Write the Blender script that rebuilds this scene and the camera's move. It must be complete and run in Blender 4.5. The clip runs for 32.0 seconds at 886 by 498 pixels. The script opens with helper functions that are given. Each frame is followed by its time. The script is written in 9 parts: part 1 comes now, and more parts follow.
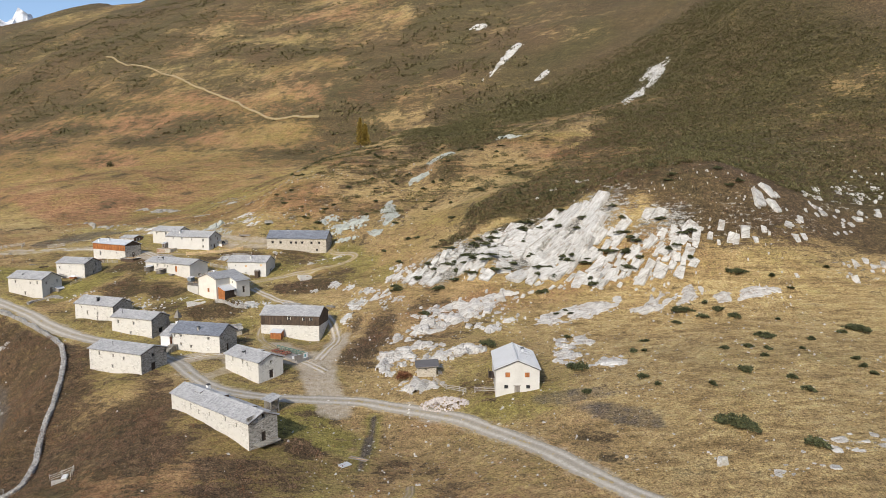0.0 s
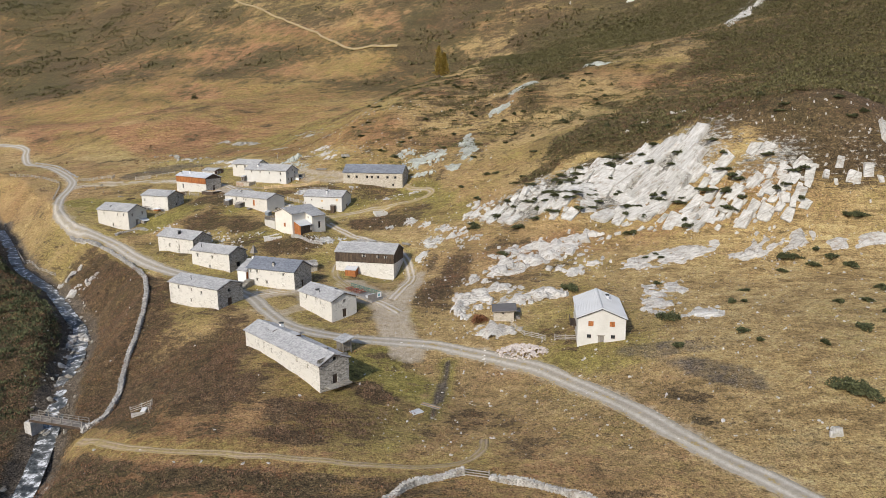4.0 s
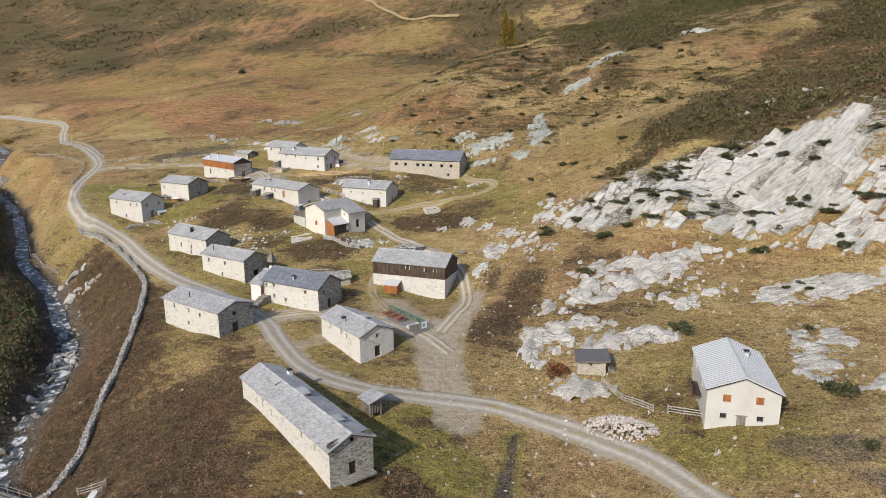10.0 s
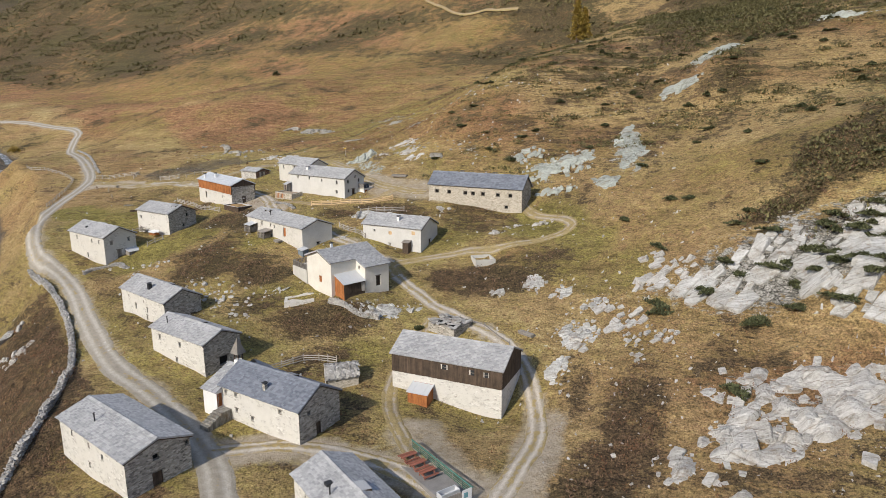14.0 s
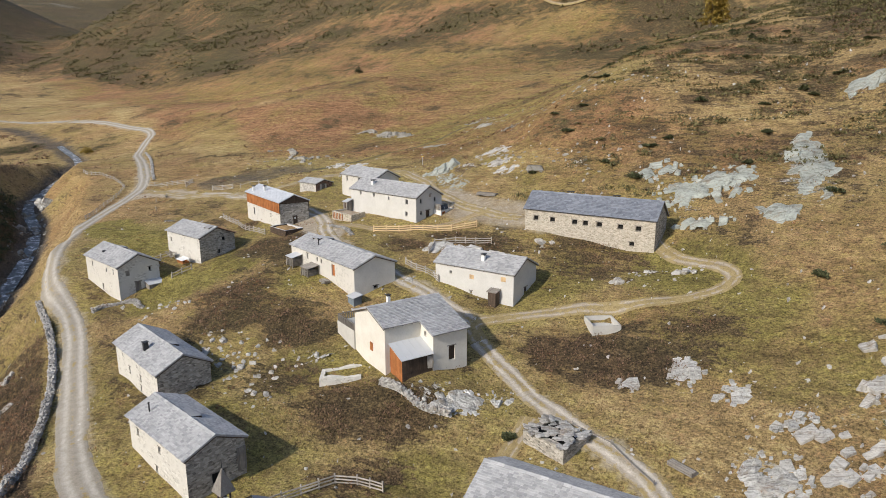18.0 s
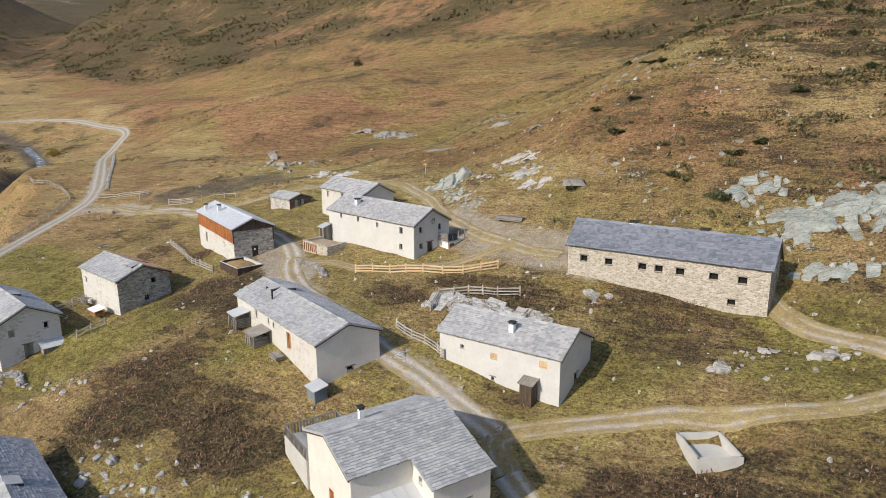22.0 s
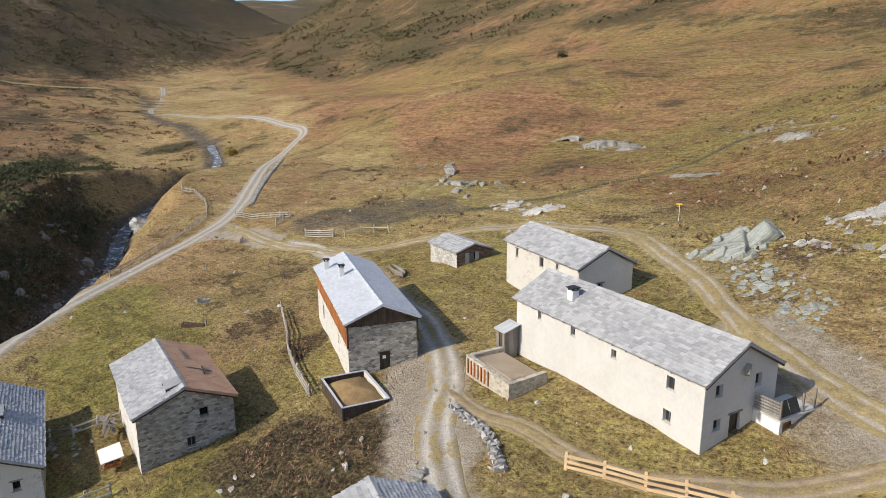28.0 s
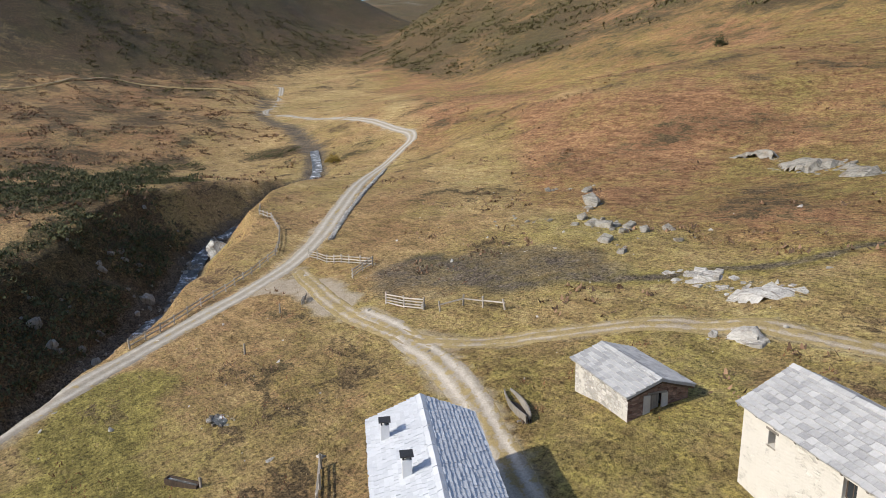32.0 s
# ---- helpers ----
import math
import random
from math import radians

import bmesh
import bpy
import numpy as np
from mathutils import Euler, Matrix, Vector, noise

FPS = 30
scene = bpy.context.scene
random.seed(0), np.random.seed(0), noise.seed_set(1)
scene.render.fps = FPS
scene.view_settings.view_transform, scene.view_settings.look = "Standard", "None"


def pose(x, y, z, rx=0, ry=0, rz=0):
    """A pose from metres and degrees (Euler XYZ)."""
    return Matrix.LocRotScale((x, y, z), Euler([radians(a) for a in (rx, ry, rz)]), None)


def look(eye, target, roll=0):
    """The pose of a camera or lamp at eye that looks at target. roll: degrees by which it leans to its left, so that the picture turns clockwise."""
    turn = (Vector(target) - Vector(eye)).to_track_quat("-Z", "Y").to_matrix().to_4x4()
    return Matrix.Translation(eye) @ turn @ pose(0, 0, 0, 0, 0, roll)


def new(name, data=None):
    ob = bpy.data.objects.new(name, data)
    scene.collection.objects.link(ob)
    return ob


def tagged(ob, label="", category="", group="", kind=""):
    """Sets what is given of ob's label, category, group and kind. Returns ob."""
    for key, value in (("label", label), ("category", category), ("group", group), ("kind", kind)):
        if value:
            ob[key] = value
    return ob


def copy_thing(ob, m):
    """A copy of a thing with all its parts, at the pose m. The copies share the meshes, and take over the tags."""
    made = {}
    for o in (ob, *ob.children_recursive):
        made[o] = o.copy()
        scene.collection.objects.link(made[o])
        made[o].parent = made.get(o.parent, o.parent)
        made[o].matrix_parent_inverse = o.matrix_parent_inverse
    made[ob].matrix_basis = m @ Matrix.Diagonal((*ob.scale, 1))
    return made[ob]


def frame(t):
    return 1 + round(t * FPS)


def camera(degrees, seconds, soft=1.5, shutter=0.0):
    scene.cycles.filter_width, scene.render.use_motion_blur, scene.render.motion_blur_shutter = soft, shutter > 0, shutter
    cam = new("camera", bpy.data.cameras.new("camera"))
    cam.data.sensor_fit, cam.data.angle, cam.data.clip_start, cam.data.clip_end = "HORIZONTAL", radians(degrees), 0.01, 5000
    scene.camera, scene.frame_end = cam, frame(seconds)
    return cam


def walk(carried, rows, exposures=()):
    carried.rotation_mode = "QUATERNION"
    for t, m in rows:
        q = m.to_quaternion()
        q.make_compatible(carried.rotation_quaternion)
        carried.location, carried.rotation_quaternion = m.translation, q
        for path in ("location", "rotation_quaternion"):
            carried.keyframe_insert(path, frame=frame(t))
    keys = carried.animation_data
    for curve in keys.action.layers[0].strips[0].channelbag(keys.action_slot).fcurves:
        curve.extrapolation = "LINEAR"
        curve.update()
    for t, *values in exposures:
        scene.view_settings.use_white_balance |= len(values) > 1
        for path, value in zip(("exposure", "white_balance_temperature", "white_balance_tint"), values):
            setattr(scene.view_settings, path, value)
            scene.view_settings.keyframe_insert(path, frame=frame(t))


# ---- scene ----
cam = camera(67.24, 32.0, soft=0.7)
PATH = [
    (0, (30.859, -81.887, 39.633), (34.341, 17.479, 28.942), -0.25),
    (0.5, (30.847, -80.699, 39.692), (32.297, 18.633, 28.242), -0.30),
    (1, (30.863, -79.496, 39.794), (30.329, 19.734, 27.427), -0.35),
    (1.5, (30.884, -78.281, 39.937), (28.314, 20.732, 26.158), -0.31),
    (2, (30.876, -77.143, 40.012), (26.387, 21.588, 24.781), -0.36),
    (2.5, (30.862, -76.107, 39.986), (24.484, 22.303, 23.410), -0.41),
    (3, (30.853, -75.125, 39.874), (22.826, 22.931, 21.972), -0.47),
    (3.5, (30.894, -74.115, 39.726), (22.710, 23.676, 20.491), -0.51),
    (4, (30.986, -73.067, 39.589), (22.650, 24.451, 19.081), -0.48),
    (4.5, (31.057, -72.063, 39.426), (22.585, 25.187, 17.729), -0.47),
    (6.5, (30.731, -66.954, 38.996), (22.206, 29.918, 15.693), -0.41),
    (7, (30.419, -64.712, 38.987), (21.928, 32.165, 15.690), -0.37),
    (7.5, (29.967, -61.566, 39.011), (21.562, 35.305, 15.656), -0.35),
    (8, (29.435, -57.579, 39.030), (21.033, 39.278, 15.615), -0.31),
    (8.5, (28.798, -52.868, 38.960), (19.337, 43.884, 15.518), -0.28),
    (9, (28.049, -47.510, 38.820), (15.869, 48.938, 15.379), -0.25),
    (9.5, (27.165, -41.574, 38.717), (12.149, 54.462, 15.232), -0.22),
    (10, (26.232, -35.239, 38.706), (9.376, 60.484, 15.189), -0.18),
    (10.5, (25.283, -28.708, 38.678), (8.248, 66.998, 15.224), -0.23),
    (11, (24.250, -22.057, 38.599), (6.863, 73.606, 15.228), -0.25),
    (11.5, (23.039, -15.219, 38.494), (4.794, 80.307, 15.213), -0.31),
    (12, (21.711, -8.352, 38.446), (2.612, 87.036, 15.288), -0.28),
    (12.5, (20.302, -1.718, 38.464), (0.421, 93.531, 15.394), -0.22),
    (13, (18.871, 4.429, 38.487), (-1.899, 99.504, 15.482), -0.15),
    (13.5, (17.546, 9.958, 38.432), (-4.865, 104.676, 15.489), -0.16),
    (14, (16.276, 15.162, 38.317), (-7.973, 109.429, 15.387), -0.12),
    (14.5, (14.962, 20.099, 38.221), (-11.456, 113.791, 15.334), -0.08),
    (16.5, (9.376, 38.156, 37.756), (-24.839, 129.293, 14.875), -0.10),
    (17, (7.874, 42.301, 37.567), (-27.534, 133.000, 14.762), -0.14),
    (17.5, (6.361, 46.330, 37.384), (-29.796, 136.745, 14.627), -0.15),
    (18, (4.843, 50.317, 37.230), (-31.635, 140.601, 14.464), -0.15),
    (18.5, (3.297, 54.311, 37.096), (-33.430, 144.473, 14.252), -0.16),
    (19, (1.726, 58.295, 36.973), (-35.238, 148.333, 14.019), -0.16),
    (19.5, (0.170, 62.135, 36.790), (-37.008, 152.055, 13.721), -0.18),
    (20, (-1.337, 66.041, 36.627), (-38.607, 155.893, 13.441), -0.21),
    (20.5, (-2.871, 70.052, 36.505), (-40.221, 159.852, 13.247), -0.21),
    (21, (-4.533, 74.148, 36.396), (-41.919, 163.916, 13.074), -0.27),
    (21.5, (-6.266, 78.312, 36.279), (-43.661, 168.080, 12.972), -0.34),
    (22, (-8.032, 82.506, 36.135), (-45.664, 172.193, 12.897), -0.37),
    (22.5, (-9.810, 86.450, 36.022), (-51.491, 174.333, 12.802), -0.37),
    (23, (-11.621, 90.134, 35.945), (-57.216, 176.051, 12.721), -0.37),
    (23.5, (-13.461, 93.531, 35.906), (-61.014, 178.378, 12.674), -0.34),
    (24, (-15.320, 96.747, 35.823), (-65.534, 180.053, 12.613), -0.33),
    (24.5, (-17.270, 99.943, 35.749), (-69.904, 181.751, 12.572), -0.31),
    (25, (-19.356, 103.166, 35.691), (-74.281, 183.459, 12.531), -0.30),
    (25.5, (-21.672, 106.553, 35.654), (-77.326, 186.344, 12.499), -0.29),
    (27.5, (-32.260, 120.703, 35.495), (-92.014, 197.391, 12.075), -0.27),
    (28, (-34.958, 124.184, 35.422), (-96.096, 199.779, 12.024), -0.30),
    (28.5, (-37.659, 127.591, 35.387), (-100.637, 201.677, 12.042), -0.41),
    (29, (-40.433, 130.968, 35.407), (-105.429, 203.334, 12.196), -0.55),
    (29.5, (-43.226, 134.274, 35.411), (-109.813, 205.203, 12.273), -0.70),
    (30, (-46.192, 137.558, 35.515), (-114.395, 206.960, 12.459), -0.88),
    (30.5, (-49.410, 140.881, 35.732), (-119.095, 208.763, 12.580), -1.02),
    (31, (-52.846, 144.242, 36.004), (-123.821, 210.721, 12.698), -1.09),
    (31.5, (-56.346, 147.496, 36.135), (-128.745, 212.404, 12.781), -1.18),
    (32, (-60.077, 150.551, 36.159), (-133.632, 213.994, 12.397), -1.1),

]
walk(cam, [(t, look(eye, target, roll)) for t, eye, target, roll in PATH], [(0, 0.27), (14, 0.19), (22, 0.29), (28, 0.38), (32, 0.43)])

# ---- world and sun ----
SUN_AZ, SUN_EL = radians(-116), radians(33)
world = bpy.data.worlds.new("sky")
scene.world = world
world.use_nodes = True
wn = world.node_tree
sky = wn.nodes.new("ShaderNodeTexSky")
sky.sky_type = "NISHITA"
sky.sun_disc = False
sky.sun_elevation = SUN_EL
sky.sun_rotation = radians(90) - SUN_AZ
sky.altitude = 1900
sky.dust_density = 5.0
wn.links.new(sky.outputs[0], wn.nodes["Background"].inputs[0])
wn.nodes["Background"].inputs[1].default_value = 0.15
sun = new("sun", bpy.data.lights.new("sun", "SUN"))
sun.data.energy, sun.data.angle, sun.data.color = 3.3, radians(1.0), (1.0, 0.93, 0.82)
sun.matrix_world = look((math.cos(SUN_AZ) * math.cos(SUN_EL) * 300, math.sin(SUN_AZ) * math.cos(SUN_EL) * 300, math.sin(SUN_EL) * 300), (0, 0, 0))


# ---- lie of the land ----
# Heights of the hillside on a coarse plan, every 30 to 90 m; rows run from south to north.
KX = np.array([-330, -235, -160, -100, -55, -15, 25, 62, 100, 170.0])
KY = np.array([-90, 0, 40, 75, 108, 142, 176, 215, 270, 350.0])
HEIGHTS = np.array([
    (58.4, 27.8, 7.2, -2.8, -7.7, -11, -13.5, -16.6, -19.7, -24.5),
    (27.6, 11.8, -0.9, -11.5, -17.7, -11.7, -9.1, -8.8, -5.9, -7.8),
    (19.6, 7.9, -3.4, -14.2, -18.6, -7, -10.6, -2.3, 2.6, 2.9),
    (16.5, 6.9, -3.3, -14.6, -6, -5, -2.7, 2, 7.1, 15.8),
    (15.2, 7.6, 0.6, -6, -1.1, -1.3, 4.2, 13.2, 30.6, 30.1),
    (13.7, 10, 5.5, 3.9, 9, 8.2, 16.4, 32.8, 35.3, 45.6),
    (11, 13.6, 6.4, 10, 15.6, 21.9, 27.9, 38.1, 45.8, 60.8),
    (6.7, 11.9, 12.4, 18, 24.1, 43.3, 45.4, 55.7, 62.7, 76.7),
    (4.7, 12.1, 23.4, 24.4, 35, 49.1, 62.4, 65.4, 73.4, 96.3),
    (37.8, 43.6, 59.1, 50.7, 47.3, 51.4, 65.5, 78.5, 92.5, 121.7),
])
STREAM = [(-20, -60, -26), (-40, 0, -22.6), (-46, 19, -22), (-54, 37, -20.6), (-59, 47, -19.6), (-65, 59, -18.8), (-71, 73, -18.2),
          (-81, 89, -17.6), (-86, 93, -15.6), (-104, 111, -13.6), (-126, 128, -11), (-148, 152, -8.4), (-168, 173, -6.4), (-184, 187, -5.2), (-194, 195, -4.4),
          (-207, 203, -3), (-220, 214, -1), (-234, 236, 3), (-250, 260, 7.5), (-292, 285, 12), (-360, 312, 17), (-440, 335, 21), (-600, 423, 32)]


def ramp(v, a, b):
    u = np.clip((v - a) / (b - a), 0, 1)
    return u * u * (3 - 2 * u)


def curve_weights(k, v):
    """Weights of a smooth curve through values at the knots k."""
    v = np.clip(v, k[0], k[-1])
    i = np.clip(np.searchsorted(k, v, side="right") - 1, 0, len(k) - 2)
    h = k[i + 1] - k[i]
    u = (v - k[i]) / h
    w = np.zeros((len(v), len(k)))
    r = np.arange(len(v))
    b, d = (u**3 - 2 * u**2 + u) * h, (u**3 - u**2) * h
    w[r, i] += 2 * u**3 - 3 * u**2 + 1
    w[r, i + 1] += 3 * u**2 - 2 * u**3
    for low, high, q in ((np.maximum(i - 1, 0), i + 1, b), (i, np.minimum(i + 2, len(k) - 1), d)):
        np.add.at(w, (r, high), q / (k[high] - k[low]))
        np.add.at(w, (r, low), -q / (k[high] - k[low]))
    return w


LATTICE = np.random.RandomState(7).rand(256, 256)


def lumps(x, y, size, seed=0):
    """Smooth random relief from -1 to 1 with lumps of that size."""
    u, v = x / size + seed * 17.3, y / size + seed * 9.1
    i, j = np.floor(u).astype(int), np.floor(v).astype(int)
    fu, fv = u - i, v - j
    fu, fv = fu * fu * (3 - 2 * fu), fv * fv * (3 - 2 * fv)
    a, b = LATTICE[i % 256, j % 256], LATTICE[(i + 1) % 256, j % 256]
    c, d = LATTICE[i % 256, (j + 1) % 256], LATTICE[(i + 1) % 256, (j + 1) % 256]
    return 2 * ((a * (1 - fu) + b * fu) * (1 - fv) + (c * (1 - fu) + d * fu) * fv) - 1


def far_height(x, y):
    """The valley beyond the village: a rising floor between a long hillside and a dark mountain across its end."""
    s = 0.507 * (x + 230) + 0.862 * (y - 220)
    u = -0.862 * (x + 230) + 0.507 * (y - 220)
    floor = 5 + 0.07 * np.clip(u, -600, 900) + 0.163 * np.clip(u - 900, 0, 1500)
    right = 0.14 * np.maximum(s, 0) + 0.33 * np.maximum(s - 125, 0) + 0.2 * np.maximum(s - 230, 0) - 1.1 * np.maximum(s - 640, 0)
    right = np.maximum(right, 0) + 0.2 * np.clip(s - 70, 0, 180) * ramp(u, 350, 650) * (1 - ramp(s, 250, 400))
    right = right * (1 - 0.9 * ramp(u, 740, 1050))
    left = 0.06 * np.maximum(-s, 0) + 0.42 * np.maximum(-s - 300, 0)
    m, n = -0.93 * (x + 600) - 0.36 * (y - 150), -0.36 * (x + 600) + 0.93 * (y - 150)
    wall = np.minimum(0.5 * np.maximum(m, 0) + 0.00015 * np.maximum(m, 0) ** 2, 450 * (1 - ramp(n, 560, 900)) + 25) * ramp(n, -650, -100)
    spur = 75 * np.exp(-(((x - 270) / 150) ** 2 + ((y - 210) / 190) ** 2))
    away = ramp(np.hypot(x, y - 120), 250, 900)
    rough = away * (9 * lumps(x, y, 160, 3) + 5 * lumps(x, y, 60, 4) + 2 * lumps(x, y, 22, 21))
    ribs = (ramp(s, 260, 600) * 26 + ramp(m, 60, 300) * 30 * ramp(n, -650, -100) * (1 - ramp(n, 600, 950))) * np.abs(lumps(x + 0.4 * y, y - 0.3 * x, 190, 5))
    return floor + 420 * np.tanh(right / 420) + np.maximum(380 * np.tanh(left / 380), wall) + spur + rough + ribs


def along(line, x, y):
    """Distance to a line of points, the height along it and the run along it."""
    best, z, run = np.full(x.shape, 1e9), np.zeros(x.shape), np.zeros(x.shape)
    done = 0.0
    for a, b in zip(line, line[1:]):
        dx, dy = b[0] - a[0], b[1] - a[1]
        n = math.hypot(dx, dy)
        u = np.clip(((x - a[0]) * dx + (y - a[1]) * dy) / n**2, 0, 1)
        d = np.hypot(x - a[0] - u * dx, y - a[1] - u * dy)
        m = d < best
        best[m], run[m] = d[m], (done + u * n)[m]
        if len(a) > 2:
            z[m] = (a[2] + u * (b[2] - a[2]))[m]
        done += n
    return best, z, run


def village_side(x, y):
    """1 on the village's side of the stream, 0 across it."""
    best, side = np.full(x.shape, 1e9), np.zeros(x.shape)
    for a, b in zip(STREAM, STREAM[1:]):
        dx, dy = b[0] - a[0], b[1] - a[1]
        u = np.clip(((x - a[0]) * dx + (y - a[1]) * dy) / (dx * dx + dy * dy), 0, 1)
        d = np.hypot(x - a[0] - u * dx, y - a[1] - u * dy)
        m = d < best
        best[m], side[m] = d[m], ((x - a[0]) * dy - (y - a[1]) * dx > 0)[m]
    return side


# Rock knolls that stand out of the slope: x, y, lift, reach.
KNOLLS = [(49, 111, 4.5, 7), (90, 119, 6.5, 15), (117, 103, 9.5, 22), (140, 145, 8, 30), (98, 89, 2.0, 8), (37, 125, 2.5, 8), (42, 197, 5.0, 10), (112, 136, 5, 22)]
TERRACES = []  # x, y, lift, reach: the level ground cut or banked up at each house


def broad(x, y):
    g = (curve_weights(KY, y) @ HEIGHTS * curve_weights(KX, x)).sum(1)
    d = np.maximum(np.maximum(KX[0] - x, x - KX[-1]), np.maximum(KY[0] - y, y - KY[-1]))
    i = 1 - ramp(d, -70, 60)
    return i * g + (1 - i) * far_height(x, y)


def ground(x, y, fine=True):
    """Height of the ground; x and y are arrays."""
    x, y = np.atleast_1d(np.asarray(x, float)), np.atleast_1d(np.asarray(y, float))
    shape, x, y = x.shape, x.ravel(), y.ravel()
    z = broad(x, y)
    for px, py, lift, reach in TERRACES + KNOLLS:
        z += lift * np.exp(-(((x - px) ** 2 + (y - py) ** 2) / reach**2))
    d, bed, _ = along(STREAM, x, y)
    d = d + 1.6 * lumps(x, y, 9, 6) + 0.6 * lumps(x, y, 3.5, 8)
    bank = bed + np.where(d < 2.6, 0.12 * np.maximum(d, 0), 0.3 + (0.92 + 0.08 * village_side(x, y)) * (d - 2.6)) + ramp(d, 12, 40) * 30
    z = np.minimum(z, bank) - 0.35 * np.exp(-np.abs(z - bank) / 0.8)
    s, u = 0.507 * (x + 230) + 0.862 * (y - 220), -0.862 * (x + 230) + 0.507 * (y - 220)
    crease = ramp(s, 60, 150) * (1 - 0.6 * ramp(x, -20, 60))
    z = z + crease * (1.5 * lumps(u + 0.3 * s, 0.3 * s, 30, 81) + 0.7 * lumps(u + 0.3 * s, 0.4 * s, 11, 82)) + 2.5 * ramp(s, 200, 320) * lumps(u + 0.3 * s, 0.22 * s, 44, 83)
    if fine:
        d = 1 - 0.9 * np.exp(-((along(ROAD, x, y)[0] / 5) ** 2))
        z += d * (0.34 * lumps(x, y, 11, 1) + 0.26 * lumps(x, y, 4.6, 2) + 0.09 * lumps(x, y, 2.1, 9))
    return z.reshape(shape)


def gz(x, y):
    return float(ground([x], [y])[0])


ROAD = [(96, -33), (86, -18), (78, -7), (72, 1), (67, 7), (62, 12), (57, 18), (52, 25.5), (45.4, 35), (37.2, 45.5), (27.5, 52.5), (18, 56), (8, 56), (-2, 56), (-12.5, 60), (-21.3, 69), (-30, 79), (-44, 88.5), (-58, 96.5),
        (-77, 112.3), (-93.5, 126), (-113, 137.5), (-126.5, 151), (-135, 164), (-142, 176), (-147.5, 190), (-155, 203), (-174, 222), (-214, 258), (-233, 281), (-240, 292), (-250, 300), (-263, 304),
        (-287, 312), (-326, 322), (-398, 340), (-454, 346), (-500, 378), (-570, 419), (-640, 450)]


# ---- materials ----
def node(nt, kind, **values):
    n = nt.nodes.new(kind)
    for k, v in values.items():
        n.inputs[k.replace("_", " ")].default_value = v
    return n


def blank(name, rough=0.85, metal=0.0):
    m = bpy.data.materials.new(name)
    m.use_nodes = True
    nt = m.node_tree
    b = nt.nodes["Principled BSDF"]
    b.inputs["Roughness"].default_value, b.inputs["Metallic"].default_value = rough, metal
    b.inputs["Specular IOR Level"].default_value = 0.3
    return m, nt, b


def noise_out(nt, vec, scale, detail=4.0, rough=0.6):
    n = node(nt, "ShaderNodeTexNoise", Scale=scale, Detail=detail, Roughness=rough)
    if vec is not None:
        nt.links.new(vec, n.inputs["Vector"])
    return n.outputs["Fac"]


def steps(nt, fac, *stops):
    r = nt.nodes.new("ShaderNodeValToRGB")
    e = r.color_ramp.elements
    while len(e) < len(stops):
        e.new(0.5)
    for el, (pos, col) in zip(e, stops):
        el.position = pos
        el.color = (*col, 1) if len(col) == 3 else col
    nt.links.new(fac, r.inputs[0])
    return r.outputs[0]


def mix(nt, fac, a, b, how="MIX"):
    m = nt.nodes.new("ShaderNodeMix")
    m.data_type, m.blend_type = "RGBA", how
    for socket, v in ((m.inputs[0], fac), (m.inputs[6], a), (m.inputs[7], b)):
        if isinstance(v, (int, float)):
            socket.default_value = v
        elif isinstance(v, tuple):
            socket.default_value = (*v, 1)
        else:
            nt.links.new(v, socket)
    return m.outputs[2]


def calc(nt, how, a, b, clamp=False):
    m = nt.nodes.new("ShaderNodeMath")
    m.operation, m.use_clamp = how, clamp
    for s, v in zip(m.inputs, (a, b)):
        if isinstance(v, (int, float)):
            s.default_value = v
        else:
            nt.links.new(v, s)
    return m.outputs[0]


def bump(nt, bsdf, height, strength=0.5, distance=0.05):
    n = node(nt, "ShaderNodeBump", Strength=strength, Distance=distance)
    nt.links.new(height, n.inputs["Height"])
    nt.links.new(n.outputs[0], bsdf.inputs["Normal"])


def coords(nt, which="Object"):
    return nt.nodes.new("ShaderNodeTexCoord").outputs[which]


def world_coords(nt):
    return nt.nodes.new("ShaderNodeNewGeometry").outputs["Position"]


def per_piece(nt):
    return nt.nodes.new("ShaderNodeObjectInfo").outputs["Random"]


def per_island(nt):
    return nt.nodes.new("ShaderNodeNewGeometry").outputs["Random Per Island"]


def two_scale(name, dark, light, coarse=0.6, fine=9.0, rough=0.85, relief=0.4, depth=0.03, spread=0.25, metal=0.0, pieces=0.0):
    """A surface whose tone wanders at two scales between dark and light."""
    m, nt, b = blank(name, rough, metal)
    v = world_coords(nt)
    big, small = noise_out(nt, v, coarse, 3), noise_out(nt, v, fine, 6, 0.7)
    f = calc(nt, "ADD", calc(nt, "MULTIPLY", big, 0.55), calc(nt, "MULTIPLY", small, 0.45))
    col = steps(nt, f, (0.5 - spread, dark), (0.5 + spread, light))
    if pieces:
        r = calc(nt, "FRACT", calc(nt, "ADD", per_piece(nt), per_island(nt)), 0)
        col = mix(nt, pieces, col, steps(nt, r, (0.0, (0.35, 0.35, 0.35)), (1.0, (0.95, 0.95, 0.95))), "OVERLAY")
    nt.links.new(col, b.inputs["Base Color"])
    bump(nt, b, small, relief, depth)
    return m


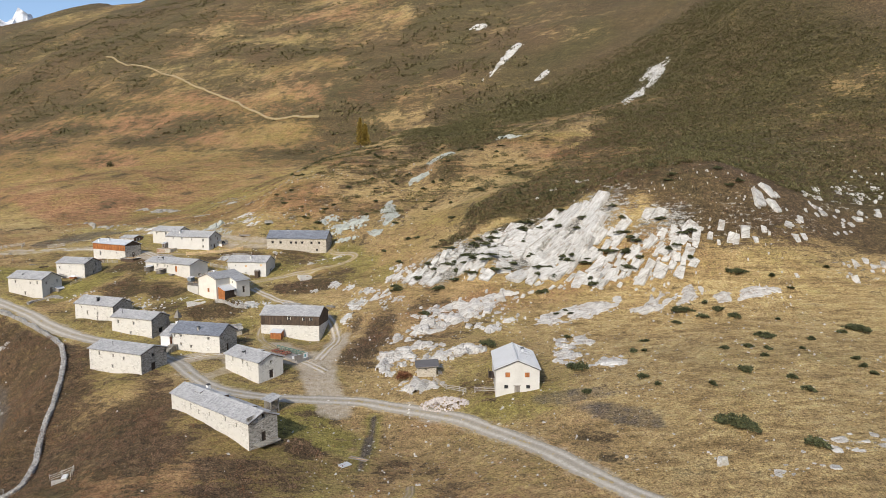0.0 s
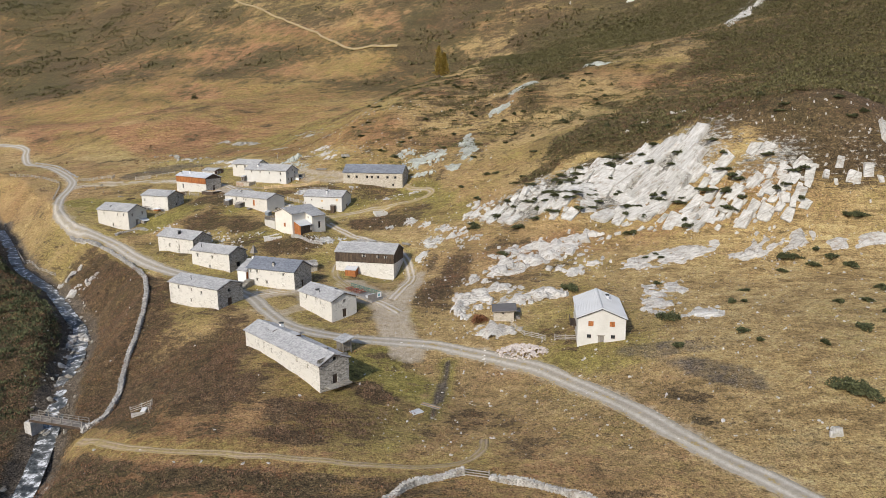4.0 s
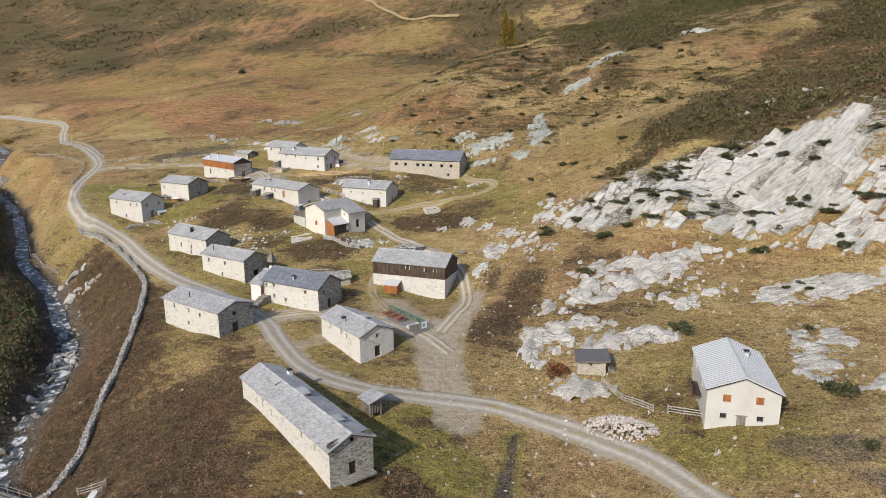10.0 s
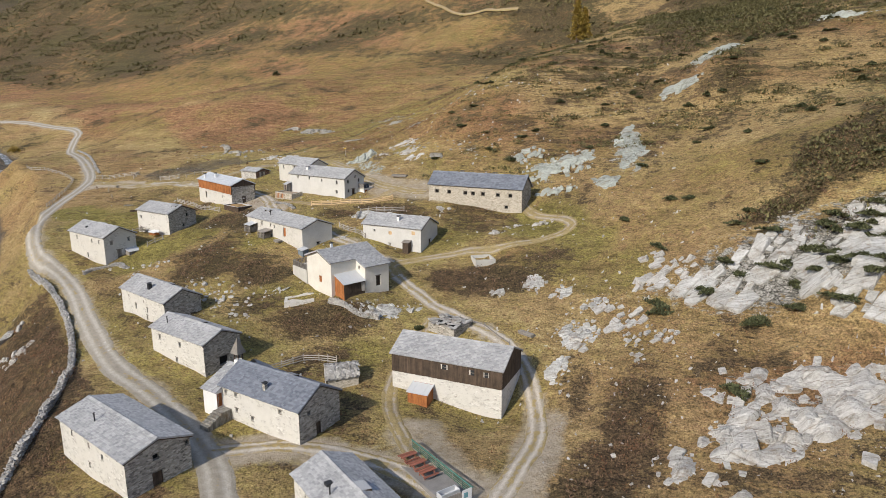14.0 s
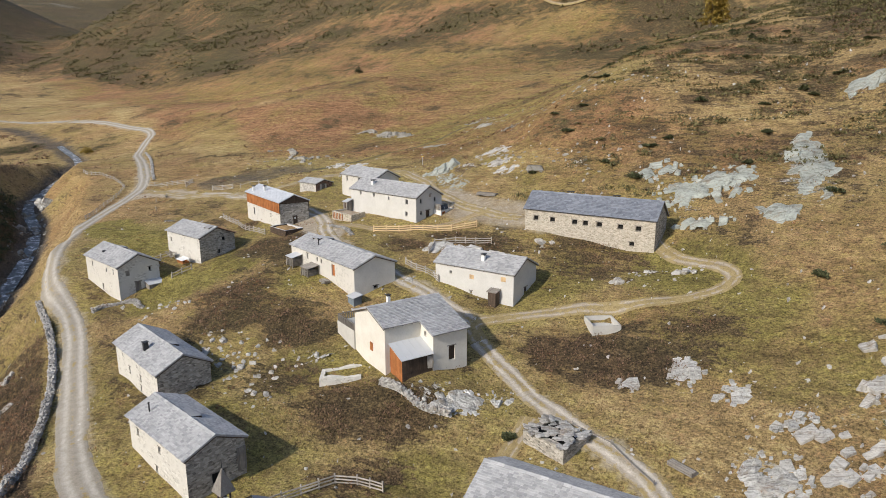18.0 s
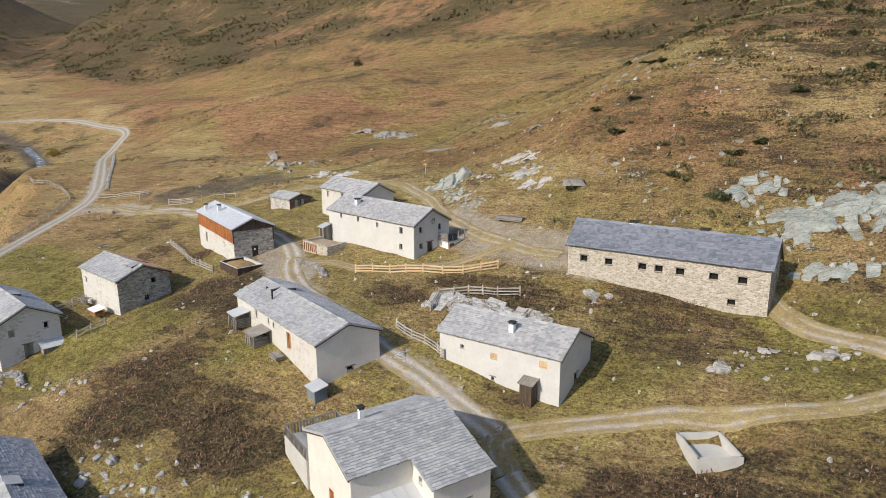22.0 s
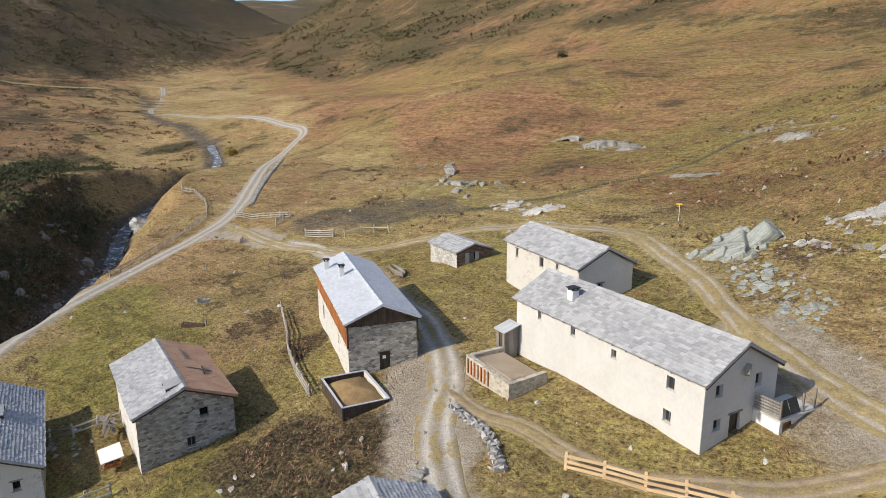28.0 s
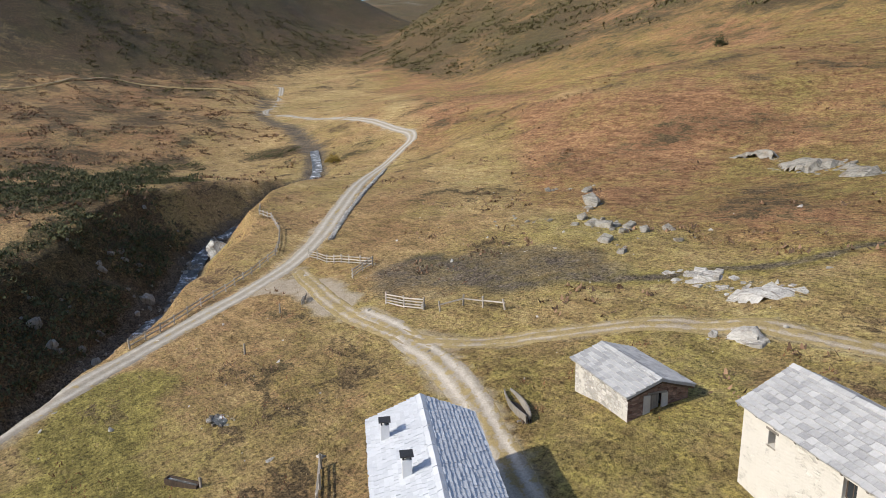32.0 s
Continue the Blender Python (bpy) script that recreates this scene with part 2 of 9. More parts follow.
def masonry(name, dark, light, mortar, size=2.2, cover=0.0, plaster=(0.66, 0.63, 0.57)):
    """Rubble stone laid in rough courses; cover: how much old lime plaster still hides it."""
    m, nt, b = blank(name, 0.9)
    v = world_coords(nt)
    mp = nt.nodes.new("ShaderNodeMapping")
    mp.inputs["Scale"].default_value = (1, 1, 2.1)
    nt.links.new(v, mp.inputs["Vector"])
    warp = nt.nodes.new("ShaderNodeVectorMath")
    warp.operation = "MULTIPLY_ADD"
    nz = node(nt, "ShaderNodeTexNoise", Scale=3.0, Detail=2.0)
    nt.links.new(v, nz.inputs["Vector"])
    nt.links.new(nz.outputs["Color"], warp.inputs[0])
    warp.inputs[1].default_value = (0.22, 0.22, 0.22)
    nt.links.new(mp.outputs[0], warp.inputs[2])
    cell = node(nt, "ShaderNodeTexVoronoi", Scale=size)
    edge = node(nt, "ShaderNodeTexVoronoi", Scale=size)
    edge.feature = "DISTANCE_TO_EDGE"
    for t in (cell, edge):
        nt.links.new(warp.outputs[0], t.inputs["Vector"])
    sep = nt.nodes.new("ShaderNodeSeparateColor")
    nt.links.new(cell.outputs["Color"], sep.inputs[0])
    stone = mix(nt, sep.outputs[0], dark, light)
    small = noise_out(nt, v, 14, 5, 0.7)
    stone = mix(nt, 0.5, stone, steps(nt, small, (0.3, (0.3, 0.3, 0.3)), (0.7, (0.75, 0.75, 0.75))), "OVERLAY")
    joint = steps(nt, edge.outputs["Distance"], (0.02, (1, 1, 1)), (0.09, (0, 0, 0)))
    col = mix(nt, joint, stone, mortar)
    high = calc(nt, "ADD", calc(nt, "MULTIPLY", edge.outputs["Distance"], 1.6, True), calc(nt, "MULTIPLY", small, 0.25))
    if cover > 0:
        big = calc(nt, "ADD", calc(nt, "MULTIPLY", noise_out(nt, v, 0.55, 4), 0.6), calc(nt, "MULTIPLY", noise_out(nt, v, 2.7, 4), 0.4))
        gone = steps(nt, big, (cover - 0.02, (0, 0, 0)), (cover + 0.06, (1, 1, 1)))
        lime = mix(nt, noise_out(nt, v, 1.1, 5), plaster, tuple(0.78 * c for c in plaster))
        lime = mix(nt, calc(nt, "MULTIPLY", small, 0.35), lime, (0.45, 0.4, 0.33))
        col = mix(nt, gone, lime, col)
        high = calc(nt, "MULTIPLY", high, calc(nt, "ADD", calc(nt, "MULTIPLY", gone, 0.75), 0.25))
    nt.links.new(col, b.inputs["Base Color"])
    bump(nt, b, high, 0.8, 0.07)
    return m


def timber(name, dark, light, board=0.18, rough=0.8, axis=2):
    """Weathered boards with grain that runs along the given axis of the object."""
    m, nt, b = blank(name, rough)
    v = coords(nt)
    mp = nt.nodes.new("ShaderNodeMapping")
    s = [14.0, 14.0, 14.0]
    s[axis] = 0.7
    mp.inputs["Scale"].default_value = s
    nt.links.new(v, mp.inputs["Vector"])
    grain = noise_out(nt, mp.outputs[0], 1.0, 6, 0.7)
    big = noise_out(nt, world_coords(nt), 0.9, 3)
    f = calc(nt, "ADD", calc(nt, "MULTIPLY", grain, 0.6), calc(nt, "MULTIPLY", big, 0.4))
    col = steps(nt, f, (0.32, dark), (0.68, light))
    r = calc(nt, "FRACT", calc(nt, "ADD", per_piece(nt), per_island(nt)), 0)
    col = mix(nt, 0.45, col, steps(nt, r, (0.0, (0.3, 0.3, 0.3)), (1.0, (0.8, 0.8, 0.8))), "OVERLAY")
    nt.links.new(col, b.inputs["Base Color"])
    bump(nt, b, grain, 0.35, 0.012)
    return m


def contrast(nt, fac, gain=2.6):
    """Spread a soft noise over the whole range."""
    return calc(nt, "ADD", calc(nt, "MULTIPLY", calc(nt, "SUBTRACT", fac, 0.5), gain), 0.5, True)


def land_material():
    """Alpine pasture in autumn: dry grass, rust-red bilberry, dark dwarf shrubs, green by the houses, bare earth, bedrock."""
    m, nt, b = blank("pasture", 0.95)
    v = world_coords(nt)
    at = nt.nodes.new("ShaderNodeAttribute")
    at.attribute_name = "cover"
    sep = nt.nodes.new("ShaderNodeSeparateColor")
    nt.links.new(at.outputs["Color"], sep.inputs[0])
    shrub, green, earth = sep.outputs
    rock = at.outputs["Alpha"]
    rust_at = nt.nodes.new("ShaderNodeAttribute")
    rust_at.attribute_name = "rust"
    # hooves and creep draw the turf out along the contours
    mp = nt.nodes.new("ShaderNodeMapping")
    mp.inputs["Scale"].default_value = (0.28, 0.9, 2.8)
    mp.inputs["Rotation"].default_value = (0, 0, radians(24))
    nt.links.new(v, mp.inputs["Vector"])
    c = mp.outputs[0]
    streak = contrast(nt, noise_out(nt, c, 0.6, 6, 0.7), 2.6)
    ledge = contrast(nt, noise_out(nt, c, 0.16, 6, 0.75), 2.4)
    big = contrast(nt, noise_out(nt, v, 0.022, 5, 0.65), 2.2)
    mid = contrast(nt, noise_out(nt, v, 0.13, 6, 0.7), 2.4)
    small = contrast(nt, noise_out(nt, v, 0.75, 6, 0.75), 2.6)
    tiny = contrast(nt, noise_out(nt, v, 3.4, 5, 0.8), 3.0)
    grass = steps(nt, mix(nt, 0.6, mid, streak), (0.1, (0.32, 0.215, 0.095)), (0.5, (0.53, 0.395, 0.19)), (0.9, (0.69, 0.565, 0.31)))
    rust = steps(nt, mix(nt, 0.5, small, streak), (0.1, (0.26, 0.125, 0.062)), (0.9, (0.58, 0.345, 0.185)))
    lush = steps(nt, mix(nt, 0.5, small, mid), (0.1, (0.175, 0.155, 0.04)), (0.9, (0.48, 0.41, 0.13)))
    heath = steps(nt, mix(nt, 0.5, tiny, small), (0.2, (0.085, 0.056, 0.035)), (0.5, (0.155, 0.098, 0.058)), (0.8, (0.26, 0.165, 0.098)))
    olive = steps(nt, mix(nt, 0.5, tiny, small), (0.2, (0.05, 0.045, 0.02)), (0.8, (0.16, 0.135, 0.058)))
    olive_at = nt.nodes.new("ShaderNodeAttribute")
    olive_at.attribute_name = "olive"
    heath = mix(nt, calc(nt, "MAXIMUM", big, olive_at.outputs["Fac"]), heath, olive)
    soil = steps(nt, tiny, (0.1, (0.085, 0.07, 0.056)), (0.9, (0.24, 0.20, 0.16)))
    cell = node(nt, "ShaderNodeTexVoronoi", Scale=0.45)
    cell.feature = "DISTANCE_TO_EDGE"
    nt.links.new(c, cell.inputs["Vector"])
    crack = steps(nt, cell.outputs["Distance"], (0.0, (0.35, 0.35, 0.35)), (0.08, (1, 1, 1)))
    stone = mix(nt, 1.0, steps(nt, mix(nt, 0.5, small, tiny), (0.15, (0.2, 0.19, 0.175)), (0.7, (0.56, 0.55, 0.52))), crack, "MULTIPLY")

    def patchy(mask, noise, gain=1.0, soft=0.1):
        return steps(nt, calc(nt, "ADD", calc(nt, "MULTIPLY", mask, gain), calc(nt, "MULTIPLY", calc(nt, "SUBTRACT", noise, 0.5), 1.0)), (0.5 - soft, (0, 0, 0)), (0.5 + soft, (1, 1, 1)))

    col = mix(nt, patchy(rust_at.outputs["Fac"], mix(nt, 0.5, mid, streak), 1.0, 0.3), grass, rust)
    col = mix(nt, patchy(green, mix(nt, 0.5, mid, small), 1.0, 0.3), col, lush)
    shrubby = mix(nt, 0.5, mix(nt, 0.5, ledge, streak), mix(nt, 0.5, mid, small))
    col = mix(nt, patchy(shrub, contrast(nt, shrubby, 3.0), 1.0, 0.12), col, heath)
    col = mix(nt, patchy(earth, mix(nt, 0.5, mid, small), 1.0, 0.28), col, soil)
    col = mix(nt, patchy(rock, mix(nt, 0.5, streak, small), 1.0, 0.06), col, stone)
    fm = nt.nodes.new("ShaderNodeMapping")
    fm.inputs["Scale"].default_value = (1.1, 3.4, 4.5)
    fm.inputs["Rotation"].default_value = (0, 0, radians(24))
    nt.links.new(v, fm.inputs["Vector"])
    fibre = contrast(nt, noise_out(nt, fm.outputs[0], 0.8, 5, 0.7), 3.4)
    col = mix(nt, 0.8, col, steps(nt, tiny, (0.0, (0.14, 0.14, 0.14)), (0.5, (0.5, 0.5, 0.5)), (1.0, (0.84, 0.84, 0.84))), "OVERLAY")
    col = mix(nt, 0.3, col, steps(nt, fibre, (0.0, (0.16, 0.15, 0.13)), (0.5, (0.5, 0.5, 0.5)), (1.0, (0.8, 0.8, 0.8))), "OVERLAY")
    col = mix(nt, 0.7, col, steps(nt, small, (0.0, (0.25, 0.25, 0.25)), (1.0, (0.75, 0.75, 0.75))), "OVERLAY")
    broad_ledge = contrast(nt, noise_out(nt, c, 0.045, 7, 0.75), 2.6)
    col = mix(nt, 0.5, col, steps(nt, ledge, (0.0, (0.2, 0.2, 0.2)), (1.0, (0.74, 0.74, 0.74))), "OVERLAY")
    col = mix(nt, 0.4, col, steps(nt, broad_ledge, (0.0, (0.2, 0.2, 0.2)), (1.0, (0.76, 0.76, 0.76))), "OVERLAY")
    col = mix(nt, 0.35, col, steps(nt, streak, (0.0, (0.22, 0.21, 0.2)), (1.0, (0.76, 0.76, 0.76))), "OVERLAY")
    # Random turf tone, its dark end painted as shadow among the tussocks.
    tussock_shade = contrast(nt, noise_out(nt, v, 1.7, 5, 0.75), 3.2)
    col = mix(nt, 1.0, col, steps(nt, tussock_shade, (0.05, (0.62, 0.59, 0.48)), (0.4, (1.03, 1.02, 0.92)), (0.9, (1.16, 1.14, 1.02))), "MULTIPLY")
    worn_at = nt.nodes.new("ShaderNodeAttribute")
    worn_at.attribute_name = "worn"
    grit = steps(nt, mix(nt, 0.6, tiny, small), (0.1, (0.44, 0.36, 0.245)), (0.9, (0.76, 0.665, 0.50)))
    thin = calc(nt, "ADD", worn_at.outputs["Fac"], calc(nt, "MULTIPLY", calc(nt, "SUBTRACT", mix(nt, 0.5, mid, small), 0.5), 0.7))
    col = mix(nt, steps(nt, thin, (0.25, (0, 0, 0)), (0.85, (1, 1, 1))), col, grit)
    col = mix(nt, 1.0, col, (0.83, 0.815, 0.84), "MULTIPLY")
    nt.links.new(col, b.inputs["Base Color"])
    bump(nt, b, calc(nt, "ADD", calc(nt, "MULTIPLY", small, 0.6), calc(nt, "MULTIPLY", tiny, 0.4)), 0.9, 0.45)
    return m


def slate_material(name, dark, light, pieces=0.6):
    m, nt, b = blank(name, 0.62)
    v = world_coords(nt)
    big, small = noise_out(nt, v, 0.35, 4), noise_out(nt, v, 7, 6, 0.7)
    r = calc(nt, "FRACT", calc(nt, "ADD", per_piece(nt), per_island(nt)), 0)
    f = calc(nt, "ADD", calc(nt, "MULTIPLY", r, 0.27), calc(nt, "ADD", calc(nt, "MULTIPLY", big, 0.38), calc(nt, "MULTIPLY", small, 0.35)))
    col = steps(nt, f, (0.22, dark), (0.8, light))
    lichen = steps(nt, noise_out(nt, v, 2.6, 5, 0.75), (0.6, (0, 0, 0)), (0.72, (0.5, 0.5, 0.5)))
    col = mix(nt, lichen, col, tuple(1.2 * c for c in light))
    nt.links.new(col, b.inputs["Base Color"])
    bump(nt, b, small, 0.4, 0.02)
    return m


LAND = land_material()
def gneiss(name, dark, light, joint=62):
    """Fractured pale rock: foliated grain along the joints, dark cracks, grey weathering and rusty stains."""
    m, nt, b = blank(name, 0.9)
    v = world_coords(nt)
    mp = nt.nodes.new("ShaderNodeMapping")
    mp.inputs["Rotation"].default_value = (0, 0, -radians(joint))
    mp.inputs["Scale"].default_value = (0.22, 1.5, 0.25)
    nt.links.new(v, mp.inputs["Vector"])
    grain = contrast(nt, noise_out(nt, mp.outputs[0], 1.4, 6, 0.75), 2.4)
    mid, small = contrast(nt, noise_out(nt, v, 0.35, 5, 0.65), 2.4), contrast(nt, noise_out(nt, v, 2.6, 6, 0.75), 2.6)
    col = steps(nt, mix(nt, 0.5, grain, mix(nt, 0.5, mid, small)), (0.18, dark), (0.45, tuple(0.55 * a + 0.45 * b_ for a, b_ in zip(light, dark))), (0.75, light))
    cell = node(nt, "ShaderNodeTexVoronoi", Scale=0.55)
    cell.feature = "DISTANCE_TO_EDGE"
    nt.links.new(mp.outputs[0], cell.inputs["Vector"])
    col = mix(nt, 1.0, col, steps(nt, cell.outputs["Distance"], (0.0, (0.6, 0.57, 0.53)), (0.03, (1, 1, 1))), "MULTIPLY")
    stain = steps(nt, noise_out(nt, v, 0.6, 6, 0.75), (0.53, (0, 0, 0)), (0.66, (0.55, 0.55, 0.55)))
    col = mix(nt, stain, col, (0.27, 0.185, 0.105))
    r = calc(nt, "FRACT", calc(nt, "ADD", per_piece(nt), per_island(nt)), 0)
    col = mix(nt, 0.25, col, steps(nt, r, (0.0, (0.3, 0.3, 0.3)), (1.0, (0.75, 0.75, 0.75))), "OVERLAY")
    nt.links.new(col, b.inputs["Base Color"])
    bump(nt, b, calc(nt, "ADD", calc(nt, "MULTIPLY", grain, 0.6), calc(nt, "MULTIPLY", small, 0.4)), 1.0, 0.3)
    return m


BRIGHT = gneiss("white_gneiss", (0.25, 0.235, 0.20), (0.76, 0.745, 0.705))
ROCK = gneiss("pale_gneiss", (0.25, 0.225, 0.19), (0.74, 0.715, 0.67), 50)
GREEN_ROCK = gneiss("pale_green_rock", (0.2, 0.205, 0.175), (0.56, 0.59, 0.53), 75)
GREY_ROCK = gneiss("grey_lichened_rock", (0.12, 0.11, 0.09), (0.48, 0.455, 0.40), 30)


def way_material(name, dark, light, grown):
    """A worn way: two bare wheel ruts, turf creeping in between them and from the edges."""
    m, nt, b = blank(name, 0.95)
    v = world_coords(nt)
    at = nt.nodes.new("ShaderNodeAttribute")
    at.attribute_name = "across"
    side = calc(nt, "ABSOLUTE", at.outputs["Fac"], 0)
    off = calc(nt, "ABSOLUTE", calc(nt, "SUBTRACT", side, 0.48), 0)
    mid, small, tiny = contrast(nt, noise_out(nt, v, 0.35, 4), 2.2), contrast(nt, noise_out(nt, v, 1.3, 5, 0.7), 2.4), contrast(nt, noise_out(nt, v, 7, 5, 0.75), 2.6)
    bare = steps(nt, mix(nt, 0.5, small, tiny), (0.1, dark), (0.9, light))
    rut = steps(nt, off, (0.05, (1.12, 1.12, 1.12)), (0.32, (0.8, 0.78, 0.74)))
    bare = mix(nt, 1.0, bare, rut, "MULTIPLY")
    turf = steps(nt, mix(nt, 0.5, small, tiny), (0.1, (0.17, 0.125, 0.05)), (0.9, (0.46, 0.36, 0.18)))
    edge = calc(nt, "ADD", calc(nt, "MULTIPLY", off, 1.5), calc(nt, "MULTIPLY", calc(nt, "SUBTRACT", mix(nt, 0.5, mid, small), 0.5), 2.0))
    cover = steps(nt, edge, (grown - 0.1, (0, 0, 0)), (grown + 0.18, (1, 1, 1)))
    nt.links.new(mix(nt, cover, bare, turf), b.inputs["Base Color"])
    bump(nt, b, mix(nt, 0.5, small, tiny), 0.7, 0.12)
    return m


ROADWAY = way_material("gravel_road", (0.29, 0.26, 0.21), (0.53, 0.49, 0.43), 0.85)
LANE = way_material("rutted_lane", (0.30, 0.255, 0.195), (0.62, 0.57, 0.50), 0.52)
CARTWAY = way_material("grassed_cart_track", (0.25, 0.2, 0.14), (0.52, 0.46, 0.37), 0.14)
FOOTWAY = way_material("trodden_path", (0.25, 0.175, 0.10), (0.46, 0.375, 0.27), 0.3)
DIRT = two_scale("trodden_earth", (0.24, 0.17, 0.10), (0.46, 0.38, 0.29), 0.45, 6.0, 0.95, 0.6, 0.05)
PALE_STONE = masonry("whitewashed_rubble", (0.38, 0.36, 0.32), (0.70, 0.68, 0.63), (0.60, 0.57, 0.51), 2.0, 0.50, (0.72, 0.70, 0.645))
LIME = masonry("old_lime_plaster", (0.40, 0.38, 0.34), (0.64, 0.61, 0.55), (0.58, 0.55, 0.49), 2.1, 0.54, (0.70, 0.675, 0.615))
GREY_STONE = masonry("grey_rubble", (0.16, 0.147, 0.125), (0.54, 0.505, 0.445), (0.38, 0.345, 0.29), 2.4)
TAN_STONE = masonry("tan_rubble", (0.30, 0.265, 0.205), (0.58, 0.52, 0.43), (0.50, 0.45, 0.37), 3.0)
WHITE = two_scale("white_plaster", (0.68, 0.675, 0.655), (0.82, 0.815, 0.80), 0.5, 5, 0.9, 0.2, 0.012)
GREY_PLASTER = two_scale("grey_white_plaster", (0.50, 0.485, 0.45), (0.66, 0.645, 0.605), 0.5, 4, 0.9, 0.25, 0.015)
CREAM = two_scale("cream_plaster", (0.60, 0.56, 0.48), (0.80, 0.76, 0.68), 0.6, 4, 0.9, 0.2, 0.015)
SLATE = slate_material("stone_slate", (0.235, 0.235, 0.24), (0.60, 0.595, 0.585))
DARK_SLATE = slate_material("blue_grey_slate", (0.10, 0.113, 0.14), (0.31, 0.33, 0.37))
SHEET = two_scale("painted_sheet_metal", (0.47, 0.48, 0.49), (0.60, 0.61, 0.62), 0.3, 14, 0.5, 0.08, 0.005)
PALE_SHEET = slate_material("pale_roof_tiles", (0.46, 0.48, 0.51), (0.66, 0.68, 0.71))
RUST_SHEET = two_scale("rusted_roof_sheet", (0.38, 0.20, 0.115), (0.64, 0.42, 0.28), 0.8, 10, 0.8, 0.3, 0.01)
DARK_WOOD = timber("dark_timber", (0.03, 0.022, 0.016), (0.125, 0.088, 0.062))
GREY_WOOD = timber("grey_timber", (0.13, 0.115, 0.10), (0.34, 0.31, 0.27))
RED_WOOD = timber("orange_larch_boards", (0.20, 0.065, 0.02), (0.47, 0.19, 0.065))
NEW_WOOD = timber("fresh_larch_timber", (0.42, 0.28, 0.14), (0.68, 0.5, 0.30), axis=0)
RAIL_WOOD = timber("weathered_rail_timber", (0.22, 0.195, 0.165), (0.50, 0.46, 0.40), axis=0)
BLACK = two_scale("unlit_interior_black", (0.010, 0.010, 0.010), (0.022, 0.021, 0.02), rough=0.9)
CONCRETE = two_scale("weathered_concrete", (0.42, 0.40, 0.36), (0.62, 0.6, 0.55), 0.7, 9, 0.9, 0.3, 0.02)
IRON = two_scale("dark_iron", (0.03, 0.03, 0.032), (0.08, 0.08, 0.08), rough=0.55, metal=0.5)


def water_material():
    m, nt, b = blank("stream_water", 0.3)
    v = world_coords(nt)
    foam = noise_out(nt, v, 0.55, 7, 0.75)
    col = steps(nt, foam, (0.42, (0.03, 0.033, 0.03)), (0.52, (0.14, 0.145, 0.14)), (0.6, (0.78, 0.79, 0.79)))
    nt.links.new(col, b.inputs["Base Color"])
    nt.links.new(steps(nt, foam, (0.45, (0.3, 0.3, 0.3)), (0.6, (0.8, 0.8, 0.8))), b.inputs["Roughness"])
    bump(nt, b, noise_out(nt, v, 2.2, 5, 0.7), 0.7, 0.15)
    return m


WATER = water_material()
GLASS = two_scale("window_glass", (0.02, 0.025, 0.03), (0.05, 0.055, 0.06), rough=0.12)


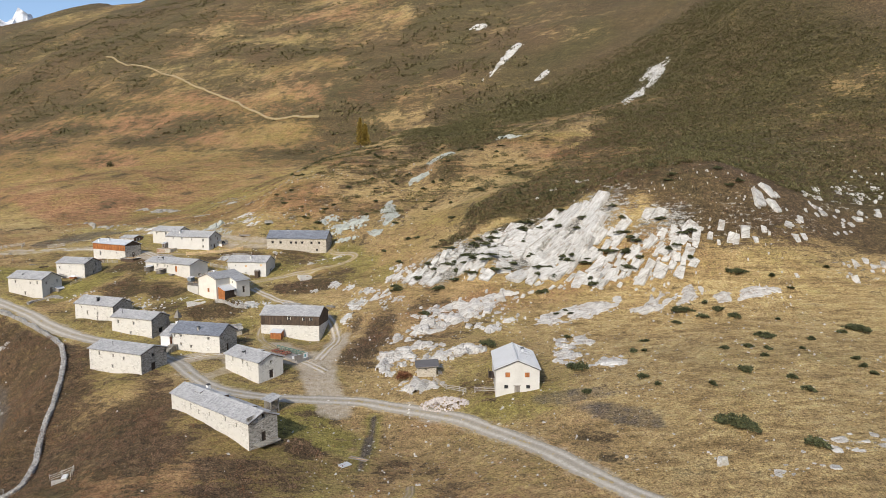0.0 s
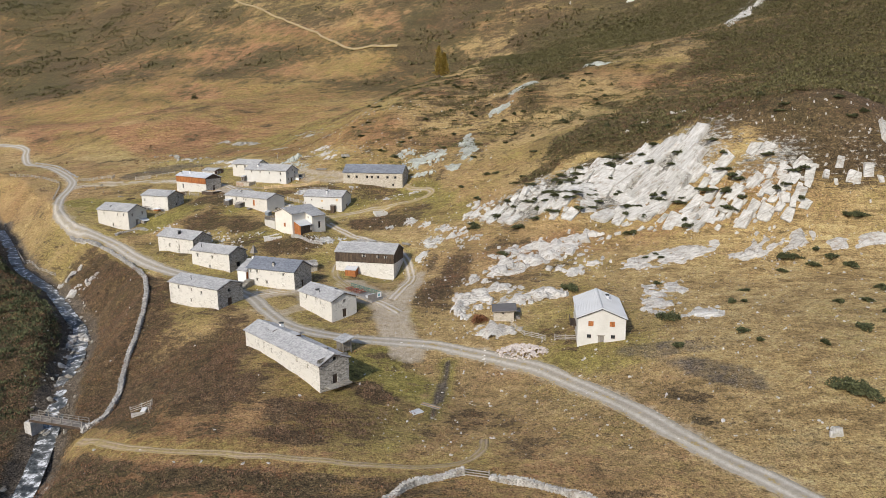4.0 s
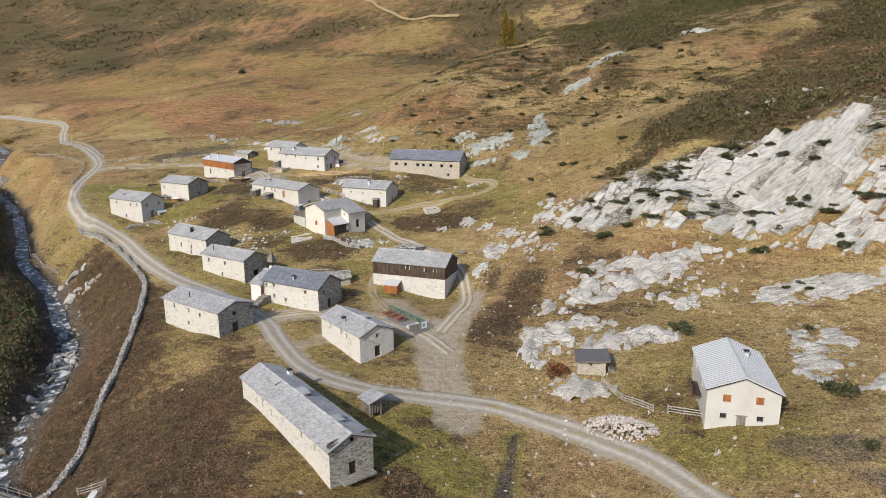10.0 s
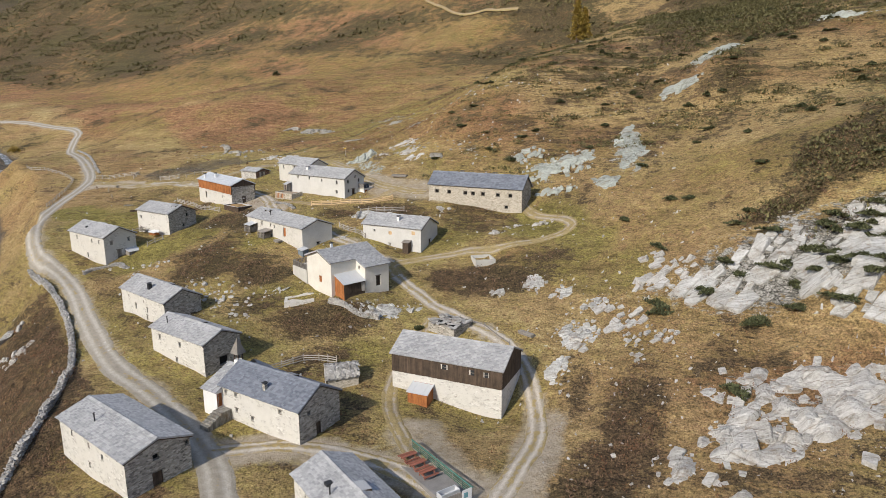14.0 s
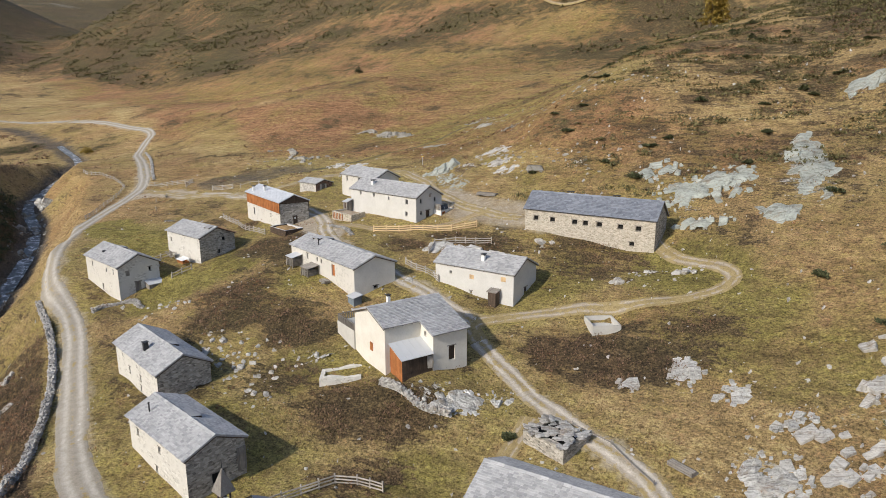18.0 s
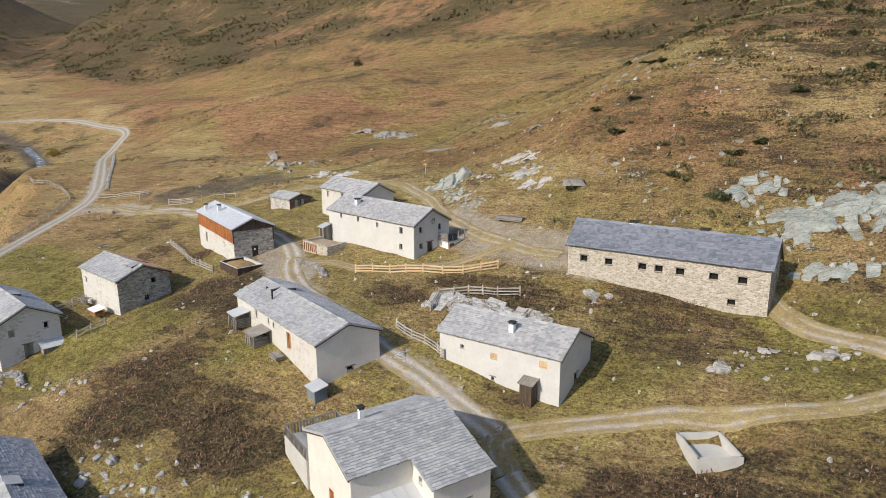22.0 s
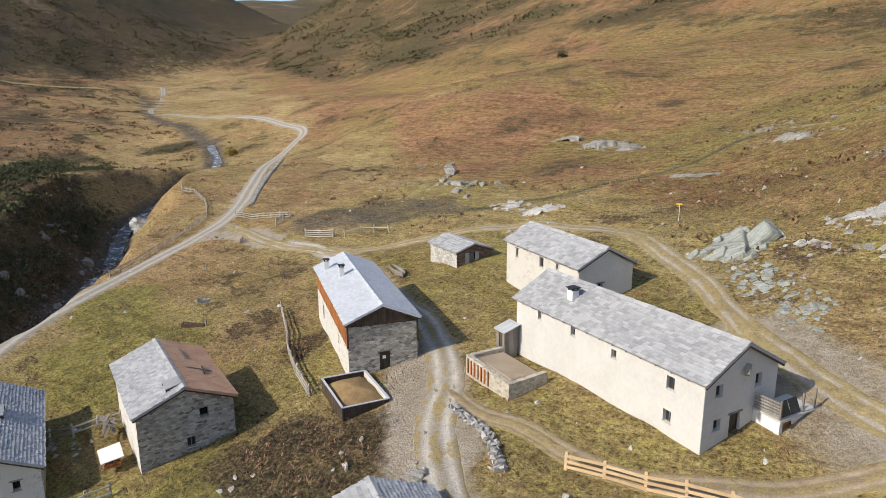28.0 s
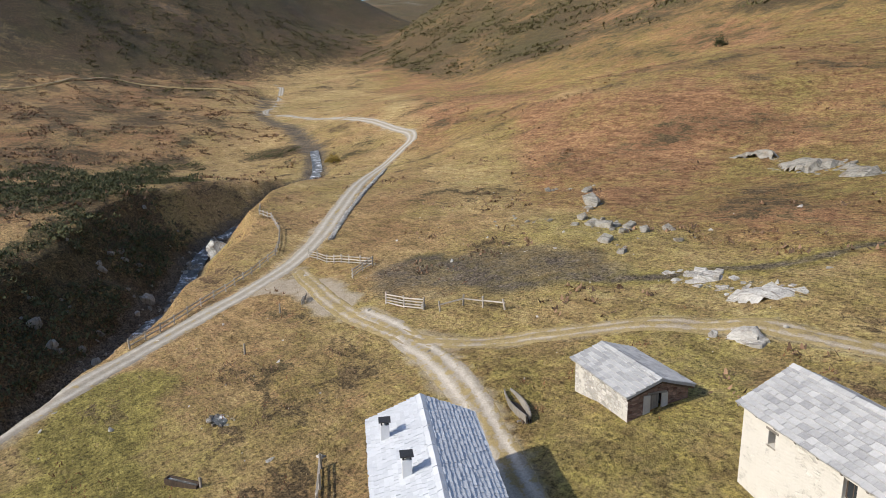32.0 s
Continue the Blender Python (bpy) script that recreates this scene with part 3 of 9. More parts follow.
# ---- building blocks ----
class Geo:
    """Collects corners and faces, then becomes one mesh object."""

    def __init__(self):
        self.v, self.f = [], []

    def add(self, corners, faces, m=None):
        n = len(self.v)
        self.v += [tuple(m @ Vector(c)) for c in corners] if m else [tuple(c) for c in corners]
        self.f += [tuple(i + n for i in f) for f in faces]
        return self

    def box(self, x0, y0, z0, x1, y1, z1, m=None, edge=0.0):
        if edge:
            e = min(edge, 0.4 * min(x1 - x0, y1 - y0, z1 - z0))
            c = [(x0, y0, z0), (x1, y0, z0), (x1, y1, z0), (x0, y1, z0), (x0, y0, z1 - e), (x1, y0, z1 - e), (x1, y1, z1 - e), (x0, y1, z1 - e),
                 (x0 + e, y0 + e, z1), (x1 - e, y0 + e, z1), (x1 - e, y1 - e, z1), (x0 + e, y1 - e, z1)]
            f = [(3, 2, 1, 0), (8, 9, 10, 11)] + [(i, (i + 1) % 4, 4 + (i + 1) % 4, 4 + i) for i in range(4)] + [(4 + i, 4 + (i + 1) % 4, 8 + (i + 1) % 4, 8 + i) for i in range(4)]
            return self.add(c, f, m)
        c = [(x0, y0, z0), (x1, y0, z0), (x1, y1, z0), (x0, y1, z0), (x0, y0, z1), (x1, y0, z1), (x1, y1, z1), (x0, y1, z1)]
        return self.add(c, [(3, 2, 1, 0), (4, 5, 6, 7), (0, 1, 5, 4), (1, 2, 6, 5), (2, 3, 7, 6), (3, 0, 4, 7)], m)

    def beam(self, a, b, w, h):
        """A squared timber from a to b."""
        a, b = Vector(a), Vector(b)
        d = b - a
        if d.length < 1e-6:
            return self
        side = d.cross((0, 0, 1))
        side = side.normalized() if side.length > 1e-4 else Vector((1, 0, 0))
        up = side.cross(d).normalized()
        s, u = side * w / 2, up * h / 2
        c = [a - s - u, a + s - u, a + s + u, a - s + u, b - s - u, b + s - u, b + s + u, b - s + u]
        return self.add(c, [(0, 1, 2, 3), (7, 6, 5, 4), (0, 4, 5, 1), (1, 5, 6, 2), (2, 6, 7, 3), (3, 7, 4, 0)])

    def tube(self, a, b, r0, r1, n=7):
        a, b = Vector(a), Vector(b)
        d = (b - a).normalized()
        side = d.cross((0, 0, 1))
        side = side.normalized() if side.length > 1e-3 else Vector((1, 0, 0))
        up = side.cross(d)
        c = [p + (side * math.cos(t) + up * math.sin(t)) * r for p, r in ((a, r0), (b, r1)) for t in (i * math.tau / n for i in range(n))]
        return self.add(c, [(i, (i + 1) % n, n + (i + 1) % n, n + i) for i in range(n)] + [tuple(range(n - 1, -1, -1)), tuple(range(n, 2 * n))])

    def slab(self, quad, thick, m=None):
        """A plate under four corners given anticlockwise from above."""
        q = [Vector(c) for c in quad]
        n = (q[1] - q[0]).cross(q[3] - q[0]).normalized() * thick
        return self.add([*q, *(c - n for c in q)], [(0, 1, 2, 3), (7, 6, 5, 4), (0, 4, 5, 1), (1, 5, 6, 2), (2, 6, 7, 3), (3, 7, 4, 0)], m)

    def mesh(self, name):
        me = bpy.data.meshes.new(name)
        me.from_pydata(self.v, [], self.f)
        me.update()
        return me

    def part(self, name, material, parent=None, label="", smooth=False):
        me = self.mesh(name)
        me.materials.append(material)
        if smooth:
            me.polygons.foreach_set("use_smooth", [True] * len(me.polygons))
        ob = new(name, me)
        if parent is not None:
            ob.parent = parent
        return tagged(ob, label)


def piece(name, me, parent, m, label=""):
    """One more object on a shared mesh."""
    ob = new(name, me)
    ob.parent = parent
    ob.matrix_basis = m
    return tagged(ob, label) if label else ob


def thing(name, m, label, category, group="", kind=""):
    ob = new(name)
    ob.empty_display_size = 0.3
    ob.matrix_world = m
    return tagged(ob, label, category, group, kind)


def wall_geo(a, b, z0, profile, holes, thick):
    """A wall from a to b (its outside on the right), with a top line of (run, height) and holes (run0, z0, run1, z1) cut right through."""
    g = Geo()
    a, b = Vector((*a, 0)), Vector((*b, 0))
    n = (b - a).length
    d = (b - a) / n
    inner = Vector((-d.y, d.x, 0)) * thick

    def top(u):
        for (u0, t0), (u1, t1) in zip(profile, profile[1:]):
            if u <= u1 + 1e-6:
                return t0 + (t1 - t0) * (u - u0) / (u1 - u0)
        return profile[-1][1]

    cuts = sorted({0.0, n, *(u for u, _ in profile), *(h[0] for h in holes), *(h[2] for h in holes)})
    levels = sorted({z0, *(h[1] for h in holes), *(h[3] for h in holes)})
    for u0, u1 in zip(cuts, cuts[1:]):
        if u1 - u0 < 1e-4:
            continue
        p, q = a + d * u0, a + d * u1
        t0, t1 = top(u0 + 1e-6), top(u1 - 1e-6)
        for k, lo in enumerate(levels):
            last = k == len(levels) - 1
            r0, r1 = (t0, t1) if last else (levels[k + 1], levels[k + 1])
            if any(h[0] < u1 - 1e-4 and h[2] > u0 + 1e-4 and h[1] < lo + 1e-4 and h[3] > lo + 1e-4 for h in holes):
                continue
            c = [(p.x, p.y, lo), (q.x, q.y, lo), (q.x, q.y, r1), (p.x, p.y, r0)]
            c += [(x + inner.x, y + inner.y, z) for x, y, z in c]
            g.add(c, [(0, 1, 2, 3), (7, 6, 5, 4)] + ([(3, 2, 6, 7)] if last else []))
    for u0, lo, u1, hi in holes:
        p, q = a + d * u0, a + d * u1
        c = [(p.x, p.y, lo), (q.x, q.y, lo), (q.x, q.y, hi), (p.x, p.y, hi)]
        c += [(x + inner.x, y + inner.y, z) for x, y, z in c]
        g.add(c, [(0, 4, 5, 1), (1, 5, 6, 2), (2, 6, 7, 3), (3, 7, 4, 0)])
    seen, turn_to = {}, []
    for c in g.v:
        turn_to.append(seen.setdefault(tuple(round(k, 4) for k in c), len(seen)))
    g.v = list(seen)
    g.f = [tuple(turn_to[i] for i in f) for f in g.f]
    return g


# ---- plan of the houses ----
PLAN = {}


def plan(key, x, y, eave, turn, half, width, rise, drop, reach=9.0):
    """Middle of a house, height of its eaves, the way its gable faces, half its roof's length and width, the roof's rise and the fall to the ground."""
    PLAN[key] = (x, y, eave, turn, half, width, rise, drop)
    a = radians(turn)
    cx, cy = x + math.cos(a) * (half - 1) + math.sin(a) * (width - 0.5), y + math.sin(a) * (half - 1) - math.cos(a) * (width - 0.5)
    TERRACES.append((cx, cy, 0.97 * (eave - drop - float(broad(np.array([cx]), np.array([cy]))[0])), reach))


plan("A", 50.65, 54.53, 1.35, -93.2, 7.11, 4.70, 1.95, 5.71)
plan("B", -7.53, 43.97, -3.37, -42.0, 13.72, 3.37, 1.47, 4.82)
plan("D", -38.74, 75.72, -0.23, -24.7, 8.50, 4.13, 1.32, 4.84)
plan("E", -24.73, 88.14, 0.69, -18.6, 7.44, 3.96, 2.24, 4.84)
plan("F", -7.95, 71.08, -1.24, -41.0, 6.72, 3.68, 1.48, 4.66)
plan("G", -3.99, 101.57, 2.48, -9.5, 8.51, 4.34, 2.01, 6.94)
plan("H", -62.02, 114.23, 3.47, -25.1, 7.97, 3.71, 1.93, 4.00)
plan("I", -46.13, 101.21, 2.11, -21.7, 7.16, 3.54, 1.54, 4.89)
plan("K", -50.91, 143.04, 11.78, -30.1, 10.93, 3.96, 1.51, 4.69)
plan("L", -26.32, 144.92, 11.73, -12.5, 7.18, 3.88, 1.87, 4.70)
plan("M", -12.78, 160.94, 18.00, -11.5, 11.42, 3.29, 2.69, 5.06)
plan("N", -53.59, 169.34, 18.22, -22.1, 10.00, 3.70, 2.03, 4.93)
plan("N2", -67.05, 183.98, 19.20, -27.2, 7.03, 3.42, 1.75, 4.30)
plan("O", -81.93, 169.03, 15.84, -33.1, 10.11, 3.41, 1.46, 5.13)
plan("P", -86.90, 150.83, 11.14, -18.5, 6.29, 4.00, 1.66, 4.95)
plan("Q", -95.64, 139.39, 7.66, -20.8, 7.63, 3.96, 2.00, 5.98)
plan("R", -84.75, 189.11, 16.28, -21.4, 3.61, 2.70, 0.86, 2.30)
plan("J", -31.05, 125.4, 9.45, -124.5, 5.4, 4.4, 1.55, 5.6)
TERRACES.append((-27.0, 119.0, 2.6, 6.0))
TERRACES.append((-6.2, 137.6, -1.6, 2.6))


def house_pose(key):
    x, y, eave, turn = PLAN[key][:4]
    return pose(x, y, eave, 0, 0, turn)


# ---- ground ----
def spaced(lo, hi, step, low_end, high_end, growth=1.045):
    """Even steps from lo to hi, then longer and longer ones out to the ends."""
    mid = list(np.arange(lo, hi + 0.01, step))
    for end, side in ((low_end, -1), (high_end, 1)):
        d, v = step, mid[0] if side < 0 else mid[-1]
        while (v - end) * side < 0:
            d *= growth
            v += side * d
            mid.insert(0, v) if side < 0 else mid.append(v)
    return np.array(mid)


TRACKS = {
    "G": [(8, 57), (11.5, 62), (9.5, 69), (6, 76), (7.7, 83), (8.7, 90), (7.5, 99), (4.8, 106), (1, 111.5), (-5, 115.8), (-12, 121), (-17.3, 126), (-22.6, 131), (-24.5, 134.6), (-19.2, 137.4), (-11, 139.8), (-1, 141), (6.4, 143), (8.8, 146), (6.4, 149.5), (0.5, 154), (-3, 160)],
    "N": [(-147, 197), (-136, 193.5), (-126, 191), (-112, 189), (-104, 190.5), (-97.4, 194.4), (-88, 199.5), (-77, 201.8), (-67, 199), (-59.3, 191.6), (-52.8, 184.2), (-46.5, 176.5), (-40, 171), (-33, 166.5), (-26, 164)],
    "O": [(-122, 191), (-112.2, 189.3), (-104.5, 187.3), (-97.2, 184.4), (-90.3, 181), (-83.5, 177), (-77.7, 173.8), (-71.2, 168.6), (-66.5, 163.5), (-63, 157.9), (-57, 152), (-47, 146), (-38, 141), (-31, 138), (-25, 135)],
    "K": [(-66.5, 163), (-61, 160.5), (-56.5, 160.2), (-50, 159), (-43, 160.5), (-37, 164.5), (-33, 167)],
    "low": [(-43, 30), (-38, 26.5), (-28, 19.5), (-18.4, 15.5), (-6.4, 14.2), (5, 13.2), (16.7, 12), (24.7, 13), (28.6, 16.7), (29, 21.7)],
    "mid": [(-4, 82), (-9.5, 90), (-12.5, 97), (-13.5, 104), (-13, 111), (-12, 118)],
    "yard": [(-30, 79), (-22, 82), (-14, 82), (-6, 80), (2, 76), (9, 69)],
    "up": [(-306, 669), (-238, 603), (-178, 537), (-128, 482), (-90, 436), (-69, 416), (-40, 402)],
    "left": [(-560, 200), (-588, 225), (-596, 260), (-632, 307), (-600, 345), (-560, 372)],
}
xs = spaced(-215, 115, 1.05, -4200, 3800)
ys = spaced(-20, 250, 1.05, -3600, 4300)
gx, gy = np.meshgrid(xs, ys)
height = ground(gx, gy)


DITCHES = [([(21.2, 50), (21, 44.3), (20.7, 38), (20.2, 29)], 0.9, 1.4), ([(2.9, 47.5), (9.5, 42), (15.4, 36.7), (18.9, 33.4)], 0.0, 1.3), ([(-130, 207), (-110, 203), (-96, 208), (-84, 215), (-74, 228), (-66, 246)], 0.75, 1.5)]


def zones(x, y):
    """How much dwarf shrub, green grass and bare earth grows where."""
    s = 0.507 * (x + 230) + 0.862 * (y - 220)
    m = -0.93 * (x + 600) - 0.36 * (y - 150)
    u = -0.862 * (x + 230) + 0.507 * (y - 220)
    green, earth = 0.24 + 0.14 * (1 - ramp(np.hypot((x + 55) / 75, (y - 150) / 60), 0.7, 1.2)) + 0.22 * lumps(x, y, 16, 71) + 0.12 * lumps(x, y, 6, 72), np.zeros(x.shape)
    shrub = patches(x, y, SHRUB_PATCHES)
    far_ = ramp(y, 220, 320)
    east = ramp((x + 6 * lumps(x, y, 9, 61) + far_ * (45 * lumps(x, y, 70, 62) + 25 * lumps(x, y, 25, 63)) - np.interp(y, (98, 110, 118, 128, 134, 144, 153, 165, 180, 195, 215, 240, 300, 360), (92, 84, 80, 66, 40, 43, 54, 63, 75, 92, 112, 100, 60, 20))) / (1 + 3 * far_), 0, 10) * ramp(y + 0.05 * x + 10 * ramp(x, 95, 60), 88, 98)
    shrub = np.maximum(shrub, east * (0.92 + 0.12 * lumps(x, y, 45, 12) + 0.34 * lumps(u * 0.3 + 0.3 * s, s, 12, 78)))
    shrub = np.maximum(shrub, ramp(s - np.interp(u, (0, 100, 335, 650), (165, 130, 100, 30)), 0, 45) * (0.61 + 0.3 * ramp(u, 180, 380) + 0.2 * lumps(x + y, y - x, 110, 13) + 0.18 * lumps(x, y, 40, 22) + 0.4 * lumps(u * 0.3 + 0.3 * s, s, 16, 79)))
    shrub = np.maximum(shrub, ramp(m, -60, 60) * (0.95 + 0.2 * lumps(x, y, 90, 23)))
    mid = ramp(y, 150, 178) * ramp(x, -45, 0) * (1 - ramp(y, 280, 330))
    shrub = np.maximum(shrub, mid * (0.41 + 0.22 * lumps(x, y, 5, 85) + 0.15 * lumps(x, y, 20, 86)))
    d, bed, _ = along(STREAM, x, y)
    shrub = np.maximum(shrub, ramp(-s, 0, 40) * (0.4 + 0.3 * lumps(x, y, 50, 14) + 0.45 * lumps(u * 0.3, s, 9, 15)))
    shrub = np.maximum(shrub, 0.9 * (1 - ramp(d, 16, 34)) * (1 - 0.8 * village_side(x, y) * ramp(-x, 88, 112)) * (1 - ramp(-x, 205, 245)))
    shrub = np.maximum(shrub, 0.45 * ramp(lumps(x, y, 12, 24), 0.0, 0.8))
    for key in PLAN:
        px, py = PLAN[key][:2]
        green = np.maximum(green, 0.56 * (1 - ramp(np.hypot(x - px, y - py) + 4 * lumps(x, y, 8, 16), 9, 20)))
    for px, py, r, amount in ((9, 27, 13, 0.6), (-82, 136, 12, 0.85), (-20, 160, 12, 0.5), (-12, 118, 9, 0.5), (-60, 205, 30, 0.45), (-30, 240, 50, 0.5), (-110, 215, 25, 0.5), (-36, 96, 12, 0.6), (6, 45, 7, 0.95), (13, 40, 6, 0.95), (50, 48, 12, 0.7), (-102, 152, 6, 0.9), (-104, 160, 5, 0.85), (-122, 161, 7, 1.0), (-104, 149.5, 7, 1.0), (-113, 155, 7, 1.0), (-129, 167, 6, 0.9), (-76, 146, 6, 0.8), (-44, 117, 7, 0.7), (-20, 108, 9, 0.7), (8, 137, 12, 0.7), (2, 149, 12, 0.8), (-14, 149, 9, 0.75), (18, 128, 9, 0.6), (-70, 128, 6, 0.8), (-57, 138, 5, 0.85), (-70, 350, 90, 0.45), (-66, 258, 42, 0.62), (-30, 285, 45, 0.6), (-100, 262, 16, 0.6)):
        green = np.maximum(green, amount * (1 - ramp(np.hypot(x - px, y - py) + 4 * lumps(x, y, 10, 17), 0.5 * r, 1.2 * r)))
    for px, py, rx, ry, turn, amount in ((-117, 206, 21, 7.5, 14, 0.62), (-121, 199, 8, 4, 0, 0.5), (67, 33, 10, 3.5, -40, 0.65), (60, 42, 9, 3.0, -10, 0.55)):
        a = radians(turn)
        u, v = (x - px) * math.cos(a) + (y - py) * math.sin(a), (y - py) * math.cos(a) - (x - px) * math.sin(a)
        earth = np.maximum(earth, amount * (1 - ramp(np.hypot(u / rx, v / ry) + 0.2 * lumps(x, y, 4, 18), 0.7, 1.1)))
    earth = np.maximum(earth, 0.8 * (1 - ramp(d, 3, 6)))
    for key, line in TRACKS.items():
        if key in ("up", "left"):
            continue
        dt = along(line, x, y)[0]
        green = np.maximum(green, 0.45 * (1 - ramp(dt, 2, 5)))
        shrub = shrub * ramp(dt, 2, 4)
    green = np.maximum(green, 0.5 * ramp(s, 30, 80) * ramp(lumps(u * 0.28 + 0.35 * s, s, 17, 25), -0.35, 0.35))
    green = np.maximum(green, 0.5 * ramp(s, 190, 260) * ramp(-x, 150, 300))
    for line, wet, rim in DITCHES:
        dt = along(line, x, y)[0] + 0.3 * lumps(x, y, 3, 77)
        earth = np.maximum(earth, wet * (1 - ramp(dt, 0.4, 1.3)))
        green = np.maximum(green, 0.75 * (1 - ramp(dt, 0.6 * rim, 2.4 * rim)))
        shrub = shrub * ramp(dt, rim, 2 * rim)
    scree = ramp(m, 40, 160) * ramp(lumps(x - 0.4 * y, (y + 0.4 * x) * 0.3, 42, 75), 0.25, 0.7)
    shrub, earth = shrub * (1 - 0.7 * scree), np.maximum(earth, 0.6 * scree)
    pale = ramp(x, 45, 70) * (1 - ramp(y, 70, 95))
    shrub, green = shrub * (1 - 0.8 * pale), green * (1 - 0.5 * pale)
    dr = along(ROAD, x, y)[0]
    shrub *= ramp(dr, 3, 5)
    return shrub, green, earth


# Patches of dark dwarf shrub: middle, half lengths, turn, density.
SHRUB_PATCHES = [
    (18, 445, 40, 75, -12, 0.95), (-5, 500, 35, 40, 0, 0.9), (-265, 630, 95, 34, -32, 0.85), (-140, 640, 46, 22, -30, 0.8), (-66, 438, 34, 9, -22, 0.75), (-190, 432, 26, 7, -20, 0.7), (-36, 355, 28, 8, -15, 0.6), (150, 200, 60, 45, 10, 0.9), (165, 270, 60, 60, 0, 0.9), (48, 285, 32, 75, -8, 1.0), (34, 232, 12, 14, 0, 0.85), (58, 226, 20, 20, 0, 1.0),
    # Far bank: shrub cover that also stands in for the steep slope's shade.
    (-345, 210, 30, 20, 20, 0.65), (-325, 245, 24, 8, 0, 0.7), (-262, 205, 36, 22, 40, 0.8), (-240, 180, 40, 26, 40, 0.85), (-300, 195, 40, 20, 0, 0.6), (-420, 300, 50, 8, -20, 0.7), (-480, 235, 60, 10, -10, 0.7), (-600, 355, 60, 14, -20, 0.8), (-690, 290, 60, 16, -15, 0.8), (-312, 282, 26, 12, 30, 0.9),
    (44, 132, 11, 3.5, 22, 1.0), (56, 137, 12, 5, 24, 1.0), (74, 139, 18, 9, 15, 1.0), (60, 126, 24, 4, 5, 0.8),
    (-8, 130.5, 7, 3.4, 15, 1.0), (-13, 132.5, 4, 2.2, 0, 0.9), (-1, 130, 4, 2.5, 0, 0.9), (5, 135, 4.5, 3, 0, 0.9), (-14, 157, 6, 3, 0, 0.9), (-43, 153, 6, 2.6, -20, 0.95), (-46, 126, 6, 4, 0, 0.95), (-27, 140, 3, 1.6, 0, 0.8),
    (-33, 50, 15, 9, 50, 1.0), (-20, 33, 16, 7, 15, 0.8), (3, 26, 14, 6, -20, 0.75), (-62, 62, 8, 22, 20, 0.8), (-31, 114, 11.5, 6.0, 10, 1.0), (-10, 130, 9, 5, 5, 1.0), (-63, 128, 8, 6, 3, 0.95), (-50, 127, 5, 5.5, 10, 0.95), (-26, 139, 4.6, 3, 17, 0.95), (-65, 135, 6, 6, 8, 0.9), (10, 36, 6.5, 6, 20, 0.85), (16, 78, 6, 12, -4, 0.8), (61, 28, 7, 3.8, -25, 0.95), (-65, 157, 5, 4, 22, 0.95), (-87, 167, 2.5, 7, 11, 0.8), (-73, 151, 5, 6, -7, 0.85), (-62, 128, 11, 7, 30, 0.8),
    (-3, 127, 11, 4.5, 10, 0.9), (-32, 156, 14, 3.5, -8, 0.8), (-12, 151, 9, 4, 0, 0.6), (20, 92, 5, 16, -5, 0.85), (-45, 117, 7, 5, 0, 0.7), (-66, 150, 6, 8, 40, 0.75), (46, 36, 9, 3.5, -35, 0.7), (62, 20, 14, 4, -40, 0.75), (-75, 96, 6, 18, 35, 0.6), (-30, 150, 10, 4, -10, 0.6),
    (-27, 45, 15, 17, 10, 1.0), (-19, 31, 12, 8, 0, 0.9), (0, 19, 9, 5, 10, 0.9), (8, 26, 8, 5, 0, 0.7), (-10, 8.5, 18, 4, -5, 0.95), (8, 5, 12, 4, 0, 0.6), (-55, 62, 5, 22, 22, 0.95), (-49, 44, 4, 10, 0, 0.9), (-68, 86, 6, 12, 30, 0.8), (14, 30, 7, 4, 0, 0.5),
    (-66, 135, 9, 5, 25, 0.75), (-51, 129, 9, 5, 0, 0.7), (-45, 153, 6, 3, -30, 0.7), (-15, 154, 10, 3.5, -12, 0.7), (-121, 176, 8, 4, 20, 0.5), (-115, 185, 5, 3, 0, 0.45), (-98, 167, 5, 9, 30, 0.5), (-58, 111, 7, 4, 0, 0.6), (-30, 132, 4, 6, 20, 0.6),
    (2, 134, 11, 7, 0, 0.6), (-2, 141, 12, 4, 0, 0.45), (-8, 128, 5, 3, 0, 0.7), (12, 100, 4, 10, 0, 0.5), (-90, 124, 8, 6, 30, 0.6), (-104, 134, 6, 10, 40, 0.5), (-45, 66, 10, 8, 20, 0.55), (-8, 40, 14, 5, 5, 0.5), (28, 28, 14, 6, -25, 0.5), (-22, 88, 5, 3, 0, 0.5),
]
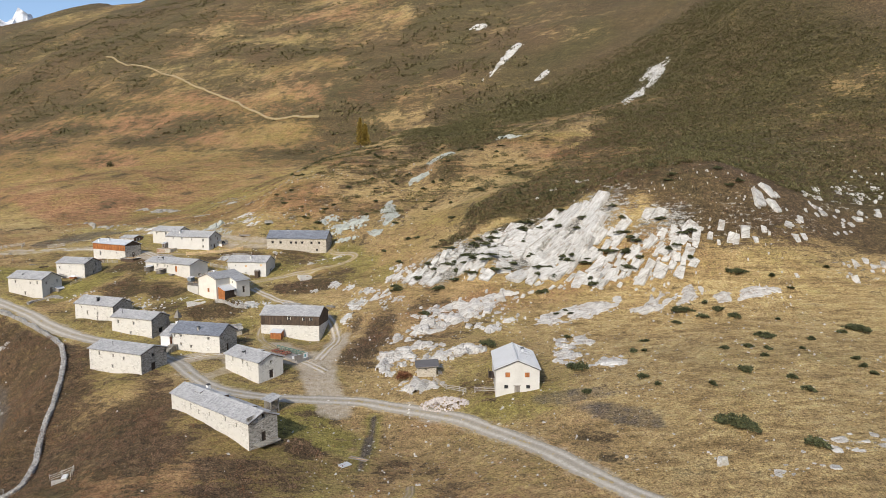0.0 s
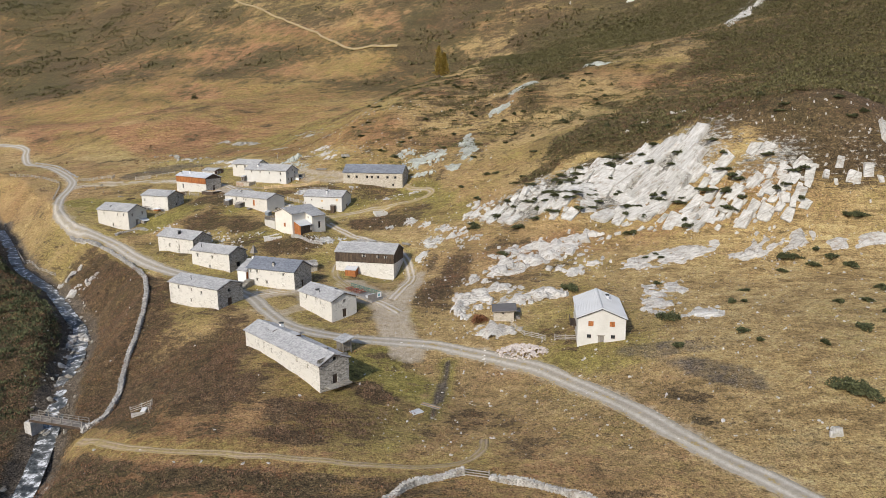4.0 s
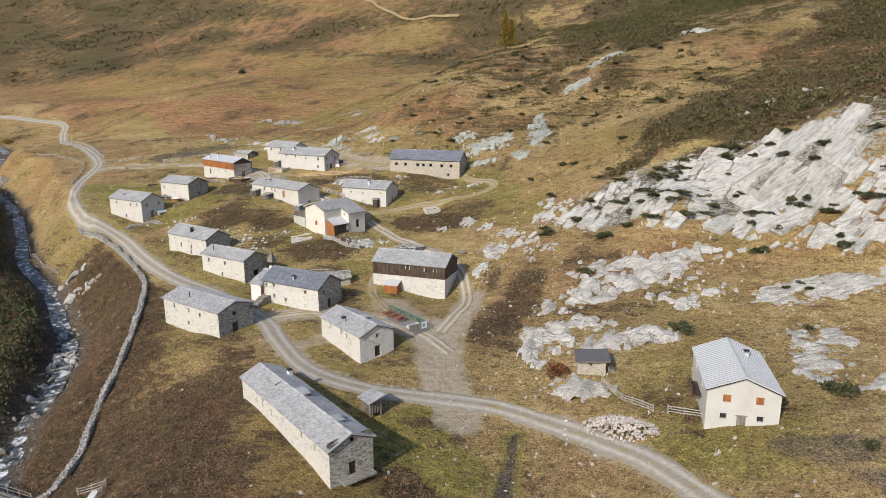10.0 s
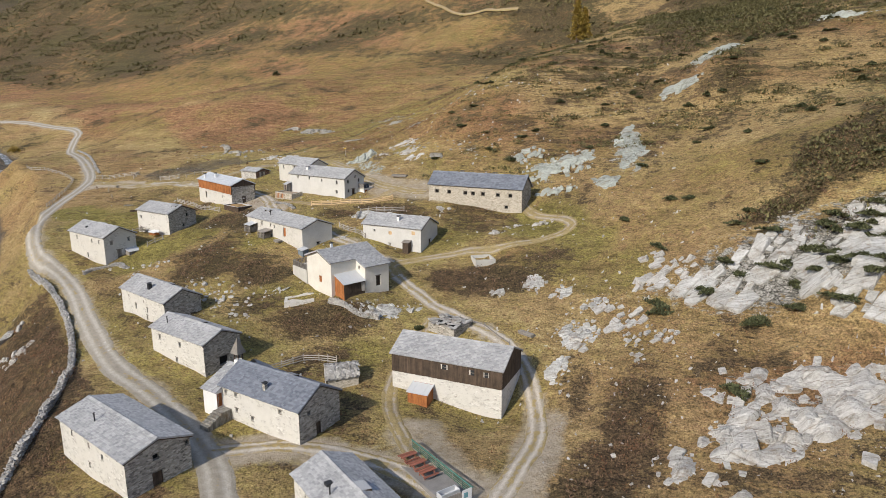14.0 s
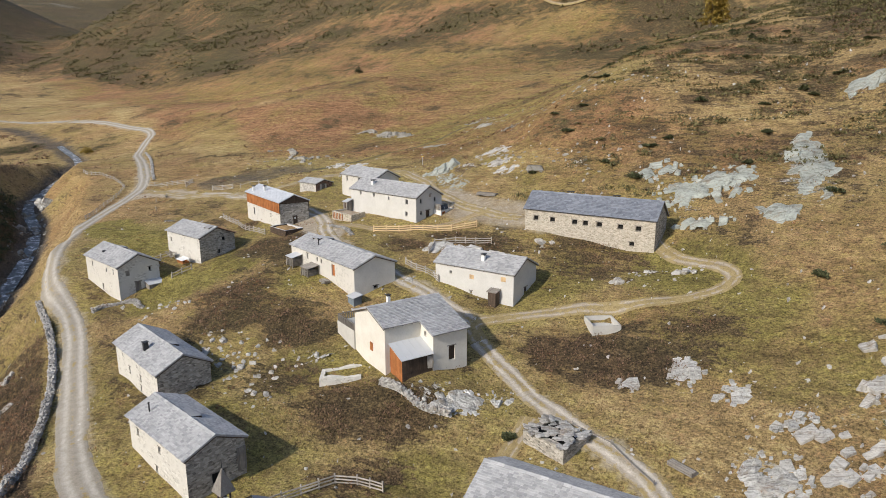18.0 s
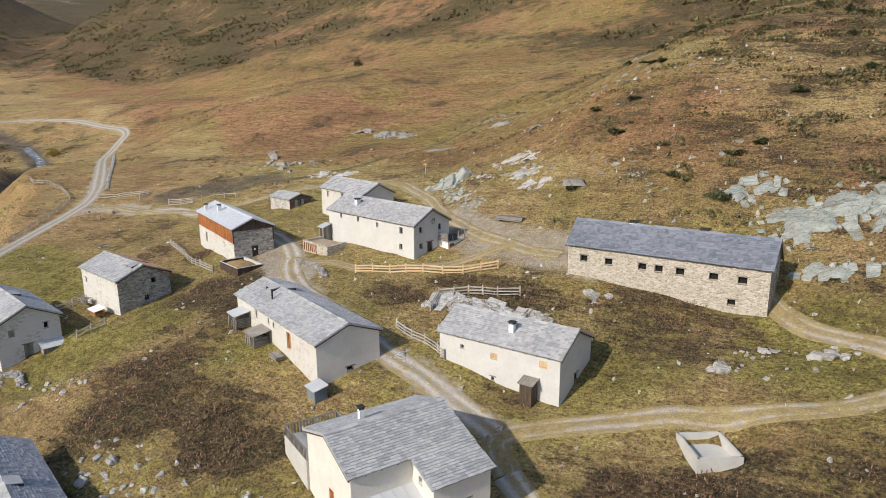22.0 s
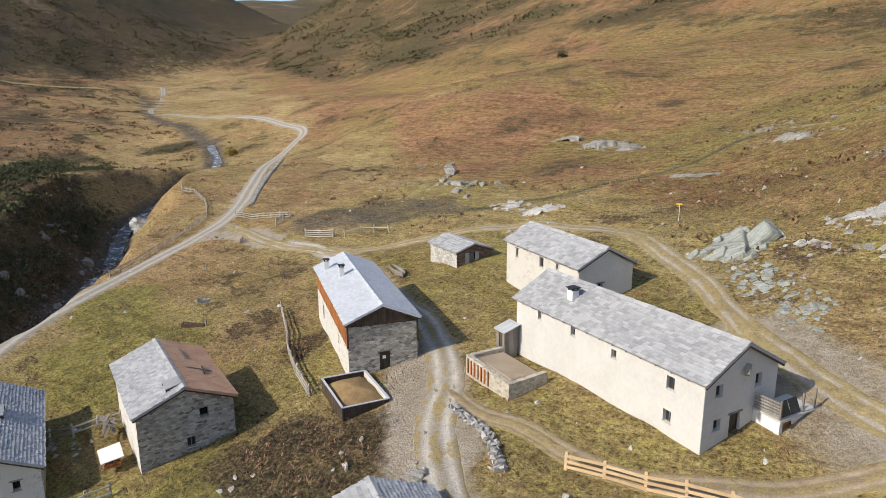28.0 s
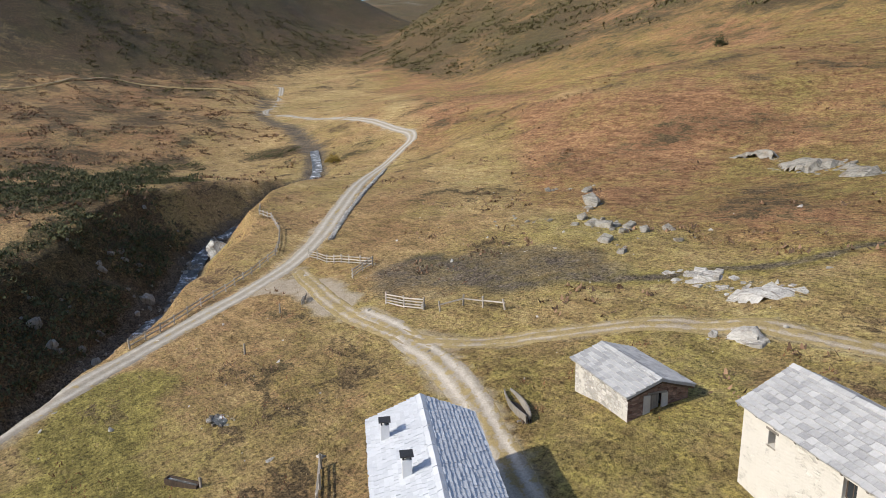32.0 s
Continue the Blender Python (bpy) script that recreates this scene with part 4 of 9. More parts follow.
# Bedrock that shows through the turf: middle, half lengths, turn, density.
ROCK_PATCHES = [
    (60, 116, 40, 12, -8, 0.85), (112, 96, 24, 8, -5, 0.45), (28, 121, 12, 9, 20, 0.75), (41, 94, 15, 9, -10, 0.8), (70, 82, 14, 5, 5, 0.6), (33, 73, 12, 8, -5, 0.75), (64, 63, 5, 12, -10, 0.65), (11, 112, 7, 6, 30, 0.65),
    (19, 171, 6, 13, 5, 0.85), (0, 168, 7, 7, 20, 0.6), (38, 203, 10, 9, 0, 0.7), (72, 214, 9, 5, 0, 0.65), (-52, 190, 5, 7, 40, 0.7), (-45, 181, 4, 6, 40, 0.6), (-86, 208, 9, 4, -15, 0.6), (-102, 262, 12, 5, -20, 0.6), (-31, 152, 6, 2, 0, 0.8),
    (-21, 118.5, 7, 3, 10, 0.75), (-42, 121, 4, 2, 0, 0.7), (160, 150, 40, 18, -20, 0.45), (145, 82, 22, 7, 5, 0.6), (97, 17, 10, 4, 0, 0.5), (147, 262, 9, 36, -38, 0.8), (91, 397, 8, 28, -45, 0.7), (82, 486, 12, 10, 0, 0.7), (112, 360, 9, 6, 40, 0.6), (126, 94, 26, 7, 10, 0.7), (160, 115, 22, 8, 35, 0.7),
    (-75, 78, 4, 9, 25, 0.7), (-205, 207, 5, 4, 0, 0.8), (-25, 183, 14, 5, -20, 0.5), (-60, 250, 22, 7, -25, 0.58), (-14, 120, 4, 3, 0, 0.5), (4, 126, 4, 6, 20, 0.5), (-58, 116, 8, 5, 0, 0.45), (-30, 212, 25, 8, -20, 0.4),
]


def patches(x, y, rows):
    out = np.zeros(x.shape)
    for px, py, rx, ry, turn, amount in rows:
        a = radians(turn)
        u, v = (x - px) * math.cos(a) + (y - py) * math.sin(a), (y - py) * math.cos(a) - (x - px) * math.sin(a)
        out = np.maximum(out, amount * (1 - ramp(np.hypot(u / rx, v / ry), 0.35, 1.3)))
    return out


side = 0.507 * (gx + 230) + 0.862 * (gy - 220)
m_ = -0.93 * (gx + 600) - 0.36 * (gy - 150)
bare = 0.5 * patches(gx, gy, ROCK_PATCHES) + 0.4 * patches(gx, gy, [(66, 115, 36, 13, -28, 1), (44, 119, 18, 9, 10, 1), (95, 95, 12, 9, -20, 1)]) + 0.45 * ramp(m_, 120, 400) * ramp(lumps(gx, gy, 70, 31), 0.0, 0.6)
rust = 0.3 + 0.8 * (ramp(side, 55, 95) * (1 - 0.6 * ramp(side, 230, 330)) * ramp(-gx, -40, 40)) + 0.35 * ramp(-side, 10, 60) * (1 - ramp(-side, 150, 260)) + 0.15 * lumps(gx, gy, 40, 32)
run_ = -0.862 * (gx + 230) + 0.507 * (gy - 220)
rust = rust + 0.5 * ramp(side, 20, 70) * lumps(run_ * 0.22 + 0.3 * side, side, 15, 73) + 0.3 * ramp(side, 20, 70) * lumps(run_ * 0.22 + 0.3 * side, side, 5, 76) + 0.2 * lumps(gx, gy, 13, 74)
rust = rust * (0.6 + 0.4 * ramp(np.hypot(gx + 30, gy - 110), 40, 120)) + 0.45 * patches(gx, gy, [(60, 96, 50, 8, -5, 1), (5, 132, 24, 16, 0, 0.5), (-60, 128, 30, 14, 20, 0.5), (30, 115, 16, 22, 0, 0.6), (-110, 175, 30, 20, 30, 0.35), (-100, 235, 50, 12, -20, 0.3), (30, 90, 14, 20, 0, 0.6)])
rust = rust * (1 - 0.85 * ramp(gx, 50, 75) * (1 - ramp(gy, 70, 95)))
cover = np.stack([*zones(gx, gy), bare], -1)
ny_, nx_ = gx.shape
me = bpy.data.meshes.new("ground")
me.vertices.add(gx.size)
me.vertices.foreach_set("co", np.stack([gx, gy, height], -1).ravel())
idx = np.arange(gx.size).reshape(ny_, nx_)
quads = np.stack([idx[:-1, :-1], idx[:-1, 1:], idx[1:, 1:], idx[1:, :-1]], -1).reshape(-1, 4)
me.loops.add(quads.size)
me.loops.foreach_set("vertex_index", quads.ravel())
me.polygons.add(len(quads))
me.polygons.foreach_set("loop_start", np.arange(len(quads)) * 4)
me.polygons.foreach_set("use_smooth", np.ones(len(quads), bool))
me.update(calc_edges=True)
layer = me.attributes.new("cover", "FLOAT_COLOR", "POINT")
layer.data.foreach_set("color", cover.astype(np.float32).ravel())
layer = me.attributes.new("rust", "FLOAT", "POINT")
layer.data.foreach_set("value", rust.astype(np.float32).ravel())
# the shrubs of the upper slopes stay green
upper = np.maximum(ramp(side, 100, 170), ramp(gx, 25, 45) * ramp(gy, 112, 125)) * (0.65 + 0.35 * lumps(gx, gy, 30, 93))
layer = me.attributes.new("olive", "FLOAT", "POINT")
layer.data.foreach_set("value", np.clip(upper, 0, 1).astype(np.float32).ravel())
# gravel spread beside the ways and over the yards: line, half width, density
worn = np.zeros(gx.shape)
for line, wide, amount in ((ROAD, 2.1, 0.6), (TRACKS["O"], 1.5, 0.7), (TRACKS["N"], 1.3, 0.5), (TRACKS["G"][:11], 1.4, 0.7), (TRACKS["yard"], 2.6, 0.85), ([(13, 53.5), (10.5, 58), (8.5, 64), (7, 71), (3, 77), (-2, 82), (-6, 88)], 3.8, 0.8),
                           ([(8, 74), (9, 84), (9.5, 94)], 2.6, 0.8), ([(-73, 168), (-67, 161.5), (-61, 155.5)], 2.9, 1.2), ([(-46, 175), (-39, 170), (-31, 166), (-22, 164)], 4.2, 0.75), ([(-147, 190), (-138, 194), (-128, 191.5)], 2.6, 0.9), ([(-20, 66), (-14, 72), (-16, 80)], 1.6, 0.7)):
    worn = np.maximum(worn, amount * (1 - ramp(along(line, gx, gy)[0] + 0.7 * lumps(gx, gy, 3.0, 91), 0.75 * wide, 1.5 * wide)))
layer = me.attributes.new("worn", "FLOAT", "POINT")
layer.data.foreach_set("value", worn.astype(np.float32).ravel())
me.materials.append(LAND)
tagged(new("ground", me), "autumn alpine pasture of dry grass and dwarf shrubs", "ground", kind="structure")


def smooth_line(line, step=1.5):
    """Points at even steps along a rounded line."""
    p = [np.array(c[:2], float) for c in line]
    p = [2 * p[0] - p[1], *p, 2 * p[-1] - p[-2]]
    out = []
    for a, b, c, d in zip(p, p[1:], p[2:], p[3:]):
        n = max(2, int(np.linalg.norm(c - b) / step))
        for t in np.arange(n) / n:
            out.append(0.5 * (2 * b + (c - a) * t + (2 * a - 5 * b + 4 * c - d) * t**2 + (3 * b - a - 3 * c + d) * t**3))
    return np.array([*out, p[-2]])


def ribbon(name, line, width, material, label, lift=0.05, wobble=0.25, category="road", crown=0.05, verge=-0.06, taper=0.0):
    """A way laid on the ground, with ragged edges and two shallow ruts."""
    c = smooth_line(line, 1.0)
    c += np.stack([lumps(c[:, 0], c[:, 1], 5.0, 51), lumps(c[:, 0], c[:, 1], 5.0, 52)], 1) * 0.09
    d = np.gradient(c, axis=0)
    d /= np.linalg.norm(d, axis=1)[:, None] + 1e-9
    nrm = np.stack([-d[:, 1], d[:, 0]], 1)
    run = np.arange(len(c)) * 1.0
    seed = len(line)
    broad_ = (1 + 0.1 * lumps(run, run * 0, 9.0, seed + 2)) * (1 - 0.9 * (taper > 0) * ramp(run - run[-1] + taper, 0, taper + 0.01))
    off = []
    sides = (-1.15, -0.85, -0.62, -0.48, -0.3, 0, 0.3, 0.48, 0.62, 0.85, 1.15)
    for k, f in enumerate(sides):
        w = width / 2 * broad_ * (f + (abs(f) > 0.8) * wobble * np.sign(f) * (lumps(run, run * 0 + k, 2.6, seed) + 0.5 * lumps(run, run * 0 + k, 1.1, seed + 1)) * 0.45)
        q = c + nrm * np.asarray(w)[:, None]
        low = verge if abs(f) > 1 else lift + crown * (1 - abs(f)) - 0.05 * math.exp(-((abs(f) - 0.48) / 0.15) ** 2)
        off.append(np.stack([q[:, 0], q[:, 1], ground(q[:, 0], q[:, 1]) + low], 1))
    g = Geo()
    m, n = len(off), len(c)
    g.v = [tuple(off[k][i]) for k in range(m) for i in range(n)]
    g.f = [(k * n + i, k * n + i + 1, (k + 1) * n + i + 1, (k + 1) * n + i) for k in range(m - 1) for i in range(n - 1)]
    ob = g.part(name, material, None, label, True)
    layer = ob.data.attributes.new("across", "FLOAT", "POINT")
    layer.data.foreach_set("value", np.repeat(np.array(sides, np.float32), n))
    return tagged(ob, label, category, kind="structure")


ribbon("road", ROAD, 3.7, ROADWAY, "pale gravel road winding through the village", lift=0.07)
ribbon("track", TRACKS["G"][3:13], 2.6, LANE, "worn gravel cart track beside the timber barn", 0.05)
ribbon("track", TRACKS["G"][12:], 2.4, CARTWAY, "grassed cart track curving up to the stone barn", 0.05)
ribbon("track", TRACKS["mid"], 2.2, CARTWAY, "faint wheel tracks between cellar and barn", 0.045)
ribbon("track", TRACKS["N"], 2.4, CARTWAY, "pale dirt track behind the upper houses", 0.055)
ribbon("track", TRACKS["O"], 2.9, LANE, "gravel lane between the stone houses", 0.06)
ribbon("track", TRACKS["K"], 1.8, FOOTWAY, "trodden path along the wooden fence", 0.05)
ribbon("track", TRACKS["low"], 1.5, FOOTWAY, "grassy footpath from the bridge", 0.04)
ribbon("track", TRACKS["yard"], 2.6, LANE, "gravel yard between the barns", 0.045)
ribbon("track", TRACKS["up"], 1.3, FOOTWAY, "faint footpath across the upper hillside", 1.5, verge=0.8)
ribbon("track", TRACKS["left"], 2.6, FOOTWAY, "dirt track on the far bank", 1.3, verge=0.7)

# snowy range that closes the valley far beyond the ridge
u_, w_ = np.meshgrid(np.linspace(-620, 330, 60), np.linspace(-60, 420, 16))
px_, py_ = -1560 + 0.86 * u_ - 0.5 * w_, 2800 + 0.5 * u_ + 0.86 * w_
crest = np.sin(np.clip((w_ + 60) / 480, 0, 1) * math.pi) ** 0.7
pz_ = 380 + crest * (285 + 60 * np.abs(lumps(u_, w_, 110, 101)) + 55 * np.abs(lumps(u_, w_, 45, 102)) + 22 * lumps(u_, w_, 20, 103) + 0.05 * np.abs(u_ + 100))
range_geo = Geo()
range_geo.v = [tuple(c) for c in np.stack([px_, py_, pz_], -1).reshape(-1, 3)]
range_geo.f = [(r * 60 + i, r * 60 + i + 1, r * 60 + 61 + i, r * 60 + 60 + i) for r in range(15) for i in range(59)]
tagged(range_geo.part("backdrop", two_scale("snow_streaked_rock", (0.30, 0.31, 0.34), (0.86, 0.87, 0.89), 0.012, 0.05, 0.9, 0.5, 3.0, 0.12)), "distant snow-streaked mountain range", "mountains", kind="structure")

# water
line = smooth_line([(x, y) for x, y, _ in STREAM if y < 300], 2.0)
bed = along(STREAM, line[:, 0], line[:, 1])[1]
g = Geo()
d = np.gradient(line, axis=0)
d /= np.linalg.norm(d, axis=1)[:, None]
for k, f in enumerate((-1.7, -0.6, 0.6, 1.7)):
    for i, (x, y) in enumerate(line):
        g.v.append((x - d[i, 1] * f, y + d[i, 0] * f, bed[i] + 0.35 + 0.12 * math.sin(i * 2.1 + k)))
n = len(line)
g.f = [(k * n + i, k * n + i + 1, (k + 1) * n + i + 1, (k + 1) * n + i) for k in range(3) for i in range(n - 1)]
tagged(g.part("water", WATER, None, "", True), "foaming mountain stream in its rocky gorge", "stream", kind="structure")


# ---- houses ----
SLATE_MESHES = {}


def slates(parent, roof, corners, material, size=(0.38, 0.28), pieces=0, seed=1):
    """Stone slates in overlapping rows on a slope; corners: eave start, eave end, ridge end, ridge start."""
    e0, e1, r1, r0 = (Vector(c) for c in corners)
    rnd = random.Random(seed)
    up = r0 - e0
    n_rows = max(2, round(up.length / size[1]))
    normal = (e1 - e0).cross(up).normalized()
    g = Geo()
    for r in range(n_rows):
        a, b = e0 + up * (r / n_rows), e1 + (r1 - e1) * (r / n_rows)
        length = (b - a).length
        d = (b - a).normalized()
        rise = up.normalized()
        tall = up.length / n_rows
        u = -rnd.uniform(0, size[0])
        while u < length - 0.05:
            w = size[0] * rnd.uniform(0.7, 1.35)
            u0, u1 = max(u, 0) + 0.008, min(u + w, length) - 0.008
            u += w
            if u1 - u0 < 0.08:
                continue
            t = 0.035 * rnd.uniform(0.7, 1.5)
            lo = -0.04 - rnd.uniform(0, 0.05)
            hi = tall + 0.1
            if r == n_rows - 1:
                hi = tall
            p = [a + d * u0 + rise * lo, a + d * u1 + rise * (lo + rnd.uniform(-0.03, 0.03)), a + d * u1 + rise * hi, a + d * u0 + rise * hi]
            front, back = normal * (t + 0.05), normal * 0.012
            c = [p[0], p[1], p[2], p[3], p[0] + front, p[1] + front + normal * rnd.uniform(-0.01, 0.015), p[2] + back, p[3] + back]
            f = [(4, 5, 6, 7), (0, 1, 5, 4), (1, 2, 6, 5), (3, 0, 4, 7)]
            if pieces > 0:
                pieces -= 1
                one = Geo().add([q - p[0] for q in c], f)
                ob = one.part("slate", material, roof)
                ob.location = p[0]
            else:
                g.add(c, f)
    if g.f:
        tagged(g.part("slate_course", material, roof), "overlapping courses of split stone slates", kind="stuff")


def fill_hole(parent, a, b, hole, style, thick):
    """What stands in an opening: a window with frame and panes, a shutter, a door or a black panel for the unlit
    inside.
    """
    a, b = Vector((*a, 0)), Vector((*b, 0))
    d = (b - a).normalized()
    out = Vector((d.y, -d.x, 0))
    u0, z0, u1, z1 = hole
    base = a + d * u0
    m = Matrix(((d.x, -out.x, 0, base.x), (d.y, -out.y, 0, base.y), (0, 0, 1, z0), (0, 0, 0, 1)))
    w, h = u1 - u0, z1 - z0
    depth = min(0.22, thick * 0.6)

    def put(g, name, mat, owner, label=""):
        ob = g.part(name, mat, owner, label)
        if owner is parent:
            ob.matrix_basis = m
        return ob

    if style in ("window", "white", "brown"):
        mat = {"window": GREY_WOOD, "white": WHITE, "brown": DARK_WOOD}[style]
        t = 0.06
        f = Geo().box(0, depth, 0, w, depth + 0.06, t).box(0, depth, h - t, w, depth + 0.06, h).box(0, depth, t, t, depth + 0.06, h - t).box(w - t, depth, t, w, depth + 0.06, h - t)
        f.box(w / 2 - 0.02, depth + 0.01, t, w / 2 + 0.02, depth + 0.05, h - t)
        win = put(f, "window", mat, parent, "small window in a deep reveal")
        put(Geo().box(t, depth + 0.02, t, w / 2 - 0.02, depth + 0.035, h - t), "pane", GLASS, win)
        put(Geo().box(w / 2 + 0.02, depth + 0.02, t, w - t, depth + 0.035, h - t), "pane", GLASS, win)
    elif style in ("shutter", "red", "pale"):
        g = Geo()
        k = max(2, round(w / 0.2))
        for i in range(k):
            g.box(i * w / k + 0.006, 0.03, 0.02, (i + 1) * w / k - 0.006, 0.075, h - 0.02)
        g.box(0.04, 0.0, 0.15 * h, w - 0.04, 0.03, 0.15 * h + 0.08).box(0.04, 0.0, 0.78 * h, w - 0.04, 0.03, 0.78 * h + 0.08)
        put(g, "shutter", {"red": RED_WOOD, "pale": NEW_WOOD}.get(style, GREY_WOOD), parent, "closed board shutter")
    elif style in ("door", "dark_door", "red_door"):
        mat = {"door": GREY_WOOD, "dark_door": DARK_WOOD, "red_door": RED_WOOD}[style]
        f = Geo().box(0, depth - 0.05, 0, 0.09, depth + 0.08, h).box(w - 0.09, depth - 0.05, 0, w, depth + 0.08, h).box(0.09, depth - 0.05, h - 0.1, w - 0.09, depth + 0.08, h)
        fr = put(f, "door_frame", mat, parent)
        k = max(3, round(w / 0.2))
        g = Geo()
        for i in range(k):
            g.box(0.09 + i * (w - 0.18) / k + 0.004, depth + 0.01, 0.02, 0.09 + (i + 1) * (w - 0.18) / k - 0.004, depth + 0.05, h - 0.1)
        door = put(g, "door", mat, fr, "board door")
        put(Geo().box(w - 0.22, depth - 0.04, 0.95, w - 0.16, depth + 0.01, 1.05), "handle", IRON, door)
    else:
        # Black panel behind the hole: the unlit room's darkness is put into its colour.
        put(Geo().box(-0.05, thick + 0.02, -0.05, w + 0.05, thick + 0.06, h + 0.05), "dark_gap", BLACK, parent, "black panel standing in for the unlit inside of an unglazed opening")
    if style in ("window", "white", "brown", "gap") and h < 1.4:
        put(Geo().box(-0.08, -0.05, -0.07, w + 0.08, depth, -0.005, edge=0.015), "sill", GREY_ROCK if style == "gap" else CONCRETE, parent)
    if style in ("gap", "door", "dark_door"):
        put(Geo().box(-0.2, -0.02, h + 0.005, w + 0.2, 0.3, h + 0.14), "lintel", GREY_WOOD, parent)


def house(key, name, label, walls, roof_mat, openings, group="village houses", thick=0.45, over=0.3, deep=1.6, roof_thick=0.14, slate=(0.38, 0.28), pieces=0, chimneys=(), roof_label="", wall_labels=("", "", "", ""), seed=1, sheet=False):
    """A gabled house. walls: materials of the long front, near gable, long back and far gable. openings: (face, run from the face's start, width, foot below the eaves, height, style)."""
    x, y, eave, turn, half, width, rise, drop = PLAN[key]
    own = thing(name, house_pose(key), label, "house", group)
    l, w = half - over, width - over
    pitch = rise / width
    corner = [(-l, -w), (l, -w), (l, w), (-l, w)]
    foot = -drop - deep
    under = -roof_thick - 0.03
    lip = pitch * over + under
    faces = [("front_wall", 0, 1), ("gable_wall", 1, 2), ("back_wall", 2, 3), ("far_gable_wall", 3, 0)]
    for k, (nm, i, j) in enumerate(faces):
        a, b = corner[i], corner[j]
        n = math.dist(a, b)
        prof = [(0, lip), (n, lip)] if k % 2 == 0 else [(0, lip), (n / 2, lip + pitch * w), (n, lip)]
        holes = []
        for face, run, wide, low, tall, style in openings:
            if face == k:
                holes.append(((run, low, run + wide, low + tall), style))
        wall_geo(a, b, foot, prof, [h for h, _ in holes], thick).part(nm, walls[k], own, wall_labels[k])
        for h, style in holes:
            fill_hole(own, a, b, h, style, thick)
    for s, nm in ((-1, "roof_front"), (1, "roof_back")):
        e0, e1 = (half * (1 if s > 0 else -1), s * width, 0), (half * (-1 if s > 0 else 1), s * width, 0)
        q = [e0, e1, (e1[0], 0, rise), (e0[0], 0, rise)]
        mat = roof_mat[0 if s < 0 else 1] if isinstance(roof_mat, tuple) else roof_mat
        ob = Geo().slab(q, roof_thick).part(nm, mat, own, roof_label)
        if sheet:
            g = Geo()
            k = max(3, round(2 * half / 0.6))
            for i in range(k + 1):
                u = i / k
                p, t = Vector(q[0]).lerp(Vector(q[1]), u), Vector(q[3]).lerp(Vector(q[2]), u)
                lift = Vector((0, 0, 0.02))
                g.beam(p + lift, t + lift, 0.035, 0.05)
            g.part("standing_seams", mat, ob)
        else:
            slates(own, ob, q, mat, slate, pieces // 2, seed + (s > 0))
    n = max(4, round(2 * half / 0.7))
    for i in range(n):
        g = Geo()
        x0, x1 = -half + 2 * half * i / n, -half + 2 * half * (i + 1) / n - 0.015
        h = 0.09 + 0.015 * ((i * 7) % 3)
        g.add([(x0, -0.26, rise - 0.26 * pitch + h), (x1, -0.26, rise - 0.26 * pitch + h), (x1, 0, rise + h + 0.01), (x0, 0, rise + h + 0.01), (x1, 0.26, rise - 0.26 * pitch + h), (x0, 0.26, rise - 0.26 * pitch + h),
               (x0, -0.26, rise - 0.26 * pitch), (x1, -0.26, rise - 0.26 * pitch), (x1, 0.26, rise - 0.26 * pitch), (x0, 0.26, rise - 0.26 * pitch)], [(0, 1, 2, 3), (3, 2, 4, 5), (6, 7, 1, 0), (8, 9, 5, 4), (7, 8, 4, 2, 1), (9, 6, 0, 3, 5)])
        g.part("ridge_slate", roof_mat[0] if isinstance(roof_mat, tuple) else roof_mat, own)
    for s in (1, -1):
        g = Geo()
        xx = s * (half - 0.06)
        for t in (-1, 1):
            g.beam((xx, t * (width - 0.05), -roof_thick - 0.06), (xx, 0, rise - roof_thick - 0.06), 0.07, 0.16)
        g.part("barge_board", DARK_WOOD if not sheet else IRON, own)
    for t in (-1, 1):
        n = max(4, int(2 * half / 1.3))
        me = Geo().beam((0, t * (width - 0.06), -roof_thick - 0.06 + 0.06 * pitch), (0, t * (w - 0.2), -roof_thick - 0.06 + (over + 0.2) * pitch), 0.1, 0.12).mesh("rafter")
        me.materials.append(GREY_WOOD)
        for i in range(n + 1):
            piece("rafter", me, own, Matrix.Translation((-half + 0.1 + (2 * half - 0.2) * i / n, 0, 0)))
    for cx, cy, tall, size, mat in chimneys:
        chimney(own, cx, cy, rise - abs(cy) * pitch, tall, size, mat)
    return own


def chimney(own, cx, cy, z, tall, size, mat):
    s = size / 2
    st = Geo().box(cx - s, cy - s, z - 0.4, cx + s, cy + s, z + tall, edge=0.02).part("chimney", mat, own)
    c = Geo()
    for dx in (-1, 1):
        for dy in (-1, 1):
            c.box(cx + dx * s * 0.75 - 0.05, cy + dy * s * 0.75 - 0.05, z + tall, cx + dx * s * 0.75 + 0.05, cy + dy * s * 0.75 + 0.05, z + tall + 0.2)
    c.box(cx - s - 0.1, cy - s - 0.1, z + tall + 0.2, cx + s + 0.1, cy + s + 0.1, z + tall + 0.27, edge=0.02)
    c.part("cap", IRON, st, "dark slate cap on stubby posts")


